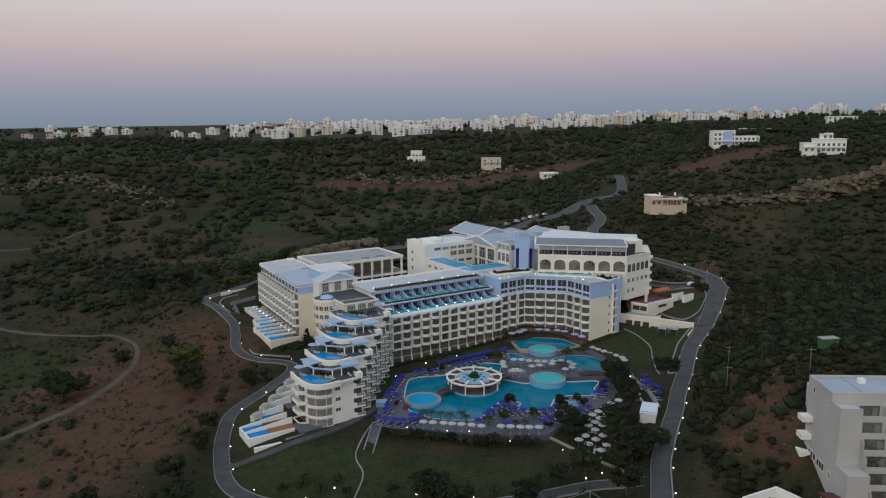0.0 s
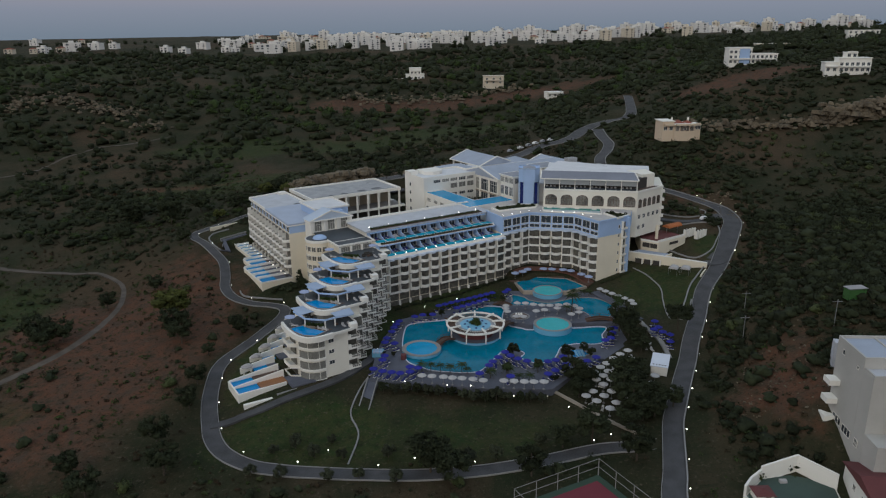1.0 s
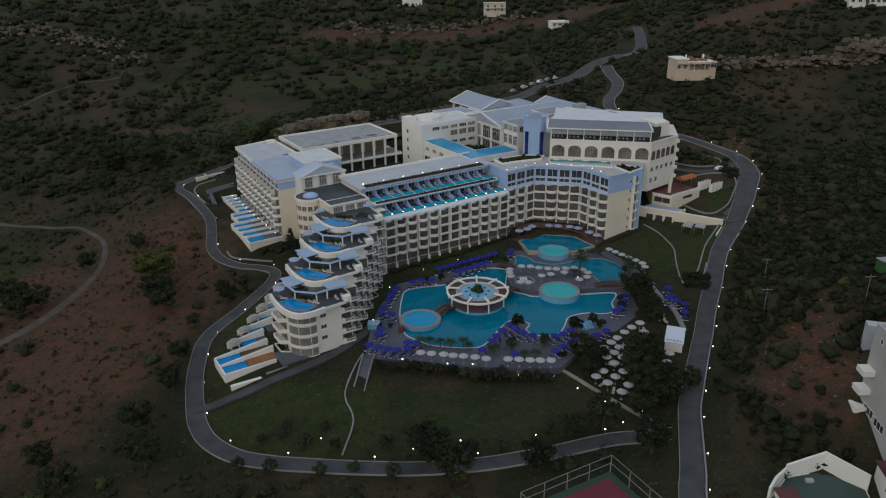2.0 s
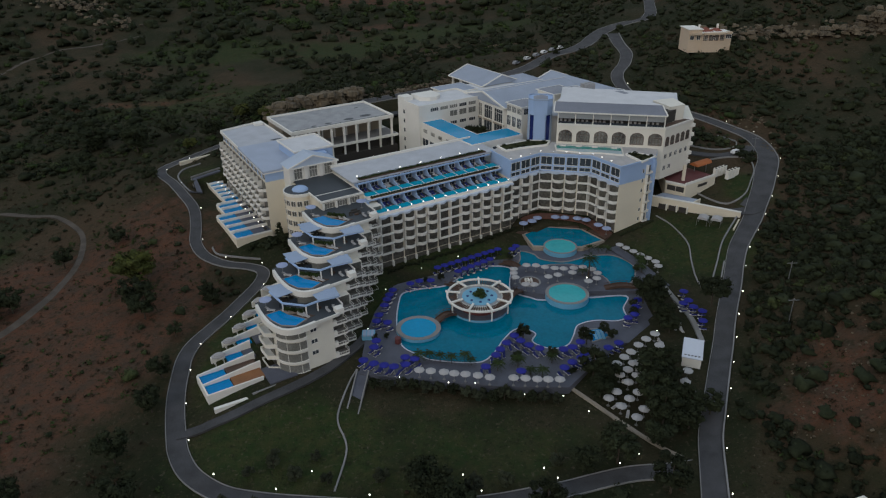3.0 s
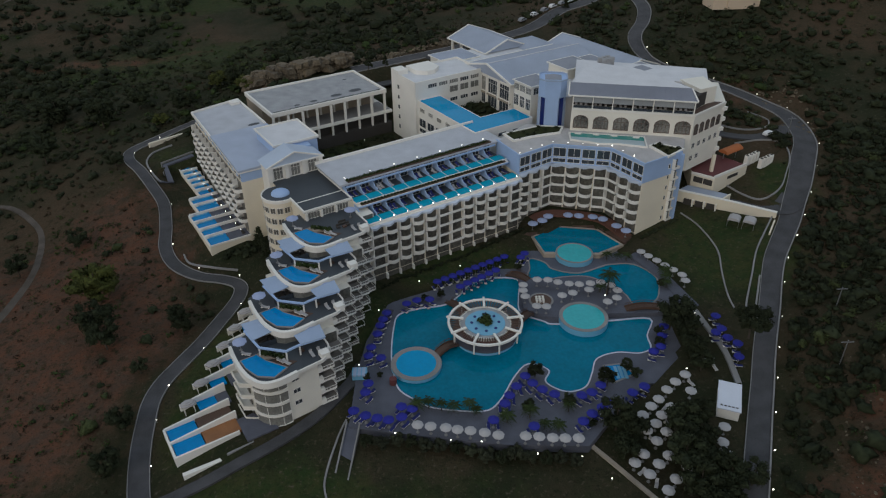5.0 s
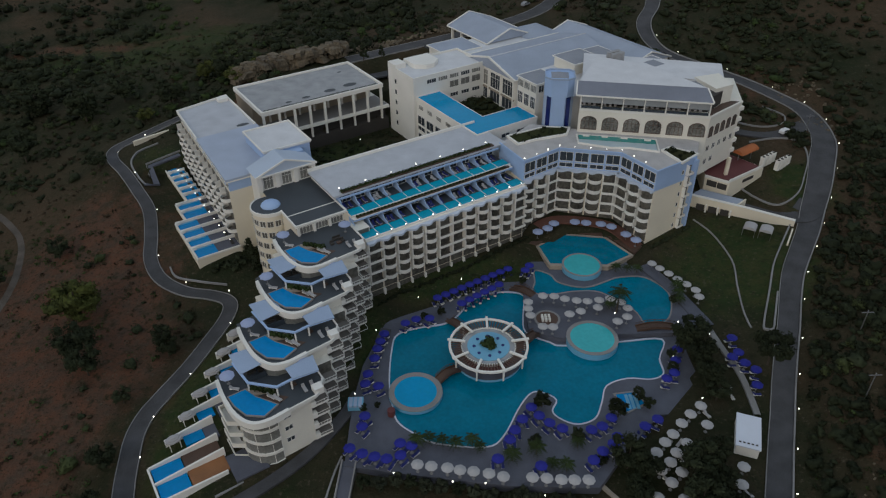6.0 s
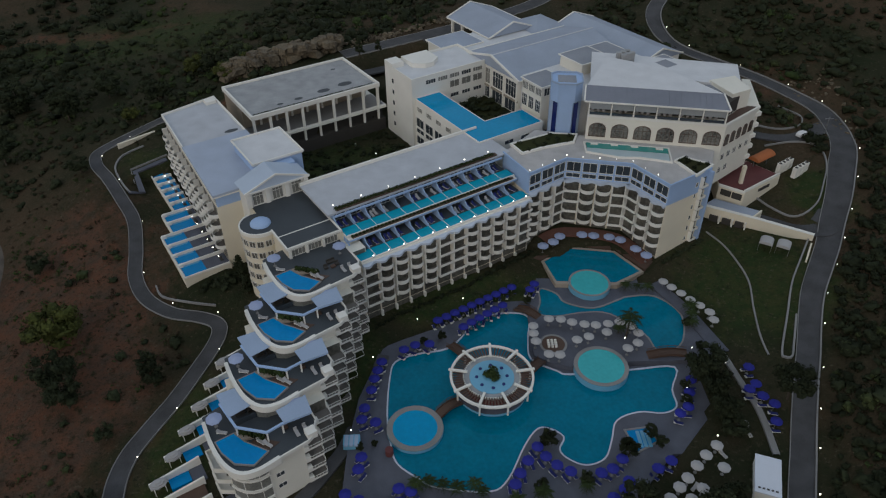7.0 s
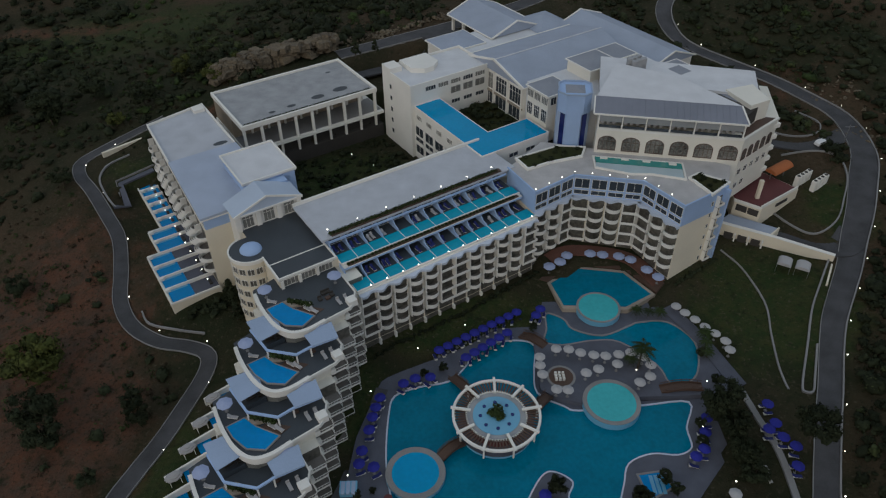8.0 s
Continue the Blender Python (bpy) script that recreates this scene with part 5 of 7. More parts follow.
path_strip("terrace_paving", [(30, 265.5), (36.5, 268.3), (49.8, 265.2), (55.6, 256.5)], 4.0, mat("terracotta_paving", (0.15, 0.065, 0.045), 0.85, vary=0.2, scale=2), "terracotta paved terrace at the foot of the balconies", 0.35)
path_strip("garden_wall", [(-67.0, 252.4), (-64.5, 248.9), (-58, 246.7), (-51, 245.2)], 0.4, KERB, "low pale garden wall", 0.8)
path_strip("garden_steps", [(64.2, 225.2), (65.0, 217), (66.0, 209.1), (65.4, 198.5)], 1.3, KERB, "pale narrow stepped path beside the trees", 0.45)
path_strip("lawn_wall", [(28.5, 188), (34, 180), (38.6, 173), (43.4, 166), (48.3, 160.5)], 0.9, STONE, "low stone wall at the lawn's edge", 0.35)
path_strip("string_edge", [(-18.3, 193), (-19.7, 188), (-21.2, 180), (-21.0, 176), (-18.6, 169), (-20, 158)], 0.35, KERB, "thin pale edging across the lawn", 0.3)
path_strip("garden_path", [(55.5, 249), (60, 240), (62.6, 231), (63.6, 225.5)], 3.2, PAVE, "grey paved garden path beside the pools", 0.6)
path_strip("garden_edging", [(73.5, 266), (76.3, 260.6), (77.6, 253.9), (77.7, 246.4), (75.8, 238.1), (74.2, 229.5), (73.8, 223.6)], 0.35, KERB, "pale curved garden edging", 0.3)
path_strip("garden_wall", [(96.5, 258.1), (91, 250.2), (86.2, 243), (81.7, 234), (76.6, 223.9), (76.5, 222.0), (77.9, 221.9), (79.5, 225), (83.5, 233.5)], 0.4, KERB, "low pale garden wall", 0.5)
path_strip("garden_edging", [(-83.5, 289.3), (-87.2, 294), (-91.3, 301.1), (-91.9, 306.5), (-90, 310.3), (-86.5, 313.4)], 0.5, KERB, "pale curved lawn edging", 0.4)
path_strip("terrace_path", [(-77.0, 304.4), (-84.8, 298.9), (-81.2, 291.6), (-84.2, 289.6)], 1.8, PAVE, "grey angular garden path", 0.4, 1)
path_strip("path_wall", [(-77.2, 306.0), (-86.2, 299.6), (-84.4, 295.6)], 0.3, KERB, "low pale wall beside the angular path", 0.9, 1)
path_strip("forecourt", [(-22, 345), (-4, 353.5), (14, 362.5)], 8.0, ASPH, "asphalt forecourt behind the entrance", 0.3)
path_strip("road_spur", [(121, 305), (114, 301.6), (106, 301.8), (98, 306), (90, 313)], 5.6, ASPH, "asphalt spur to the service entrance", 0.15)
path_strip("road_spur", [(84.5, 272.0), (90, 268.3), (95.5, 263.6), (101, 261.6), (106, 266)], 7.4, ASPH, "asphalt spur to the lower entrance", 0.17)
path_strip("lawn_kerb", [(88.5, 279), (90.2, 275.8), (92.4, 271.8), (95.7, 267.9), (99.4, 267.6), (104.1, 271.0), (108.2, 277.6), (111.5, 283.5), (113.3, 288.9), (113.7, 293.3), (112.0, 296.9), (107, 298.4), (100, 298.0)], 0.35, KERB, "pale kerb round a sloping lawn", 0.5)
path_strip("lawn_kerb", [(97, 313), (104, 306.6), (110, 305.2), (114.5, 307.4), (115.6, 312), (111.5, 318)], 0.35, KERB, "pale kerb round the upper lawn", 0.5)

# entrance terraces and retaining wall on the east side
ret = thing("retaining_wall", Matrix(), "long cream retaining wall with dark garage openings", "retaining wall", kind="structure")
part("wall", Strip([(73.5, 272.5), (85.4, 265.4), (97.2, 257.4)], 0.8, 1.0, 9.1), CREAM, ret)
part("coping", Strip([(73.5, 272.5), (85.4, 265.4), (97.2, 257.4)], 1.0, 9.1, 9.3), WHITE, ret)
part("wall", Strip([(97.2, 257.4), (92.2, 249.6)], 0.4, 1.0, 7.4), CREAM, ret)
part("walkway", Prism([(74.4, 272.6), (85.3, 266.1), (88.2, 268.6), (78.0, 275.4)], 8.6, 9.05), ROOF, ret, "grey walkway roof")
part("side_wall", Prism([(85.3, 265.9), (88.4, 268.6), (88.2, 268.9), (85.0, 266.2)], 4.0, 9.35), CREAM, ret)
# no hollow garages: blocks on the wall painted dark as their inner shade
for x, y in ((76.6, 270.4), (79.4, 268.7), (82.2, 267.0)):
    part("garage_opening", Box(-1.1, 1.1, -0.5, 0.1, 4.4, 7.2), DARK, ret, "opening as a block painted dark", Matrix.Translation((x - 0.1, y - 0.3, 0)) @ Matrix.Rotation(radians(-31), 4, "Z"))
    part("garage_pier", Box(-0.2, 0.2, -0.9, 0.0, 3.0, 7.6), WHITE, ret, "", Matrix.Translation((x + 1.25, y - 1.1, 0)) @ Matrix.Rotation(radians(-31), 4, "Z"))
red_t = thing("red_terrace", Matrix(), "dark red tiled terrace on cream walls", "terrace", kind="structure")
part("wall", Prism([(79.0, 276.6), (84.3, 272.3), (97.3, 280.7), (91, 289), (80, 288)], 6.0, 12.5), CREAM, red_t)
part("paving", Prism([(79.2, 276.6), (84.3, 272.6), (96.9, 280.8), (91, 288.6), (80.2, 287.8)], 12.5, 12.62), RED, red_t)
part("parapet", Strip([(84.2, 272.5), (97.0, 280.8)], 0.35, 12.0, 13.3), WHITE, red_t)
part("parapet", Strip([(78.9, 276.7), (84.2, 272.5)], 0.35, 12.2, 12.9), WHITE, red_t)
# strips on the wall, painted dark as the shade inside the openings
for f0, f1 in ((0.12, 0.52), (0.56, 0.94)):
    a_, b_ = Vector((78.9, 276.6)), Vector((84.2, 272.3))
    part("opening", Strip([tuple(a_.lerp(b_, f0)), tuple(a_.lerp(b_, f1))], 0.4, 10.0, 11.7), DARK, red_t, "terrace opening as a strip painted dark")
part("window", Strip([(89.6, 275.7), (93.6, 278.3)], 0.3, 10.6, 11.5), DARK, red_t)
part("pier", Box(84.4, 85.3, 276.6, 277.5, 12.6, 18.0), CREAM, red_t, "cream square pier")
for q in range(2):
    t_ = thing("garden_tent", pose(85.5 + 3.3 * q, 257.4 - 2.3 * q, ground_z(85.5 + 3.3 * q, 257.4 - 2.3 * q), 0, 0, -32), "white vaulted garden tent", "tent", "white garden tents")
    arc = [(1.6 * math.cos(radians(a)), 2.2 + 0.8 * math.sin(radians(a))) for a in range(0, 181, 20)]
    part("cloth", Prism(arc, -1.6, 1.6), UMBW, t_, "", UP)
    for x in (-1.5, 1.5):
        for y in (-1.5, 1.5):
            part("post", Box(x - 0.05, x + 0.05, y - 0.05, y + 0.05, 0, 2.2), METAL, t_)
orange = thing("orange_awning", pose(94.2, 287.2, 13.2, 0, 0, 33), "orange-brown awning over service equipment", "awning")
part("cloth", Prism([(1.7 * math.cos(radians(q)), 1.5 + 1.1 * math.sin(radians(q))) for q in range(0, 181, 20)], -3.9, 3.9), mat("orange_cloth", (0.42, 0.13, 0.04), 0.8), orange, "", Matrix(((0, 0, 1, 0), (1, 0, 0, 0), (0, 1, 0, 0), (0, 0, 0, 1))))
for x in (-3.2, 3.2):
    part("post", Box(x - 0.08, x + 0.08, -0.1, 0.1, -2, 2.2), METAL, orange)
for q in range(8):
    ac = thing("air_unit", pose(98.6 + 1.35 * (q % 4) + (q // 4) * 3.4, 284.4 + 0.9 * (q % 4) - (q // 4) * 2.4, 12.4, 0, 0, 33), "white rooftop air conditioning unit", "air conditioner", "air conditioning units")
    part("case", Box(-0.6, 0.6, -0.6, 0.6, -1.5, 1.6), WHITE, ac)
    part("fan_cover", Prism(ring(0, 0, 0.45, 16), 1.6, 1.68), DARK, ac)

# more of the lobby: entrance canopies, roofs
part("low_roof", Box(92.2, 131, 28.6, 44, 22, 28.9), ROOFL, lobby, "white flat roofed entrance hall")
part("porch_beam", Box(106.5, 124.5, 36.5, 59.5, 28.6, 29.2), WHITE, lobby)
gable("porch_roof", 105.6, 125.4, 35.6, 60.4, 29.2, 32.8, "n", ROOF, lobby, "grey gable roof over the entrance")
for n_ in (35.5, 60.5):
    for e_ in (105.6, 125.4):
        beam("porch_fascia", (e_, n_, 29.25), (115.5, n_, 32.9), 0.4, 0.45, WHITE, lobby)
for e_ in (105.5, 125.5):
    beam("porch_eave", (e_, 35.6, 29.2), (e_, 60.4, 29.2), 0.35, 0.35, WHITE, lobby)
for n_ in (-7.2, 33.6):
    for e_ in (130.5, 150):
        beam("back_fascia", (e_, n_, 28.5), (140.25, n_, 31.9), 0.4, 0.4, WHITE, lobby)
beam("back_eave", (130.4, -7.2, 28.4), (130.4, 33.6, 28.4), 0.35, 0.35, WHITE, lobby)
for e in (107, 124):
    for n in (46, 53, 59):
        part("porch_column", Box(e - 0.4, e + 0.4, n - 0.4, n + 0.4, 20, 28.6), WHITE, lobby)
hip("hip_roof", 88, 102.5, 34.5, 46.5, 29.3, 30.9, ROOF, lobby)
part("eave_trim", Strip([(88, 34.5), (102.5, 34.5), (102.5, 46.5), (88, 46.5)], 0.3, 28.95, 29.35, closed=True), WHITE, lobby)
part("hip_wall", Box(88.6, 101.9, 35, 46, 20, 28.9), WHITE, lobby)
hip("hip_roof", 120.5, 135, 30, 45, 29.0, 31.6, ROOF, lobby)
part("back_hall", Box(131, 149, -6.6, 33, 18, 28.4), WHITE, lobby)
gable("gable_roof", 130.5, 150, -7.2, 33.6, 28.4, 31.8, "n", ROOF, lobby, "grey sheet gable roof")
rest_roofs = thing("restaurant_roof_pavilions", HOTEL.copy(), "small grey hipped roof pavilions on cream walls", "roof pavilion", "wings of the hotel")
for e0, e1, n0, n1, z in ((106, 117, -8, 2, 35.0), (120, 130, -2, 7, 32.0), (119, 130, -28, -16, 35.4), (122, 133, -43, -31, 35.0), (89, 98, -11, -2, 33.6)):
    part("pavilion_wall", Box(e0 + 0.4, e1 - 0.4, n0 + 0.4, n1 - 0.4, 20, z), SUITE, rest_roofs)
    hip("hip_roof", e0, e1, n0, n1, z, z + 0.8, ROOFP, rest_roofs)
    part("eave_trim", Strip([(e0, n0), (e1, n0), (e1, n1), (e0, n1)], 0.3, z - 0.25, z + 0.06, closed=True), WHITE, rest_roofs)
for q in range(3):
    window(rest_roofs, Matrix.Translation((91.2 + 2.3 * q, -10.6, 30.6)), 2.0, 2.2, 1)
    window(rest_roofs, Matrix.Translation((89.4, -9.3 + 2.9 * q, 30.6)) @ Matrix.Rotation(radians(-90), 4, "Z"), 2.5, 2.2, 3, 0, CURT)
    window(rest_roofs, Matrix.Translation((89.4, -9.3 + 2.9 * q, 25.6)) @ Matrix.Rotation(radians(-90), 4, "Z"), 2.2, 3.6, 2, 2.4)
part("link_roof", Box(93, 131, -20, 2.4, 20, 31.6), ROOFL, rest_roofs, "white flat link roof")
for q in range(6):
    u = thing("roof_plant", Matrix.Translation((*to_world(113 + 1.6 * (q % 3), -16.5 + 1.8 * (q // 3)), 38.2)), "grey rooftop ventilation unit", "ventilation unit", "rooftop units")
    part("case", Box(-0.7, 0.7, -0.6, 0.6, -5, 1.2), ROOFG, u)

# roof terrace: long shallow pool, planters, sitting place
roof_pool = thing("roof_terrace_pool", Matrix(), "shallow green-turquoise pool on the paved roof terrace", "pool")
part("water", Prism([(42, 279.6), (62.2, 275.2), (61.8, 272.8), (41.8, 277.2)], 24.6, 25.0), mat("green_pool_water", (0.06, 0.30, 0.27), 0.08, vary=0.06), roof_pool)
part("shelf", Prism([(41.8, 277.0), (61.8, 272.6), (61, 268.6), (54, 271.2), (49, 271.6), (41.4, 275)], 24.6, 24.9), mat("pale_pool_shelf", (0.45, 0.55, 0.58), 0.3, vary=0.05), roof_pool, "pale wet shelf")
part("kerb", Strip([(41.6, 279.8), (62.5, 275.2), (61.4, 268.4), (54, 271), (49, 271.4), (41.2, 274.8)], 0.35, 24.6, 25.1, closed=True), WHITE, roof_pool)
for x, y in ((44, 278.6), (49, 277.6), (54, 276.4), (60, 274.8)):
    lb = thing("pool_lounger", pose(x, y, 24.95, 0, 0, -12), "white lounger standing in shallow water", "lounger", "white pool loungers")
    part("frame", Box(-0.9, 0.9, -0.4, 0.4, 0, 0.35), WHITE, lb)
for poly, cl in (([(22.5, 279.7), (24.8, 274.8), (30.3, 277.4), (38.9, 280.0), (40.4, 284), (33.7, 285)], (27, 277.8)), ([(62.4, 269), (64.9, 270.6), (71, 266.4), (65.5, 261.8)], (66, 266.8))):
    pl = thing("roof_planter", Matrix(), "dark planted bed with stones on the roof terrace", "planter", "roof terrace planters")
    part("kerb", Strip(poly, 0.5, 24.6, 25.2, closed=True), WHITE, pl)
    part("soil", Prism(poly, 24.6, 25.0), LAWN, pl)
    cx, cy = sum(p[0] for p in poly) / len(poly), sum(p[1] for p in poly) / len(poly)
    pl_green = part("shrubs", leaf_bm([(cx + (p[0] - cx) * f, cy + (p[1] - cy) * f, 25.2) for p in poly for f in (0.35, 0.75)], 0.7, 36, 0.25), LEAF, pl)
    tagged(pl_green, "low dark shrubs", kind="stuff")

# end wall of the bent wing: small windows and balconies
for k in range(6):
    z = 4.6 + 3.25 * k
    window(bend_wing, me_end @ Matrix.Translation((10.0, 0, z)), 0.8, 1.3, 0)
    put("balcony_door", door_mesh(2.2, 2.6), bend_wing, me_end @ Matrix.Translation((12.2, 0, z - 0.3)))
    put("balcony", square_balcony(2.2, 1.2), bend_wing, me_end @ Matrix.Translation((12.2, 0, z - 0.3)))
part("corner_pier", Box(13.6, 14.3, -1.2, 0, 2.5, 24.4), BLUE, bend_wing, "pale blue corner pier", me_end)

# planted strip, globes and loungers on the pool terraces
for zz, n0, n1 in ((24.75, N0 + 12.6, N0 + 13.9), (21.35, N0 + 5.6, N0 + 6.3)):
    part("planter_box", Box(E0 + 1, E1 - 1, n0, n1, zz, zz + 0.35), WOOD, main_wing)
    part("hedge", leaf_bm([(E0 + 1.2 + q * 0.95, (n0 + n1) / 2, zz + 0.4) for q in range(47)], (n1 - n0) * 0.55, 80, 0.15), LEAFG, main_wing, "dark clipped hedge")

# strips of terrace garden in front of the suites
gard = thing("suite_garden_pools", HOTEL.copy(), "white walled private gardens with blue plunge pools", "garden pool", "gardens of the suites")
SWAP = Matrix(((1, 0, 0, 0), (0, 0, 1, 0), (0, 1, 0, 0), (0, 0, 0, 1)))


def garden_wall(le, re, n, z):
    part("garden_wall", Prism([(le, z), (re, z + 1.4), (re, -4), (le, -4)], n - 0.2, n + 0.2), WHITE, gard, "", SWAP)


for n_ in (-59.2, -54.9):
    garden_wall(-39.2, -25.6, n_, 0.5)
    part("plunge_pool", Box(-38.9, -33.3, n_ - 3.9, n_ - 0.25, -3, 0.0), WATERB, gard, "bright blue plunge pool")
part("deck", Box(-33.1, -26, -58.9, -55.1, -3, 0.15), WOOD, gard, "brown wooden deck")
part("deck", Box(-33.1, -26, -63.2, -59.4, -3, 0.15), DECKW, gard, "orange wooden deck")
part("terrace_paving", Box(-26, -19.5, -66.8, -60, -3, 0.1), PAVE, gard, "grey paved terrace")
part("front_wall", Strip([(-39.3, -54.9), (-39.3, -63.6), (-26.5, -63.6)], 0.4, -5, 0.45), WHITE, gard)
part("front_wall", Strip([(-39.2, -67.2), (-30.5, -67.6)], 0.9, -5, -0.9), WHITE, gard)
part("front_wall", Strip([(-30.5, -67.4), (-19, -67.0)], 0.4, -5, -0.3), KERB, gard)
for i in range(6):
    le, nn = -34.8 + 4.1 * i, -50.4 + 4.35 * i
    re, z0 = le + 9.8, 0.3 + 0.35 * i
    garden_wall(le, re, nn, z0 + 0.8)
    part("plunge_pool", Box(le + 3.4, le + 7.2 - 0.5 * min(i, 2), nn - 2.8, nn - 0.25, -3, z0), WATERB, gard, "bright blue plunge pool")
    part("deck", Box(le + 7.3, re, nn - 4.0, nn - 0.25, -3, z0 + 0.1), PAVE, gard, "grey paved deck")
    cx, cy = le + 1.6, nn - 1.4
    for r_, za in ((1.7, z0 + 1.7), (1.2, z0 + 2.0), (0.6, z0 + 2.2)):
        part("gazebo_cloth", Prism(ring(cx, cy, r_, 7, 10 * i, 360 + 10 * i, r_ * 0.7), za - 0.3, za), UMBW, gard, "white draped gazebo cloth")
    for e_, n_ in ((-1.0, -0.6), (1.0, -0.6), (-1.0, 0.6), (1.0, 0.6)):
        part("gazebo_post", Box(cx + e_ - 0.07, cx + e_ + 0.07, cy + n_ - 0.07, cy + n_ + 0.07, -1.5, z0 + 1.5), WHITE, gard)


lw_wall = thing("lawn_retaining_wall", Matrix(), "cream stepped retaining wall above a dry lawn", "wall", kind="structure")
part("wall", Strip([(-94.2, 313.4), (-86, 320.8), (-77.5, 326.5)], 0.8, 4, 10.0), CREAM, lw_wall)


# umbrellas and loungers
def umbrella(cloth, label, group, r=1.2):
    u = thing("umbrella", Matrix(), label, "umbrella", group)
    bm = bmesh.new()
    n = 8
    top = bm.verts.new((0, 0, 2.75))
    rim = [bm.verts.new((r * math.cos(radians(45 * i)), r * math.sin(radians(45 * i)), 2.2)) for i in range(n)]
    low = [bm.verts.new((r * math.cos(radians(45 * i)), r * math.sin(radians(45 * i)), 2.05)) for i in range(n)]
    for i in range(n):
        bm.faces.new((rim[i], rim[(i + 1) % n], top)), bm.faces.new((low[i], low[(i + 1) % n], rim[(i + 1) % n], rim[i]))
    part("canopy", bm, cloth, u)
    part("pole", Prism(ring(0, 0, 0.05, 8), 0, 2.7), METAL, u)
    part("foot", Prism(ring(0, 0, 0.35, 12), 0, 0.12), KERB, u)
    return u


def lounger(cloth, label, group):
    lg = thing("sun_lounger", Matrix(), label, "sun lounger", group)
    part("frame", Box(-0.32, 0.32, -0.95, 0.95, 0.18, 0.28), WHITE, lg)
    bm = bmesh.new()
    prism(bm, [(-0.95, 0.28), (0.35, 0.28), (0.95, 0.75), (0.93, 0.85), (0.3, 0.38), (-0.95, 0.38)], -0.3, 0.3)
    part("mattress", bm, cloth, lg, "", Matrix(((0, 0, 1, 0), (1, 0, 0, 0), (0, 1, 0, 0), (0, 0, 0, 1))))
    for x in (-0.27, 0.27):
        for y in (-0.8, 0.7):
            part("leg", Box(x - 0.03, x + 0.03, y - 0.03, y + 0.03, 0, 0.18), WHITE, lg)
    return lg


ub = umbrella(UMBB, "deep blue sun umbrella on the pool deck", "blue pool umbrellas")
uw = umbrella(UMBW, "white sun umbrella over a table", "white pool umbrellas", 1.22)
up_ = umbrella(UMBP, "pale blue umbrella on a suite deck", "pale suite umbrellas", 1.5)
lb_ = lounger(mat("navy_cushion", (0.02, 0.03, 0.16), 0.9), "white sun lounger with navy cushion", "blue loungers by the pool")
lw_ = lounger(UMBW, "white sun lounger with pale cushion", "white loungers")
rng = random.Random(3)
BLUE_XY = [(-6.1, 228.6), (-3.6, 229.9), (-0.4, 230.1), (-10.9, 225.1), (-11.7, 222.6), (-12.3, 220.2), (-12.8, 217.1), (-14.0, 212.3), (-14.4, 209.4), (-11.6, 208.6), (25.6, 248.4), (24.3, 246.4),
           (-16.5, 192.4), (-14.0, 191.0), (-11.6, 190.2), (-9.3, 189.6), (-6.8, 193.2), (-4.6, 192.5), (-6.7, 190.3), (-14.0, 200.4), (-14.4, 197.7), (14.5, 193.2), (15.7, 195.5), (17.5, 198.2), (19.7, 201.3), (21.0, 199.0), (22.8, 197.0), (25.1, 195.5)]
BLUE_XY2 = [(30.7, 194.9), (33.0, 195.7), (35.3, 197.8), (11.7, 188.7), (19.6, 186.7), (29.6, 187.6), (31.8, 189.6), (34.2, 191.2), (35.4, 192.9), (41.6, 195.7), (44.4, 197.0), (54.4, 216.9), (53.0, 213.5), (51.6, 209.7), (49.5, 208.1),
            (67.2, 218.9), (66.9, 214.2), (67.1, 210.9), (68.6, 208.7), (65.1, 212.9), (67.3, 204.6)]
BLUE_XY += BLUE_XY2 + [(1.7 + 2.05 * i, 237.7 + 1.23 * i) for i in range(10)] + [(7.5 + 1.95 * i, 235.3 + 1.4 * i) for i in range(6)]


def stand_z(x, y):
    if x > 62:
        return ground_z(x, y) + 0.1
    if x > 22.5 and y > 224 and x < 62:
        return 1.5
    if 36 > x > -17.5 and 183 < y or y > 196:
        return 0.35
    return ground_z(x, y)


first = {}


def place(kind, x, y, z, turn=0.0):
    m = pose(x, y, z, 0, 0, turn)
    if kind not in first:
        first[kind] = True
        kind.matrix_world = m
        return kind
    return copy_thing(kind, m)


for x, y in BLUE_XY:
    z = stand_z(x, y)
    a = math.degrees(math.atan2(218 - y, 12 - x)) - 90 + rng.uniform(-12, 12)
    place(ub, x, y, z, rng.uniform(0, 45))
    for sgn in (-1, 1):
        place(lb_, x + 0.95 * sgn * math.cos(radians(a)), y + 0.95 * sgn * math.sin(radians(a)), z, a + rng.uniform(-6, 6))
WHITE_XY = [(57.1, 247.7), (58.5, 245.5), (60.1, 243.2), (61.6, 240.8), (63.2, 238.7), (64.7, 236.3), (64.8, 233.8), (27.2, 235.8), (29.9, 235.5), (32.3, 234.4), (35.0, 233.6), (37.5, 233.2), (40.4, 233.5), (43.1, 233.9), (45.4, 232.5), (46.5, 230.2),
            (23.3, 233.6), (23.0, 231.2), (23.2, 228.7), (25.5, 224.6), (27.8, 224.3), (32.4, 228.7), (35.2, 229.6), (39.5, 230.8), (43.0, 225.6), (45.6, 227.1)]
WHITE_XY2 = [(-3.5, 188.0), (-0.9, 187.5), (2.1, 187.0), (4.4, 186.4), (6.9, 186.0), (9.7, 185.4), (12.3, 184.6), (17.6, 184.2), (20.2, 183.9), (22.8, 183.5), (25.2, 183.3), (27.8, 183.2)]
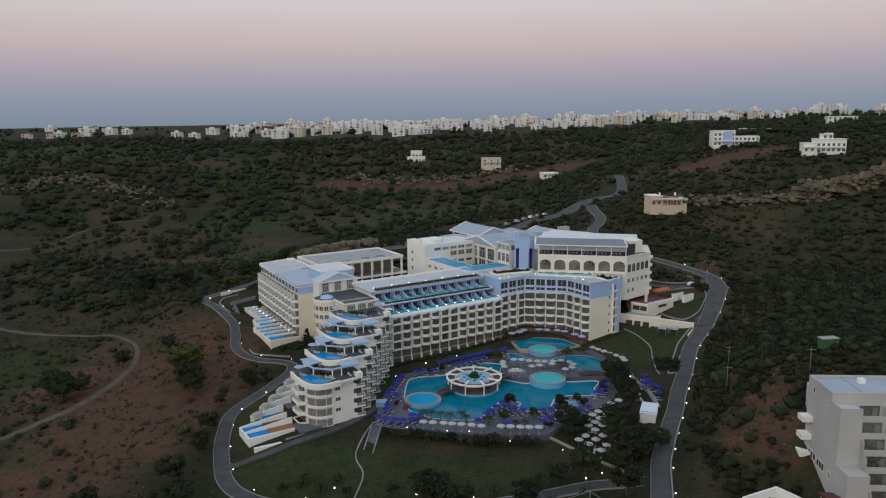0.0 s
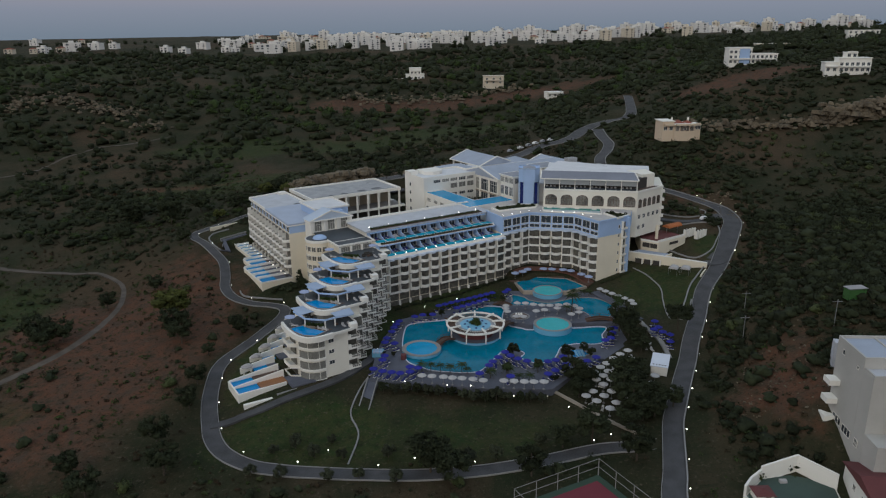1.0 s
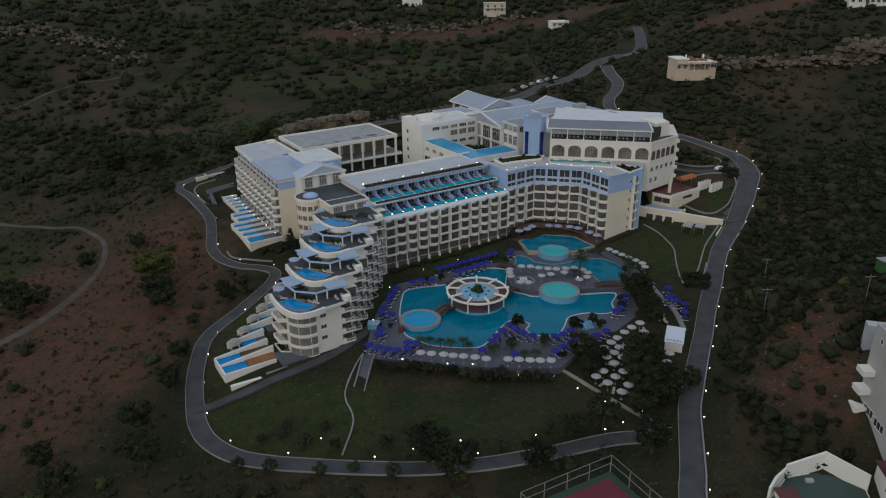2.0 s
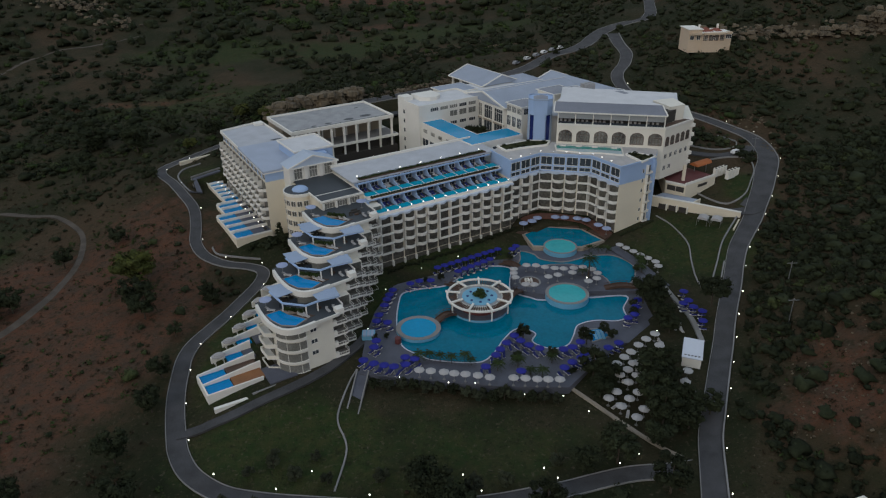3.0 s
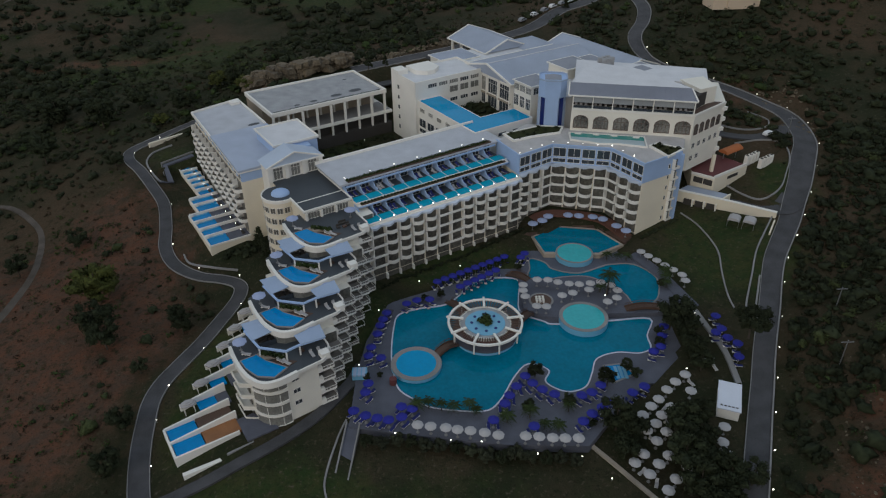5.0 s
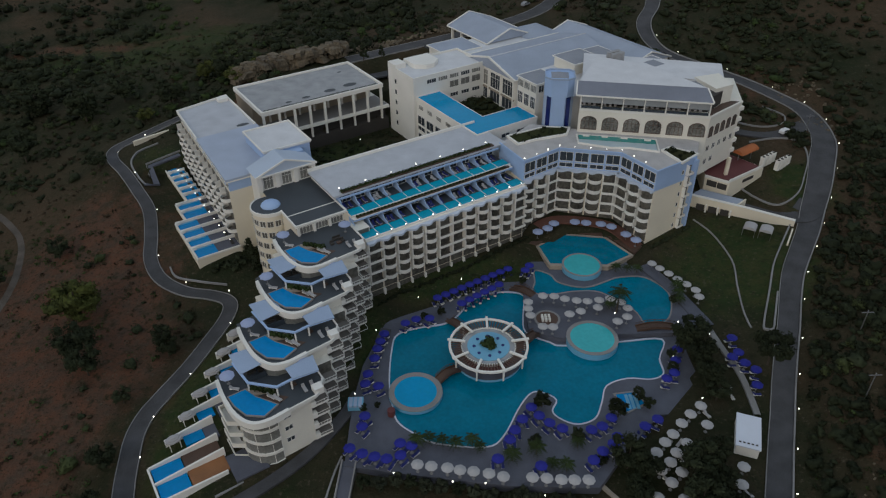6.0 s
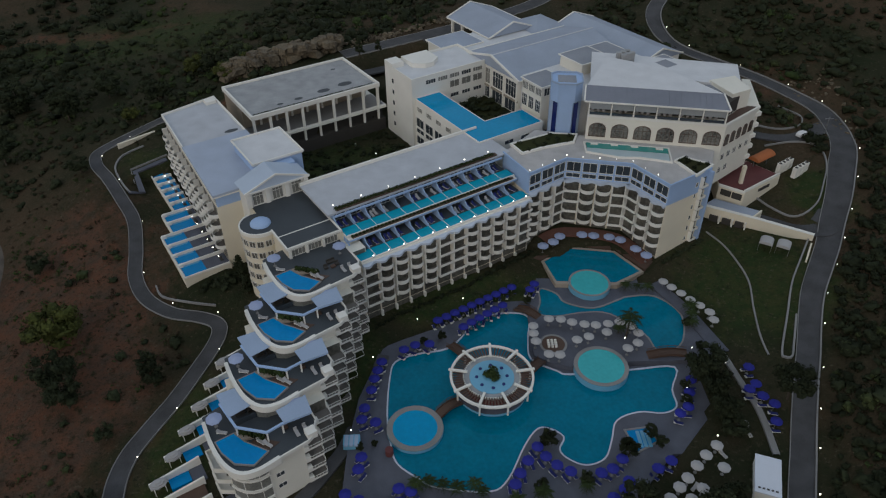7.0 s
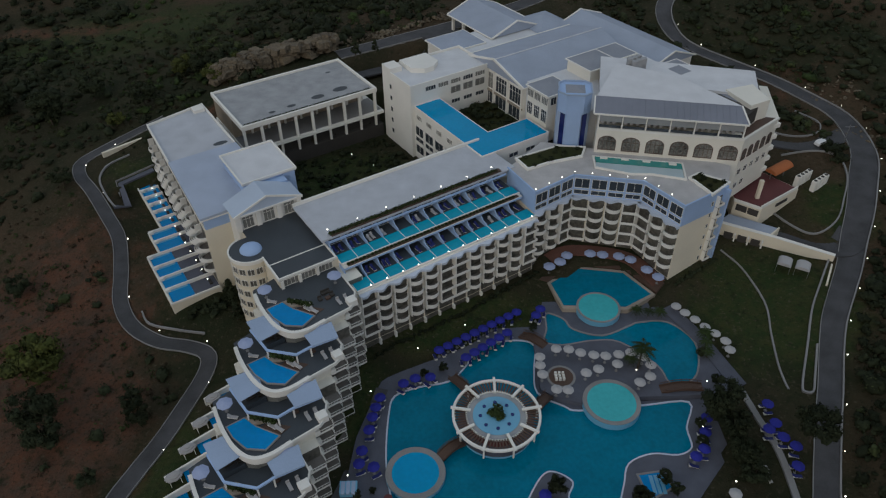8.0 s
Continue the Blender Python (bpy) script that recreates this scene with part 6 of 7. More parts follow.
FIELD_XY = [(53.8, 199.6), (51.1, 197.6), (48.7, 195.5), (46.3, 193.1), (44.3, 191.4), (42.1, 189.3), (45.7, 188.8), (48.3, 190.7), (44.0, 186.8), (41.8, 185.3), (43.0, 182.5), (39.7, 179.7), (37.6, 177.9), (41.9, 177.1), (44.2, 178.8),
            (39.6, 175.0), (41.9, 171.1), (45.4, 184.5), (60.6, 204.3), (53.4, 194.6), (56.8, 184.5), (55.1, 180.8), (46.9, 175.9), (44.0, 173.4)]
for x, y in WHITE_XY + WHITE_XY2 + FIELD_XY:
    place(uw, x, y, stand_z(x, y) if (x, y) not in FIELD_XY else ground_z(x, y) + 0.05, rng.uniform(0, 45))
for x, y in FIELD_XY[::3]:
    place(lw_, x + 1.3, y - 0.8, ground_z(x, y) + 0.1, rng.uniform(-60, 60))
for i in range(4):
    k = 3 - i
    fz = FLOOR[i]
    for e, n, what, turn in ((3.6, 11.5, up_, 0), (17.2, 7.6, up_, 20), (9.9, 2.4, lw_, 55), (9.1, 3.6, lw_, 55), (4.0, 9.4, lw_, 80)):
        x, y = to_world(-24.5 + STEP[0] * k + e, -65.7 + STEP[1] * k + n)
        place(what, x, y, fz + 0.05, turn)
for i in range(12):
    for zz, nf in ((18.41, N0 + 0.1), (21.41, N0 + 6.5)):
        for dx in (0.9, 2.1):
            if rng.random() < 0.85:
                x, y = to_world(E0 + i * (E1 - E0) / 12 + dx + rng.uniform(-0.2, 0.4), nf + 5.0 + rng.uniform(-0.3, 0.3))
                place(lb_ if rng.random() < 0.7 else lw_, x, y, zz, ANG + rng.uniform(-15, 15))
for x, y in ((32.5, 263.2), (34.6, 265.6), (40.5, 266.0), (43.5, 265.4), (47.4, 264.6), (50.0, 263.2), (53.0, 259.2), (55.0, 256.4), (29.6, 261.6)):
    place(up_, x, y, 3.0, 10)


# ---- lamps ----
def garden_lamp():
    g = thing("garden_lamp", Matrix(), "small white globe lamp on a short post, lit", "lamp", "lit garden lamps")
    part("post", Prism(ring(0, 0, 0.05, 8), 0, 0.6), METAL, g)
    bm = bmesh.new()
    bmesh.ops.create_icosphere(bm, subdivisions=2, radius=0.13, matrix=Matrix.Translation((0, 0, 0.72)))
    part("globe", bm, LAMP, g, "glowing globe")
    return g


gl = garden_lamp()
for i in range(3, len(ROAD_LINES["east"]) - 8, 7):
    if 30 < i:
        p = side_line(ROAD_LINES["east"], [v / 2 + 0.7 for v in width_of("east")])[i]
        place(gl, *p, PROFILE["east"][i] + 0.1)
for i in range(10, len(ROAD_LINES["west"]) - 6, 11):
    p = side_line(ROAD_LINES["west"], [v / 2 + 0.6 for v in width_of("west")])[i]
    place(gl, *p, PROFILE["west"][i] + 0.1)
for a, b in zip(BEND, BEND[1:]):
    L = math.hypot(b[0] - a[0], b[1] - a[1])
    for q in range(round(L / 4)):
        f = q / round(L / 4)
        place(gl, a[0] + (b[0] - a[0]) * f, a[1] + (b[1] - a[1]) * f, 25.0)
for q in range(12):
    place(gl, *to_world(E0 + 3.0 + q * 3.9, N0 - 0.1), 18.7)
for q in range(7):
    place(gl, *to_world(E0 + 1.0 + q * 7.3, N0 + 14.6), 24.75)
for q in range(12):
    place(gl, *to_world(-1.9, 2 + q * 4.2), 6.5)
for x, y in ((-8, 187.4), (3, 185), (9, 184.4), (20, 183), (28.5, 181.6), (33, 176), (38, 170), (45, 165.5), (-17.6, 189.6), (-16.6, 208), (-13, 228), (-3, 239.4), (8, 246), (43.6, 230.2), (57.6, 226.4), (53.2, 215.4), (63.5, 222), (55.5, 203), (5, 160), (-5, 158), (21, 160.5), (-25, 163), (40, 162), (-20, 300), (-14, 296), (-40, 305), (90, 296), (84, 300)):
    place(gl, x, y, max(ground_z(x, y), stand_z(x, y) if y < 250 and x > -18 and y > 183 else -99))


# ---- trees ----
def tree(kind, h, r, seed, material, label):
    """A tapered trunk with limbs and a crown of many small leaves in uneven clumps."""
    rg = np.random.default_rng(seed)
    t = thing({"palm": "palm_tree", "cone": "conifer_tree"}.get(kind, "tree"), Matrix(), label, "tree")
    bm = bmesh.new()
    bare_h = {"pine": 0.6, "palm": 0.86, "cone": 0.12}.get(kind, 0.3) * h
    top = h * 0.9 if kind != "palm" else h * 0.88
    lean = rg.normal(0, 0.02 * h, 2)
    ringv = []
    for i in range(7):
        f = i / 6
        rad = h * 0.028 * (1 - 0.75 * f) + 0.04
        ringv.append([bm.verts.new((lean[0] * f + rad * math.cos(a * math.pi / 3.5), lean[1] * f + rad * math.sin(a * math.pi / 3.5), top * f)) for a in range(7)])
    for a, b in zip(ringv, ringv[1:]):
        for q in range(7):
            bm.faces.new((a[q], a[(q + 1) % 7], b[(q + 1) % 7], b[q]))
    cl = []
    if kind != "palm":
        n_l = 9
        for i in range(n_l):
            az, z0 = i * 2.4 + rg.random(), bare_h + (h * 0.8 - bare_h) * (i / n_l)
            reach = r * (0.85 if kind != "cone" else 0.9 * (1 - z0 / h) + 0.15) * (0.6 + 0.4 * rg.random())
            e = (lean[0] + reach * math.cos(az), lean[1] + reach * math.sin(az), z0 + reach * (0.35 if kind != "pine" else 0.25))
            p = [bm.verts.new((lean[0] * 0.5 + 0.05 * math.cos(k * 2.1) * h * 0.15, lean[1] * 0.5 + 0.05 * math.sin(k * 2.1) * h * 0.15, z0)) for k in range(3)]
            q = bm.verts.new(e)
            for k in range(3):
                bm.faces.new((p[k], p[(k + 1) % 3], q))
            cl.append((*e, r * 0.42))
    part("trunk", bm, BARK, t)
    if kind == "palm":
        V, F = [], []
        for i in range(22):
            az, up = i * 2.399, 0.9 - 1.3 * (i / 22)
            d = Vector((math.cos(az), math.sin(az), 0))
            s_ = Vector((-d.y, d.x, 0))
            base = Vector((lean[0], lean[1], top))
            for k in range(9):
                f0 = (k + 0.5) / 9
                c = base + d * r * f0 + Vector((0, 0, r * (up * f0 - 0.9 * f0 * f0)))
                for sg in (-1, 1):
                    b_ = len(V)
                    w = r * 0.30 * math.sin(math.pi * (0.12 + 0.86 * f0))
                    V += [c, c + d * r * 0.10, c + s_ * sg * w + d * r * 0.16 - Vector((0, 0, w * 0.5))]
                    F.append((b_, b_ + 1, b_ + 2))
        me_ = bpy.data.meshes.new("crown")
        me_.from_pydata([tuple(v) for v in V], [], F)
        me_.materials.append(material)
    else:
        for i in range(16):
            az, zz = rg.random() * 6.3, rg.random()
            if kind == "pine":
                rr, z = r * math.sqrt(rg.random()) * 0.9, h * (0.78 + 0.2 * zz)
            elif kind == "cone":
                rr, z = r * (1 - zz) * 0.75, h * (0.15 + 0.8 * zz)
            else:
                rr, z = r * math.sqrt(rg.random()) * 0.8, h * (0.4 + 0.52 * zz)
            cl.append((rr * math.cos(az) + lean[0], rr * math.sin(az) + lean[1], z, r * (0.3 + 0.18 * rg.random())))
        cl = np.array(cl)
        me_ = leaf_mesh("crown", cl[:, :3], cl[:, 3], int(40 + 13 * r), 0.04 * r + 0.10, material, 0.75 if kind != "cone" else 1.0, seed, True)
    put("crown", me_, t, Matrix())
    return t


LEAFY = mat("yellow_green_leaves", (0.082, 0.092, 0.020), 0.85, vary=0.3, island=0.45, second=(0.028, 0.034, 0.010), spec=0.2, bump=0.9, fine=2.2)
LEAFY2 = mat("olive_scrub_leaves", (0.050, 0.062, 0.022), 0.8, vary=0.3, island=0.5, second=(0.026, 0.034, 0.013), spec=0.2, bump=0.9, fine=2.2)
LEAFD = mat("dry_brown_scrub", (0.060, 0.045, 0.026), 0.85, vary=0.3, island=0.5, second=(0.036, 0.026, 0.016), spec=0.1, bump=0.9, fine=2.2)
T_ROUND = [tree("round", 5.0, 2.3, 11, LEAF, "round dark green garden tree"), tree("round", 6.5, 3.2, 12, LEAF, "broad dark green garden tree")]
T_PINE = tree("pine", 7.5, 4.2, 13, LEAF, "umbrella pine with a flat dark crown")
T_CONE = tree("cone", 9.0, 2.4, 14, LEAF, "dark pointed conifer tree beside the hotel")
T_PALM = tree("palm", 8.0, 2.8, 15, LEAFG, "tall palm tree with drooping fronds")
T_PALMS = tree("palm", 3.2, 1.9, 16, LEAFG, "short palm tree with drooping fronds")
T_YEL = tree("round", 9.5, 5.6, 17, LEAFY, "large yellow-green tree on the dry slope")
T_BIG = tree("round", 10.0, 5.0, 18, LEAF, "large dark tree on the slope")
T_OLIVE = tree("round", 3.0, 1.6, 19, mat("olive_leaves", (0.045, 0.052, 0.030), 0.8, vary=0.3, island=0.4, spec=0.2), "small grey-green olive tree on the lawn")


def plant(kind, x, y, z=None, s=1.0):
    ob = place(kind, x, y, ground_z(x, y) - 0.1 if z is None else z, rng.uniform(0, 360))
    ob.scale = (s, s, s * rng.uniform(0.9, 1.1))
    return ob


for x, y, s in ((22.2, 203.2, 0.8), (37.3, 199.8, 0.85), (42.6, 204.0, 0.6), (44.0, 202.0, 0.55), (27.9, 194.2, 0.6), (19.2, 192.8, 0.6), (53.0, 216.3, 0.5), (52.1, 211.5, 0.55), (-1.5, 232.2, 0.4), (2.5, 233.5, 0.45), (23.2, 243.2, 0.4), (59.4, 226.5, 0.5), (58.5, 234, 0.45), (-14.6, 203.5, 0.35), (-11.8, 204.5, 0.3)):
    plant(T_ROUND[0], x, y, 0.35 if y < 225 or x < 22 else 1.5, s)
for x, y, s in ((56.0, 217.3, 1.1), (57.7, 212.7, 1.0), (57.9, 207.3, 0.9), (60.2, 221.3, 0.9), (58.6, 203, 0.8), (36.5, 188.0, 1.05), (38.8, 185.2, 0.9), (48.4, 185.0, 1.1), (46.9, 177.7, 1.1), (50.5, 181.0, 1.0), (47.5, 171.0, 1.1), (51.5, 175.5, 1.0), (53.0, 188.0, 0.8), (36.5, 181.0, 0.8), (53.5, 172.5, 0.9), (31.5, 189.0, 0.4)):
    plant(T_ROUND[1], x, y, None, s)
plant(T_PINE, 70.6, 208.6, 5.0, 0.95)
plant(T_PALM, 44.2, 231.2, 1.5, 1.0)
for x, y, z in ((42.8, 232.4, 1.5), (45.2, 233.4, 1.5), (50.5, 246.6, 1.6), (47.8, 247.2, 1.6), (53.0, 246.4, 1.6), (61.0, 238.8, 1.5), (60.4, 236.0, 1.5), (60.0, 233.6, 1.5), (-3.6, 194.0, 0.3), (-1.2, 194.6, 0.3), (1.4, 193.9, 0.3), (4.0, 193.2, 0.3), (7.2, 193.4, 0.3), (8.6, 192.4, 0.3), (22.0, 187.8, 0.3), (24.5, 187.0, 0.3), (19.4, 191.0, 0.3), (14.6, 189.8, 0.3), (27.6, 192.4, 0.3)):
    plant(T_PALMS, x, y, z, rng.uniform(0.7, 1.0))
for q in range(15):
    x = -13.5 + q * 2.9
    y = 186.6 - 0.13 * x + rng.uniform(-1.3, 0.2) - (1.2 if x > 8 else 0)
    plant(T_OLIVE if q % 3 else T_ROUND[0], x, y - 1.0, None, rng.uniform(0.8, 1.15) if q % 3 else 0.6)
for x, y, s in ((-37.5, 162.7, 0.8), (-32.8, 164.7, 0.9), (-27.9, 161.3, 1.0), (-21.5, 160.1, 0.8), (-11.0, 159.7, 1.0), (-41, 155.0, 0.9), (-34, 153.6, 1.0), (-24, 152.4, 0.9), (-17, 152, 0.8), (-8.7, 150.0, 1.0), (6.9, 156.0, 1.1), (13.2, 156.8, 1.0), (23.5, 161.6, 0.9), (-24.8, 166.5, 0.7), (-33, 168, 0.6)):
    plant(T_OLIVE, x, y, None, s)
for x, y, s in ((-3.0, 157.0, 1.1), (-1.5, 153.4, 1.2), (28.4, 159.2, 0.9), (35.3, 160.5, 1.2), (44.5, 164.6, 0.9), (52.0, 168.6, 0.9), (43.0, 151.7, 1.1), (49, 168, 1.0), (3.0, 149, 1.2), (20, 149.5, 1.0), (57.5, 172, 0.8)):
    plant(T_ROUND[1], x, y, None, s)
for x, y, z in ((-45.6, 253.2, 4), (-44.6, 250.6, 3.6), (-43.8, 248.4, 3.2), (-46.4, 255.0, 4.2), (-20.6, 344, 24), (-14.5, 347, 24), (64, 412, 27), (108, 384, 30)):
    plant(T_CONE, x, y, z, rng.uniform(0.35, 0.7))
plant(T_YEL, -84.0, 236.0, None, 1.1)
for x, y, s in ((-79.5, 222.5, 0.85), (-76.0, 217.5, 0.7), (-100, 262.0, 0.6), (-59.5, 222.0, 0.5), (-61.5, 226.5, 0.5), (-65.5, 209, 0.4), (-101, 300, 0.6), (-114, 254, 0.6), (-62.8, 182, 0.6), (-66, 168.0, 0.7), (-60.5, 156.5, 0.75), (-122, 224.4, 0.8), (-127, 232, 0.9), (-117, 228, 0.7), (-133, 318, 1.0), (-120, 340, 1.1), (-110, 352, 1.0), (-142, 352, 1.2), (-72, 352, 0.8), (-88, 338, 0.9), (-75, 150, 0.7), (-82, 158, 0.6), (-64, 193, 0.55)):
    plant(T_BIG, x, y, None, s)
for x, y, s in ((-66, 344, 0.7), (-79, 356, 0.8), (-58, 350, 0.6), (-95, 330, 0.5)):
    plant(T_YEL, x, y, None, s)

# ---- scrub and woods, past counting ----
SR = np.random.default_rng(5)


def scatter(n, x0, x1, y0, y1):
    xy = np.column_stack([SR.uniform(x0, x1, n), SR.uniform(y0, y1, n)])
    keep = np.ones(n, bool)
    for k, line in ROAD_LINES.items():
        keep &= near_line(xy, line)[0] > max(ROADS[k][1]) / 2 + 1.6
    for pts, w in TRACKS.values():
        keep &= near_line(xy, [p[:2] for p in smooth_line(pts, 4)])[0] > w / 2 + 1.0
    c, s_ = math.cos(radians(ANG)), math.sin(radians(ANG))
    dx, dy = xy[:, 0] + 49.7, xy[:, 1] - 258
    e, nn = dx * c + dy * s_, -dx * s_ + dy * c
    keep &= ~((e > -17) & (e < 152) & (nn > -36) & (nn < 64)) & ~((e > -44) & (e < 30) & (nn > -76) & (nn < -25))
    inside = np.array([_in_poly(p, GROUNDS) for p in xy])
    keep &= ~inside
    keep &= ~((xy[:, 0] > 82) & (xy[:, 0] < 125) & (xy[:, 1] > 125) & (xy[:, 1] < 158)) & ~((xy[:, 0] > 56) & (xy[:, 0] < 95) & (xy[:, 1] > 118) & (xy[:, 1] < 142)) & ~((xy[:, 0] > 10) & (xy[:, 0] < 46) & (xy[:, 1] > 118) & (xy[:, 1] < 150))
    return xy[keep]


def _in_poly(p, poly):
    x, y, hit = p[0], p[1], False
    for (x0, y0), (x1, y1) in zip(poly, poly[1:] + poly[:1]):
        if (y0 > y) != (y1 > y) and x < (x1 - x0) * (y - y0) / (y1 - y0) + x0:
            hit = not hit
    return hit


GROUNDS = [(-51, 232), (-56, 205), (-58, 190), (-56, 176), (-44, 161), (-20, 157.5), (24, 156), (48, 162), (66, 200), (84, 234), (104, 268), (112, 290), (112, 303), (90, 318), (70, 330), (30, 372), (0, 366), (-40, 350), (-60, 322), (-96, 312), (-84, 285), (-76, 262), (-64, 243)]


def scrub(name, xy, r0, r1, count, material, label, seed, flat=0.8, low=0.35, leaf=0.2, core=True):
    rr = np.random.default_rng(seed)
    r = r0 + (r1 - r0) * rr.random(len(xy)) ** 2
    z = final_heights(xy) + r * low
    me_ = leaf_mesh(name, np.column_stack([xy, z]), r, int(count * 1.1) if core else count, r * leaf * (0.62 if core else 1), material, flat, seed, core)
    return tagged(new(name, me_), label, "shrubs", kind="stuff")


def thin(xy, seed, scale, lo, hi):
    """Keep more where a broad noise is high, less on bare soil."""
    rr = np.random.default_rng(seed)
    v = np.array([noise.noise(Vector((x * scale, y * scale, seed))) for x, y in xy])
    b_, l_ = soil_of(xy)
    p = np.clip((v - lo) / (hi - lo), 0, 1) * np.clip(1 - 1.3 * b_, 0, 1) * (1 - 0.7 * l_)
    return xy[rr.random(len(xy)) < p]


def by_soil(xy):
    return xy[soil_of(xy)[0] < 0.35]


near = scatter(9000, -190, 190, 110, 420)
scrub("scrub", thin(near, 21, 0.02, -0.25, 0.25), 0.6, 2.6, 40, LEAF, "low dark evergreen scrub on the slopes", 31)
scrub("dry_scrub", thin(scatter(5000, -190, 190, 110, 420), 22, 0.03, -0.1, 0.4), 0.4, 1.3, 36, LEAFD, "dry brown brush on the slopes", 32)
east = scatter(9000, 66, 420, 150, 560)
roadside = by_soil(scatter(3800, 64, 175, 145, 300))
scrub("roadside_thicket", roadside, 0.7, 2.4, 46, LEAF, "dense dark bushes beside the east road", 48)
scrub("hillside_thicket", thin(east, 23, 0.02, -0.75, -0.2), 0.9, 3.6, 12, LEAF, "dense dark thicket on the hillside", 33)
west = scatter(3800, -420, 60, 330, 520)
scrub("valley_trees", thin(west, 24, 0.016, -0.2, 0.2), 1.2, 4.6, 30, LEAF, "dark trees and hedges along the valley fields", 34)
scrub("green_bushes", thin(scatter(2600, -420, 130, 330, 560), 25, 0.02, 0.0, 0.4), 0.8, 3.0, 60, LEAFG, "green bushes in the valley fields", 35)
wood = scatter(8000, -900, 700, 520, 930)
scrub("far_woods", thin(wood, 26, 0.007, -0.85, -0.4), 2.5, 7.0, 14, LEAF, "dark woods on the far slope", 36, 0.9)
scrub("far_green_woods", thin(scatter(2200, -700, 600, 560, 900), 27, 0.009, 0.0, 0.3), 2.5, 6.0, 56, LEAFG, "green treetops on the far slope", 37, 0.9)
scrub("plateau_trees", thin(scatter(2600, -1100, 1100, 850, 1400), 28, 0.01, 0.0, 0.3), 3.0, 7.0, 44, LEAF, "dark trees between the houses of the town", 38, 1.1, 0.6)
SLOPE = scatter(15000, -190, 120, 110, 430)
half = len(SLOPE) // 2


def by_noise(xy, seed, scale, lo):
    return xy[np.array([noise.noise(Vector((x * scale, y * scale, seed))) for x, y in xy]) > lo]


scrub("dry_tufts", by_noise(SLOPE[:half], 51, 0.05, -0.15), 0.25, 0.9, 16, LEAFD, "small dry brown tufts on the bare slopes", 51, 0.7, 0.3, 0.3, core=False)
scrub("green_tufts", by_noise(SLOPE[half:], 52, 0.04, 0.0), 0.3, 1.2, 18, LEAFG, "small green tufts on the slopes", 52, 0.7, 0.3, 0.28, core=False)
scrub("olive_bushes", by_noise(scatter(2600, -200, 200, 110, 430), 53, 0.025, 0.12), 0.8, 2.6, 90, LEAFY2, "olive green bushes on the slopes", 53, 0.85)
hedge_xy = np.array([to_world(e, -36.5 + SR.normal(0, 0.4)) for e in np.arange(21, 67, 0.9)])
scrub("hedge_row", hedge_xy, 0.6, 1.1, 30, LEAF, "dark hedge at the foot of the balconies", 39)
scrub("hedge_row", np.array([(58.5 + 12 * f + 1.0, 256.6 + 7.2 * f - 0.6) for f in np.linspace(0, 1, 14)]), 0.6, 1.2, 34, LEAF, "dark hedge along the end wall", 40)
scrub("garden_shrubs", np.array([to_world(-8 + 7 * f + SR.normal(0, 0.8), -4 - 3 * f + SR.normal(0, 0.8)) for f in np.linspace(0, 1, 26)]), 0.6, 1.5, 36, LEAF, "garden shrubs below the terrace wall", 41)
scrub("courtyard_shrubs", np.array([to_world(SR.uniform(22, 64), SR.uniform(-4, 34)) for _ in range(420)]), 0.5, 1.7, 40, LEAF, "dark shrubs and ground cover between the wings", 44)
scrub("courtyard_plants", np.array([to_world(SR.uniform(76, 91), SR.uniform(-3.5, 17.5)) for _ in range(70)]) , 0.8, 1.8, 30, LEAF, "courtyard shrubs", 42).location.z = 4.6
scrub("lawn_tufts", np.array([(SR.uniform(-40, 40), SR.uniform(160, 178)) for _ in range(260)]), 0.15, 0.45, 10, LEAFD, "dry tufts in the lawn", 43, core=False)


# ---- rocks ----
def rocks(name, centres, size, seed, label):
    rr = np.random.default_rng(seed)
    V, F = [], []
    base = [(-1, -1, -1), (1, -1, -1), (1, 1, -1), (-1, 1, -1), (-0.7, -0.7, 1), (0.7, -0.7, 1), (0.7, 0.7, 1), (-0.7, 0.7, 1)]
    for x, y, z in centres:
        s_ = size * (0.4 + rr.random() ** 2) * np.array([1.5, 1.0, 0.6])
        a = rr.random() * 6.3
        o = len(V)
        for p in base:
            q = np.array(p) * s_ * (0.7 + 0.5 * rr.random(3))
            V.append((x + q[0] * math.cos(a) - q[1] * math.sin(a), y + q[0] * math.sin(a) + q[1] * math.cos(a), z + q[2]))
        F += [tuple(o + i for i in f) for f in ((3, 2, 1, 0), (4, 5, 6, 7), (0, 1, 5, 4), (1, 2, 6, 5), (2, 3, 7, 6), (3, 0, 4, 7))]
    me_ = bpy.data.meshes.new(name)
    me_.from_pydata(V, [], F)
    me_.materials.append(ROCK)
    return tagged(new(name, me_), label, "rocks", kind="stuff")


def rock_line(pts, n, spread, up, size, seed, label):
    rr = np.random.default_rng(seed)
    P = np.array(smooth_line(pts, 8))[:, :2]
    idx = rr.integers(0, len(P), n)
    xy = P[idx] + rr.normal(0, spread, (n, 2))
    z = final_heights(xy) + up * rr.random(n) + size * 0.15
    return rocks("rock_outcrop", np.column_stack([xy, z]), size, seed, label)


rock_line([(-420, 606), (-351, 606), (-335, 634), (-312, 634), (-270, 616), (-249, 609), (-213, 574)], 560, 7, 4, 1.1, 51, "pale broken rock ledges on the far slope")
rock_line([(-63, 343), (-52, 347), (-42, 351), (-30, 357)], 520, 1.6, 5.0, 1.3, 52, "ochre rock face behind the hall")
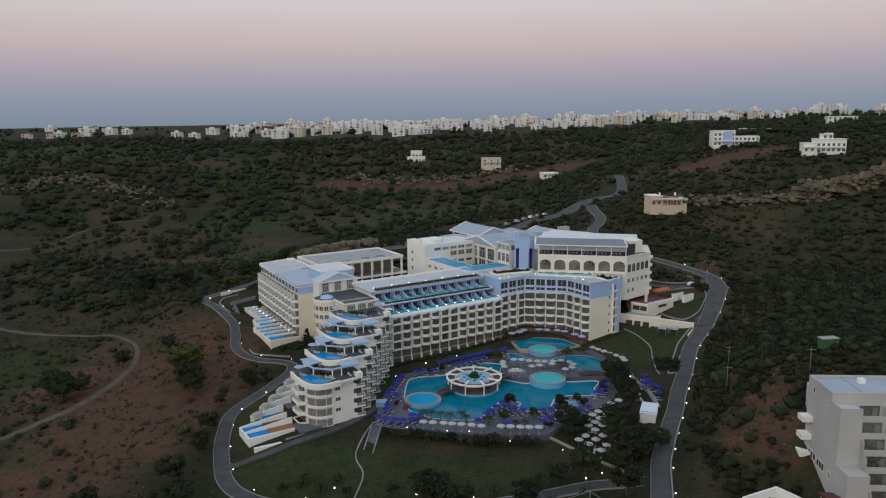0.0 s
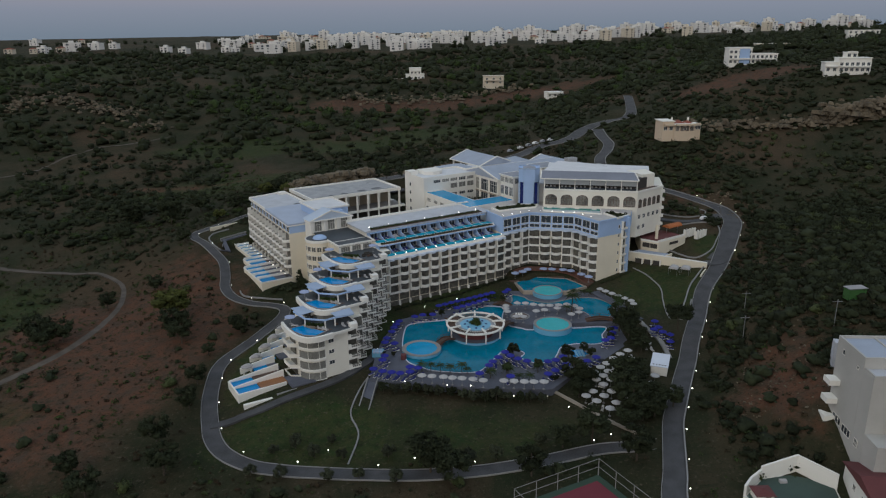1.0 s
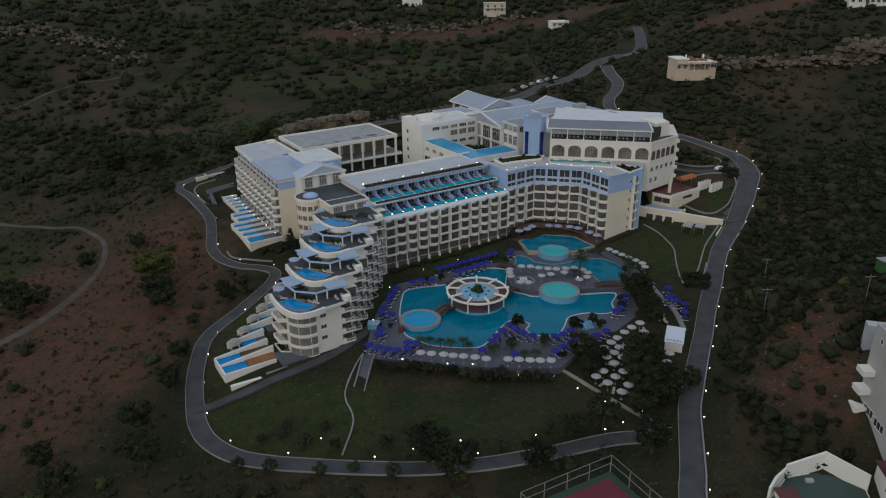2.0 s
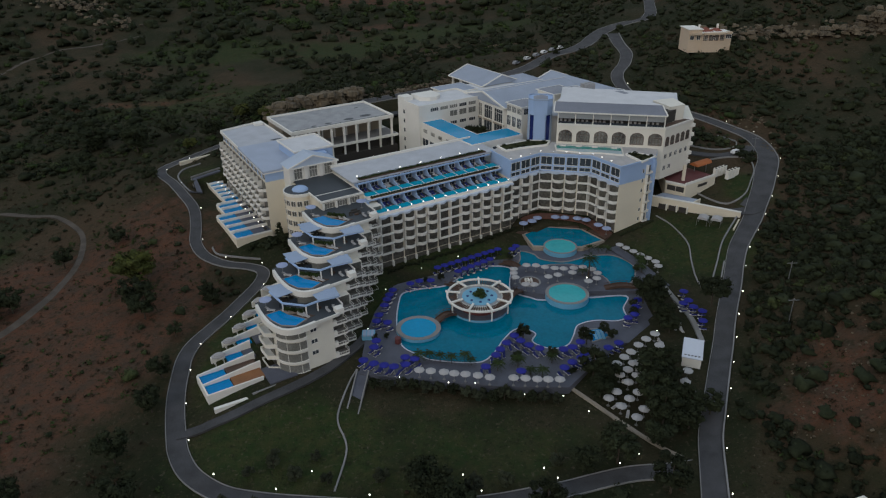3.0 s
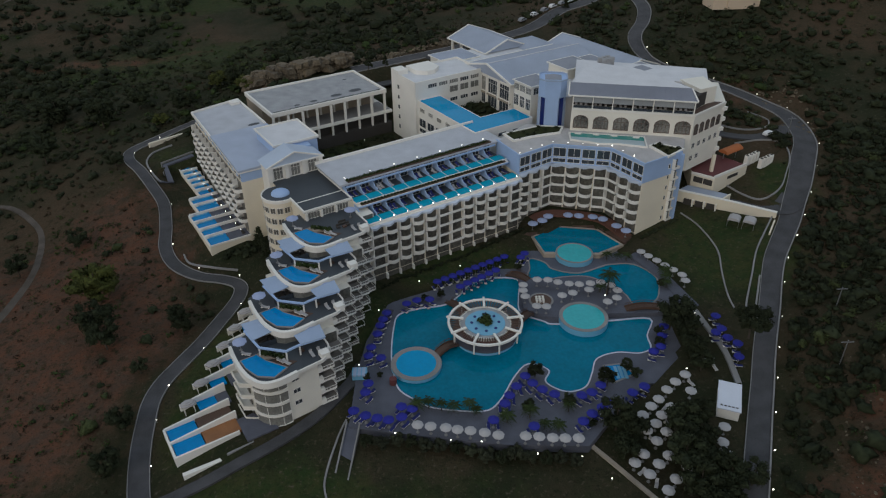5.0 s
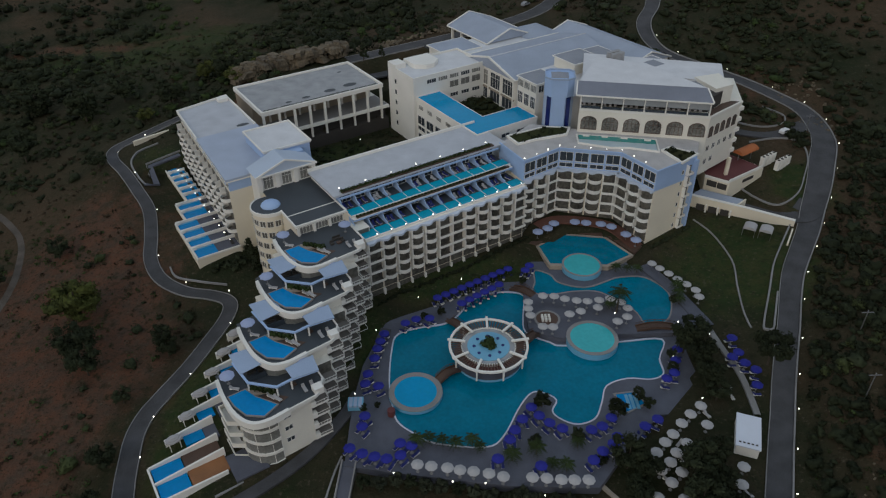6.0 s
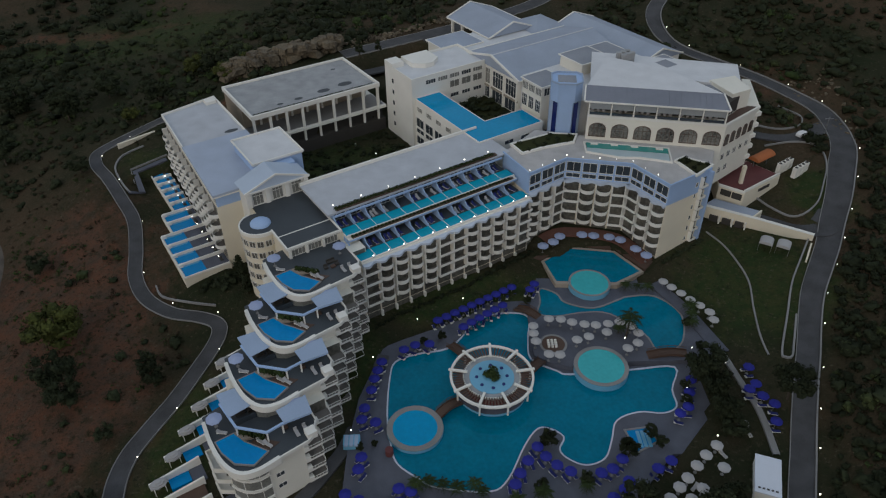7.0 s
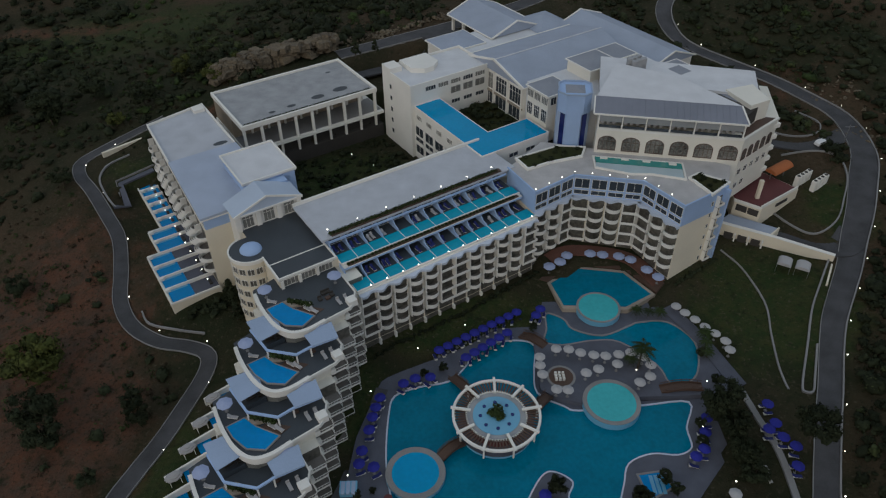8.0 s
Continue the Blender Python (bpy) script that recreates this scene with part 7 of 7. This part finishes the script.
rock_line([(-34, 357), (-20, 363), (-8, 369), (9, 376)], 200, 1.6, 1.2, 0.45, 60, "pale stones along the upper road")
rock_line([(205, 392), (222, 387), (240, 386), (262, 392), (290, 400)], 650, 2.2, 9, 1.5, 53, "ochre cliff above the road")
rock_line([(135, 402), (160, 396), (185, 392), (205, 390)], 260, 3, 4, 1.0, 54, "broken rock ledge above the road")
rock_line([(72, 160), (78, 166), (84, 163), (80, 172), (92, 178)], 110, 4.5, 0.2, 0.2, 55, "pale stones on the cut slope")
rock_line([(80, 186), (90, 192), (98, 184), (104, 196)], 80, 5, 0.2, 0.22, 56, "pale stones on the hillside")
rock_line([(-75, 668), (-41, 656), (-1, 650), (40, 664), (81, 668)], 260, 8, 3, 1.2, 57, "pale rocks above the red slope")
rock_line([(15, 462), (35, 466), (50, 463)], 90, 0.6, 0.5, 0.6, 58, "broken pale field wall")
rock_line([(118, 322), (130, 330), (126, 300)], 80, 3, 0.3, 0.35, 59, "stones beside the road bend")


# ---- houses ----
TOWN_W = [mat("town_white", (0.72, 0.70, 0.67), 0.9, vary=0.08), mat("town_cream", (0.62, 0.55, 0.44), 0.9, vary=0.08), mat("town_grey", (0.50, 0.50, 0.50), 0.9, vary=0.1), mat("town_ochre", (0.55, 0.40, 0.24), 0.9, vary=0.08)]
TILE = mat("roof_tiles_red", (0.26, 0.08, 0.05), 0.85, vary=0.2)
WIN_M = mesh_of("window", Box(-0.8, 0.8, -0.12, 0.05, 0, 1.5), GLASS)
WIN_L = mesh_of("window", Box(-1.6, 1.6, -0.12, 0.05, 0, 1.9), GLASS)


def town_house(w, d, floors, material, seed, red=False):
    rr = random.Random(seed)
    h = 3.1 * floors + 0.6
    t = thing("apartment_house", Matrix(), "red tiled house of the distant town" if red else "flat-roofed pale apartment house of the distant town", "house", "houses of the distant town")
    part("wall", Box(-w / 2, w / 2, -d / 2, d / 2, -6, h), material, t)
    if red:
        hip("roof", -w / 2 - 0.5, w / 2 + 0.5, -d / 2 - 0.5, d / 2 + 0.5, h, h + 2.2, TILE, t)
    else:
        part("roof", Box(-w / 2 - 0.3, w / 2 + 0.3, -d / 2 - 0.3, d / 2 + 0.3, h, h + 0.5), WHITE, t)
        part("stair_head", Box(-w * 0.2, w * 0.1, -d * 0.2, d * 0.2, h + 0.5, h + 3.0), material, t)
        part("water_tank", Prism(ring(w * 0.3, 0, 0.8, 10), h + 0.5, h + 2.2), METAL, t)
    n = max(2, int(w / 9.0))
    for f in range(floors):
        for i in range(n):
            x = -w / 2 + (i + 0.5) * w / n
            m_ = Matrix.Translation((x, -d / 2, 0.7 + 3.1 * f))
            put("window", WIN_L if rr.random() < 0.4 else WIN_M, t, m_)
    return t


KINDS = [town_house(16, 12, 3, TOWN_W[0], 1), town_house(22, 12, 4, TOWN_W[0], 2), town_house(12, 10, 2, TOWN_W[1], 3, True), town_house(28, 13, 3, TOWN_W[0], 4), town_house(14, 12, 4, TOWN_W[1], 5), town_house(20, 12, 3, TOWN_W[0], 6), town_house(13, 11, 2, TOWN_W[0], 7), town_house(18, 12, 5, TOWN_W[0], 8)]
tr = random.Random(12)
count = 0
while count < 250:
    y = 990 + 640 * tr.random() ** 1.4
    x = tr.uniform(-0.66, 0.66) * y
    dens = 0.10 if x / y < -0.27 else 0.7 if x / y < -0.15 else 1.0 if x / y < 0.33 else 0.45
    if tr.random() > dens:
        continue
    k = tr.choice(KINDS if x / y > -0.2 else KINDS[2:3] + KINDS[5:7])
    ob = place(k, x, y, ground_z(x, y) + tr.uniform(-1, 1), tr.uniform(-25, 25))
    s_ = tr.uniform(0.72, 1.08)
    ob.scale = (s_, s_, s_)
    count += 1


def villa(name, m, label, blocks, material, roof_mat, wins):
    """A villa of stacked blocks: x0, x1, y0, y1, z0, z1 each."""
    t = thing(name, m, label, "villa")
    for i, b in enumerate(blocks):
        part("wall", Box(*b), material, t)
        part("roof", Box(b[0] - 0.4, b[1] + 0.4, b[2] - 0.4, b[3] + 0.4, b[5], b[5] + 0.35), roof_mat, t)
        n = max(2, int((b[1] - b[0]) / wins))
        fl = max(1, int((b[5] - max(b[4], 0)) / 3.2))
        for f in range(fl):
            for q in range(n):
                window(t, Matrix.Translation((b[0] + (q + 0.5) * (b[1] - b[0]) / n, b[2], max(b[4], 0) + 0.6 + 3.2 * f)), 1.8, 1.9, 1)
        part("balcony", Box(b[0] + 0.6, b[1] - 0.6, b[2] - 1.6, b[2], max(b[4], 0) + 3.0, max(b[4], 0) + 3.9), material, t)
    return t


villa("white_villa", pose(-14, 750, 40.5, 0, 0, 6), "white stepped villa among dark trees", [(-9, 9, -6, 6, -6, 8), (-5, 6, -4, 6, 8, 14), (-24, -9, -5, 5, -6, 4)], WHITE, WHITE, 3.4)
yv = villa("yellow_villa", pose(128, 388, 38.6, 0, 0, 4), "cream yellow villa with red tiled roofs beside the road", [(-10, -4, -5, 5, -5, 5.0), (-4, 7, -5.5, 5, -5, 3.4), (7, 10.5, -4, 4, -5, 3.0)], mat("yellow_render", (0.62, 0.50, 0.37), 0.9, vary=0.06), WHITE, 3.0)
hip("tile_roof", -3, 2.5, -3, 3, 3.75, 5.4, TILE, yv)
hip("tile_roof", 3.2, 6.6, -3, 3, 3.75, 5.0, TILE, yv)
for x in (-2.4, 0.2, 2.8, 5.4):
    arch_window(yv, Matrix.Translation((x, -5.53, 0.3)), 1.7, 2.6, 1)
part("chimney", Box(5.4, 6.2, 1, 1.8, 3.7, 6.4), WHITE, yv)
part("chimney", Box(-2.8, -2.1, 2, 2.7, 3.7, 6.2), WHITE, yv)
villa("blue_white_house", pose(216, 520, 65.5, 0, 0, -8), "white and pale blue terraced house on the hillside", [(-12, 3, -6, 6, -6, 10.5), (3, 20, -5, 6, -6, 6.5)], WHITE, WHITE, 2.8)
part("blue_panel", Box(-5, 1.6, -0.15, 0, 0, 10), BLUE, bpy.data.objects["blue_white_house"], "pale blue facade panel", Matrix.Translation((0, -6, 0)))
villa("white_house", pose(245, 445, 63.5, 0, 0, -14), "white house on stilts on the hillside", [(-6, 11, -5, 6, -3, 8), (-13, -6, -4, 5, -5, 5.5), (-2, 4, -2, 5, 8, 11)], WHITE, WHITE, 2.8)
villa("small_white_house", pose(103, 620, 36, 0, 0, 10), "small white house in the scrub", [(-7, 7, -4, 4, -4, 4)], WHITE, WHITE, 4)
villa("ruined_house", pose(58, 680, 43, 0, 0, 0), "pale sand coloured house on the slope", [(-9, 9, -5, 5, -4, 7)], TOWN_W[1], TOWN_W[1], 5)
villa("hill_house", pose(330, 700, 66, 0, 0, -10), "long cream house on the plateau edge", [(-26, 26, -6, 6, -6, 9)], TOWN_W[1], WHITE, 5)
villa("hill_house", pose(395, 690, 70, 0, 0, -16), "white apartment house on the plateau edge", [(-13, 13, -6, 6, -6, 16)], WHITE, WHITE, 4)

# apartment building on the east side
apt = thing("apartment_building", pose(85.2, 155.5, 0, 0, 0, -4.5), "white apartment building with stepped balconies on the slope", "apartment building")
APT = mat("weathered_white_render", (0.46, 0.45, 0.42), 0.9, vary=0.08)
part("wall", Box(0, 42, -11, 0, 2, 25.8), APT, apt)
part("roof", Box(0.4, 41.6, -10.6, -0.4, 25.8, 25.95), ROOF, apt, "pale blue-grey flat roof")
part("parapet", Strip([(0.2, -0.2), (0.2, -10.8), (41.8, -10.8), (41.8, -0.2)], 0.4, 25.8, 26.5, closed=True), APT, apt)
part("roof_joint", Box(7.0, 7.3, -10.6, -0.4, 25.95, 26.2), APT, apt)
part("wall", Box(0.03, 4.6, -15.0, -10.9, 2, 24.0), APT, apt)
part("roof", Box(0.4, 4.4, -14.7, -11.1, 24.0, 24.12), ROOFW, apt, "pale grey lower roof")
part("parapet", Strip([(0.25, -11.2), (0.25, -14.85), (4.5, -14.85)], 0.3, 24.0, 24.5), APT, apt)
part("wall", Box(0.06, 4.5, -20.0, -15.0, 2, 12.0), APT, apt)
part("water_tank", Box(9, 10.4, -4, -2.8, 25.9, 27.0), WHITE, apt)
for k in range(6):
    front = -12.0 - 1.5 * k
    z = 21.6 - 3.1 * k
    part("wall", Box(4.6, 42, front, -10.9, z - 0.4, z + 2.5 if k == 0 else z + 2.8), APT, apt)
    part("terrace_floor", Box(4.9, 41.7, front - 1.5, front, z - 0.35, z - 0.1), ROOF, apt)
    part("balcony_front", Box(4.6, 42, front - 1.65, front - 1.5, z - 0.4, z + 0.8), APT, apt)
    part("side_wall", Box(4.6, 4.75, front - 1.5, front, z - 0.4, z + 0.8), APT, apt)
    for i in range(6):
        x = 7.4 + i * 5.6
        put("balcony_door", door_mesh(4.6, 2.7), apt, Matrix.Translation((x, front, z)))
        part("partition", Box(x - 2.85, x - 2.7, front - 1.4, front, z - 0.1, z + 2.4), APT, apt)
        part("curtain", Box(x + 0.6, x + 1.7, front - 0.08, front - 0.05, z + 0.1, z + 2.0), CURT, apt)
mwest = Matrix.Rotation(radians(-90), 4, "Z")
window(apt, mwest @ Matrix.Translation((3.0, 0, 23.4)), 1.0, 1.2, 0)
window(apt, mwest @ Matrix.Translation((9.0, 0, 23.0)), 0.8, 0.8, 0)
for k, (z, w_) in enumerate(((8.2, 3.6), (8.2, 3.6), (8.4, 1.4))):
    window(apt, mwest @ Matrix.Translation((4.2 + 4.2 * k, 0, z - 0.4 * k)), w_, 1.8, 2)
for k in range(3):
    part("back_balcony", Box(-2.2, 0, -3.4, -0.6, 8 + 4.2 * k, 9.2 + 4.2 * k), WHITE, apt)
lowh = thing("white_low_house", Matrix(), "white house with bent parapet walls round a green roof terrace", "house")
part("parapet_wall", Strip([(60.2, 137.4), (62.6, 140.2), (66.0, 142.9)], 0.45, -4, 3.0), WHITE, lowh)
bm = bmesh.new()
prism(bm, [(0, -4), (8.2, -4), (8.2, 5.2), (0, 3.7)], -0.22, 0.22)
part("parapet_wall", bm, WHITE, lowh, "white sloping parapet wall", Matrix.Translation((65.7, 142.7, 0)) @ Matrix.Rotation(radians(11), 4, "Z") @ UP)
bm = bmesh.new()
prism(bm, [(0, -4), (8.0, -4), (8.0, 4.2), (0, 5.2)], -0.22, 0.22)
part("parapet_wall", bm, WHITE, lowh, "white sloping parapet wall", Matrix.Translation((73.6, 144.3, 0)) @ Matrix.Rotation(radians(-46), 4, "Z") @ UP)
part("wall", Prism([(60.2, 137.0), (65.8, 142.5), (73.6, 144.0), (79.0, 138.6), (75, 122), (62, 124)], -4, 0.9), WHITE, lowh)
part("terrace", Prism([(60.5, 137.0), (65.9, 142.2), (73.5, 143.7), (78.7, 138.5), (74.8, 122.3), (62.3, 124.3)], 0.9, 1.0), mat("green_terrace", (0.05, 0.085, 0.07), 0.8, vary=0.2), lowh, "green roof terrace")
part("hut", Box(61.4, 64.6, 134.6, 137.6, 1.0, 2.6), WHITE, lowh)
part("hut_door", Box(63.0, 64.0, 134.5, 134.62, 1.0, 2.3), CURT, lowh)
hip("hut_roof", 61.0, 65.0, 134.2, 138.0, 2.6, 3.3, RED, lowh)
part("terrace_seat", Box(68.8, 70.2, 140.6, 141.4, 1.0, 1.6), UMBW, lowh, "pale garden seat")
redh = thing("red_roof_house", pose(85.4, 133.2, -3.2, 0, 0, -9), "white house with a red roof", "house")
part("wall", Box(-5, 12, -8, 7, 0, 8.6), WHITE, redh)
gable("roof", -5.5, 12.5, -8.5, 7.5, 8.6, 10.6, "e", RED, redh)
for x in (-2.0, 2.0, 6.0):
    window(redh, Matrix.Rotation(radians(-90), 4, "Z") @ Matrix.Translation((x, -5, 5.6)), 1.1, 1.4, 1)
bridge = thing("pale_wall_walkway", Matrix(), "long pale concrete wall on the hillside", "wall", kind="structure")
part("wall", Strip([(92, 168), (104, 164), (124, 158)], 2.4, 12, 19.5), ROOFW, bridge)
cont = thing("green_container", pose(109, 190, ground_z(109, 190), 0, 0, 8), "green metal container on the hillside", "container")
part("body", Box(-2.4, 2.4, -1.2, 1.2, 0, 3.0), mat("green_steel", (0.04, 0.12, 0.03), 0.6), cont)
part("lid", Box(-2.6, 2.6, -1.4, 1.4, 3.0, 3.2), METAL, cont)

# ball court
court = thing("ball_court", pose(29.0, 132.8, ground_z(29, 134) + 0.1, 0, 0, 27), "red ball court inside a tall wire fence", "ball court")
part("surface", Box(-9, 9, -9, 9, -1.0, 0.1), mat("court_red", (0.16, 0.022, 0.035), 0.85, vary=0.1), court)
part("apron", Strip([(-9.8, -9.8), (9.8, -9.8), (9.8, 9.8), (-9.8, 9.8)], 1.6, -1.0, 0.05, closed=True), mat("court_green", (0.03, 0.06, 0.04), 0.9), court)
for a in range(4):
    mm_ = Matrix.Rotation(radians(90 * a), 4, "Z")
    for q in range(5):
        part("fence_post", Box(-10.5 + 5.25 * q - 0.06, -10.5 + 5.25 * q + 0.06, -10.6, -10.48, -1, 4.0), KERB, court, "", mm_)
    for z in (2.0, 3.9):
        part("fence_rail", Box(-10.5, 10.5, -10.58, -10.5, z, z + 0.1), KERB, court, "", mm_)


# ---- cars and poles ----
def car(color, label):
    c_ = thing("car", Matrix(), label, "car", "parked cars")
    side = [(-2.1, 0.3), (2.1, 0.3), (2.1, 0.85), (1.2, 1.0), (0.6, 1.45), (-1.3, 1.45), (-2.0, 0.95)]
    bm = bmesh.new()
    prism(bm, side, -0.85, 0.85)
    part("body", bm, mat("car_paint_" + label.split()[0], color, 0.3, vary=0.03), c_, "", UP)
    part("windscreen", Prism([(0.66, 1.38), (1.12, 1.02), (-1.85, 1.0), (-1.3, 1.38)], -0.87, 0.87), GLASS, c_, "", UP)
    for x in (-1.3, 1.3):
        for y in (-0.8, 0.8):
            part("wheel", Prism([(x + a, 0.32 + b) for a, b in ring(0, 0, 0.32, 14)], y - 0.1, y + 0.1), DARK, c_, "", UP)
    return c_


cw, cs = car((0.7, 0.7, 0.7), "white parked car on the asphalt"), car((0.25, 0.26, 0.28), "silver parked car on the asphalt")
place(cw, 112, 300.6, ground_z(112, 300.6) + 0.35, 24)
for i, (x, y) in enumerate(((45.4, 393.6), (51.4, 400.1), (56.6, 405.4), (61.0, 410.0), (65.8, 414.1), (70, 417.5))):
    place(cw if i % 2 else cs, x - 3.0, y + 2.0, ground_z(x, y) + 0.5, 47)
for x, y, h in ((84, 196, 7), (100, 182, 7), (118, 300, 6), (92, 214, 6)):
    po = thing("utility_pole", Matrix.Translation((x, y, ground_z(x, y))), "grey utility pole with a crossbar", "utility pole", "utility poles")
    part("pole", Prism(ring(0, 0, 0.12, 8), -0.5, h), METAL, po)
    part("crossbar", Box(-1.3, 1.3, -0.06, 0.06, h - 0.6, h - 0.45), METAL, po)
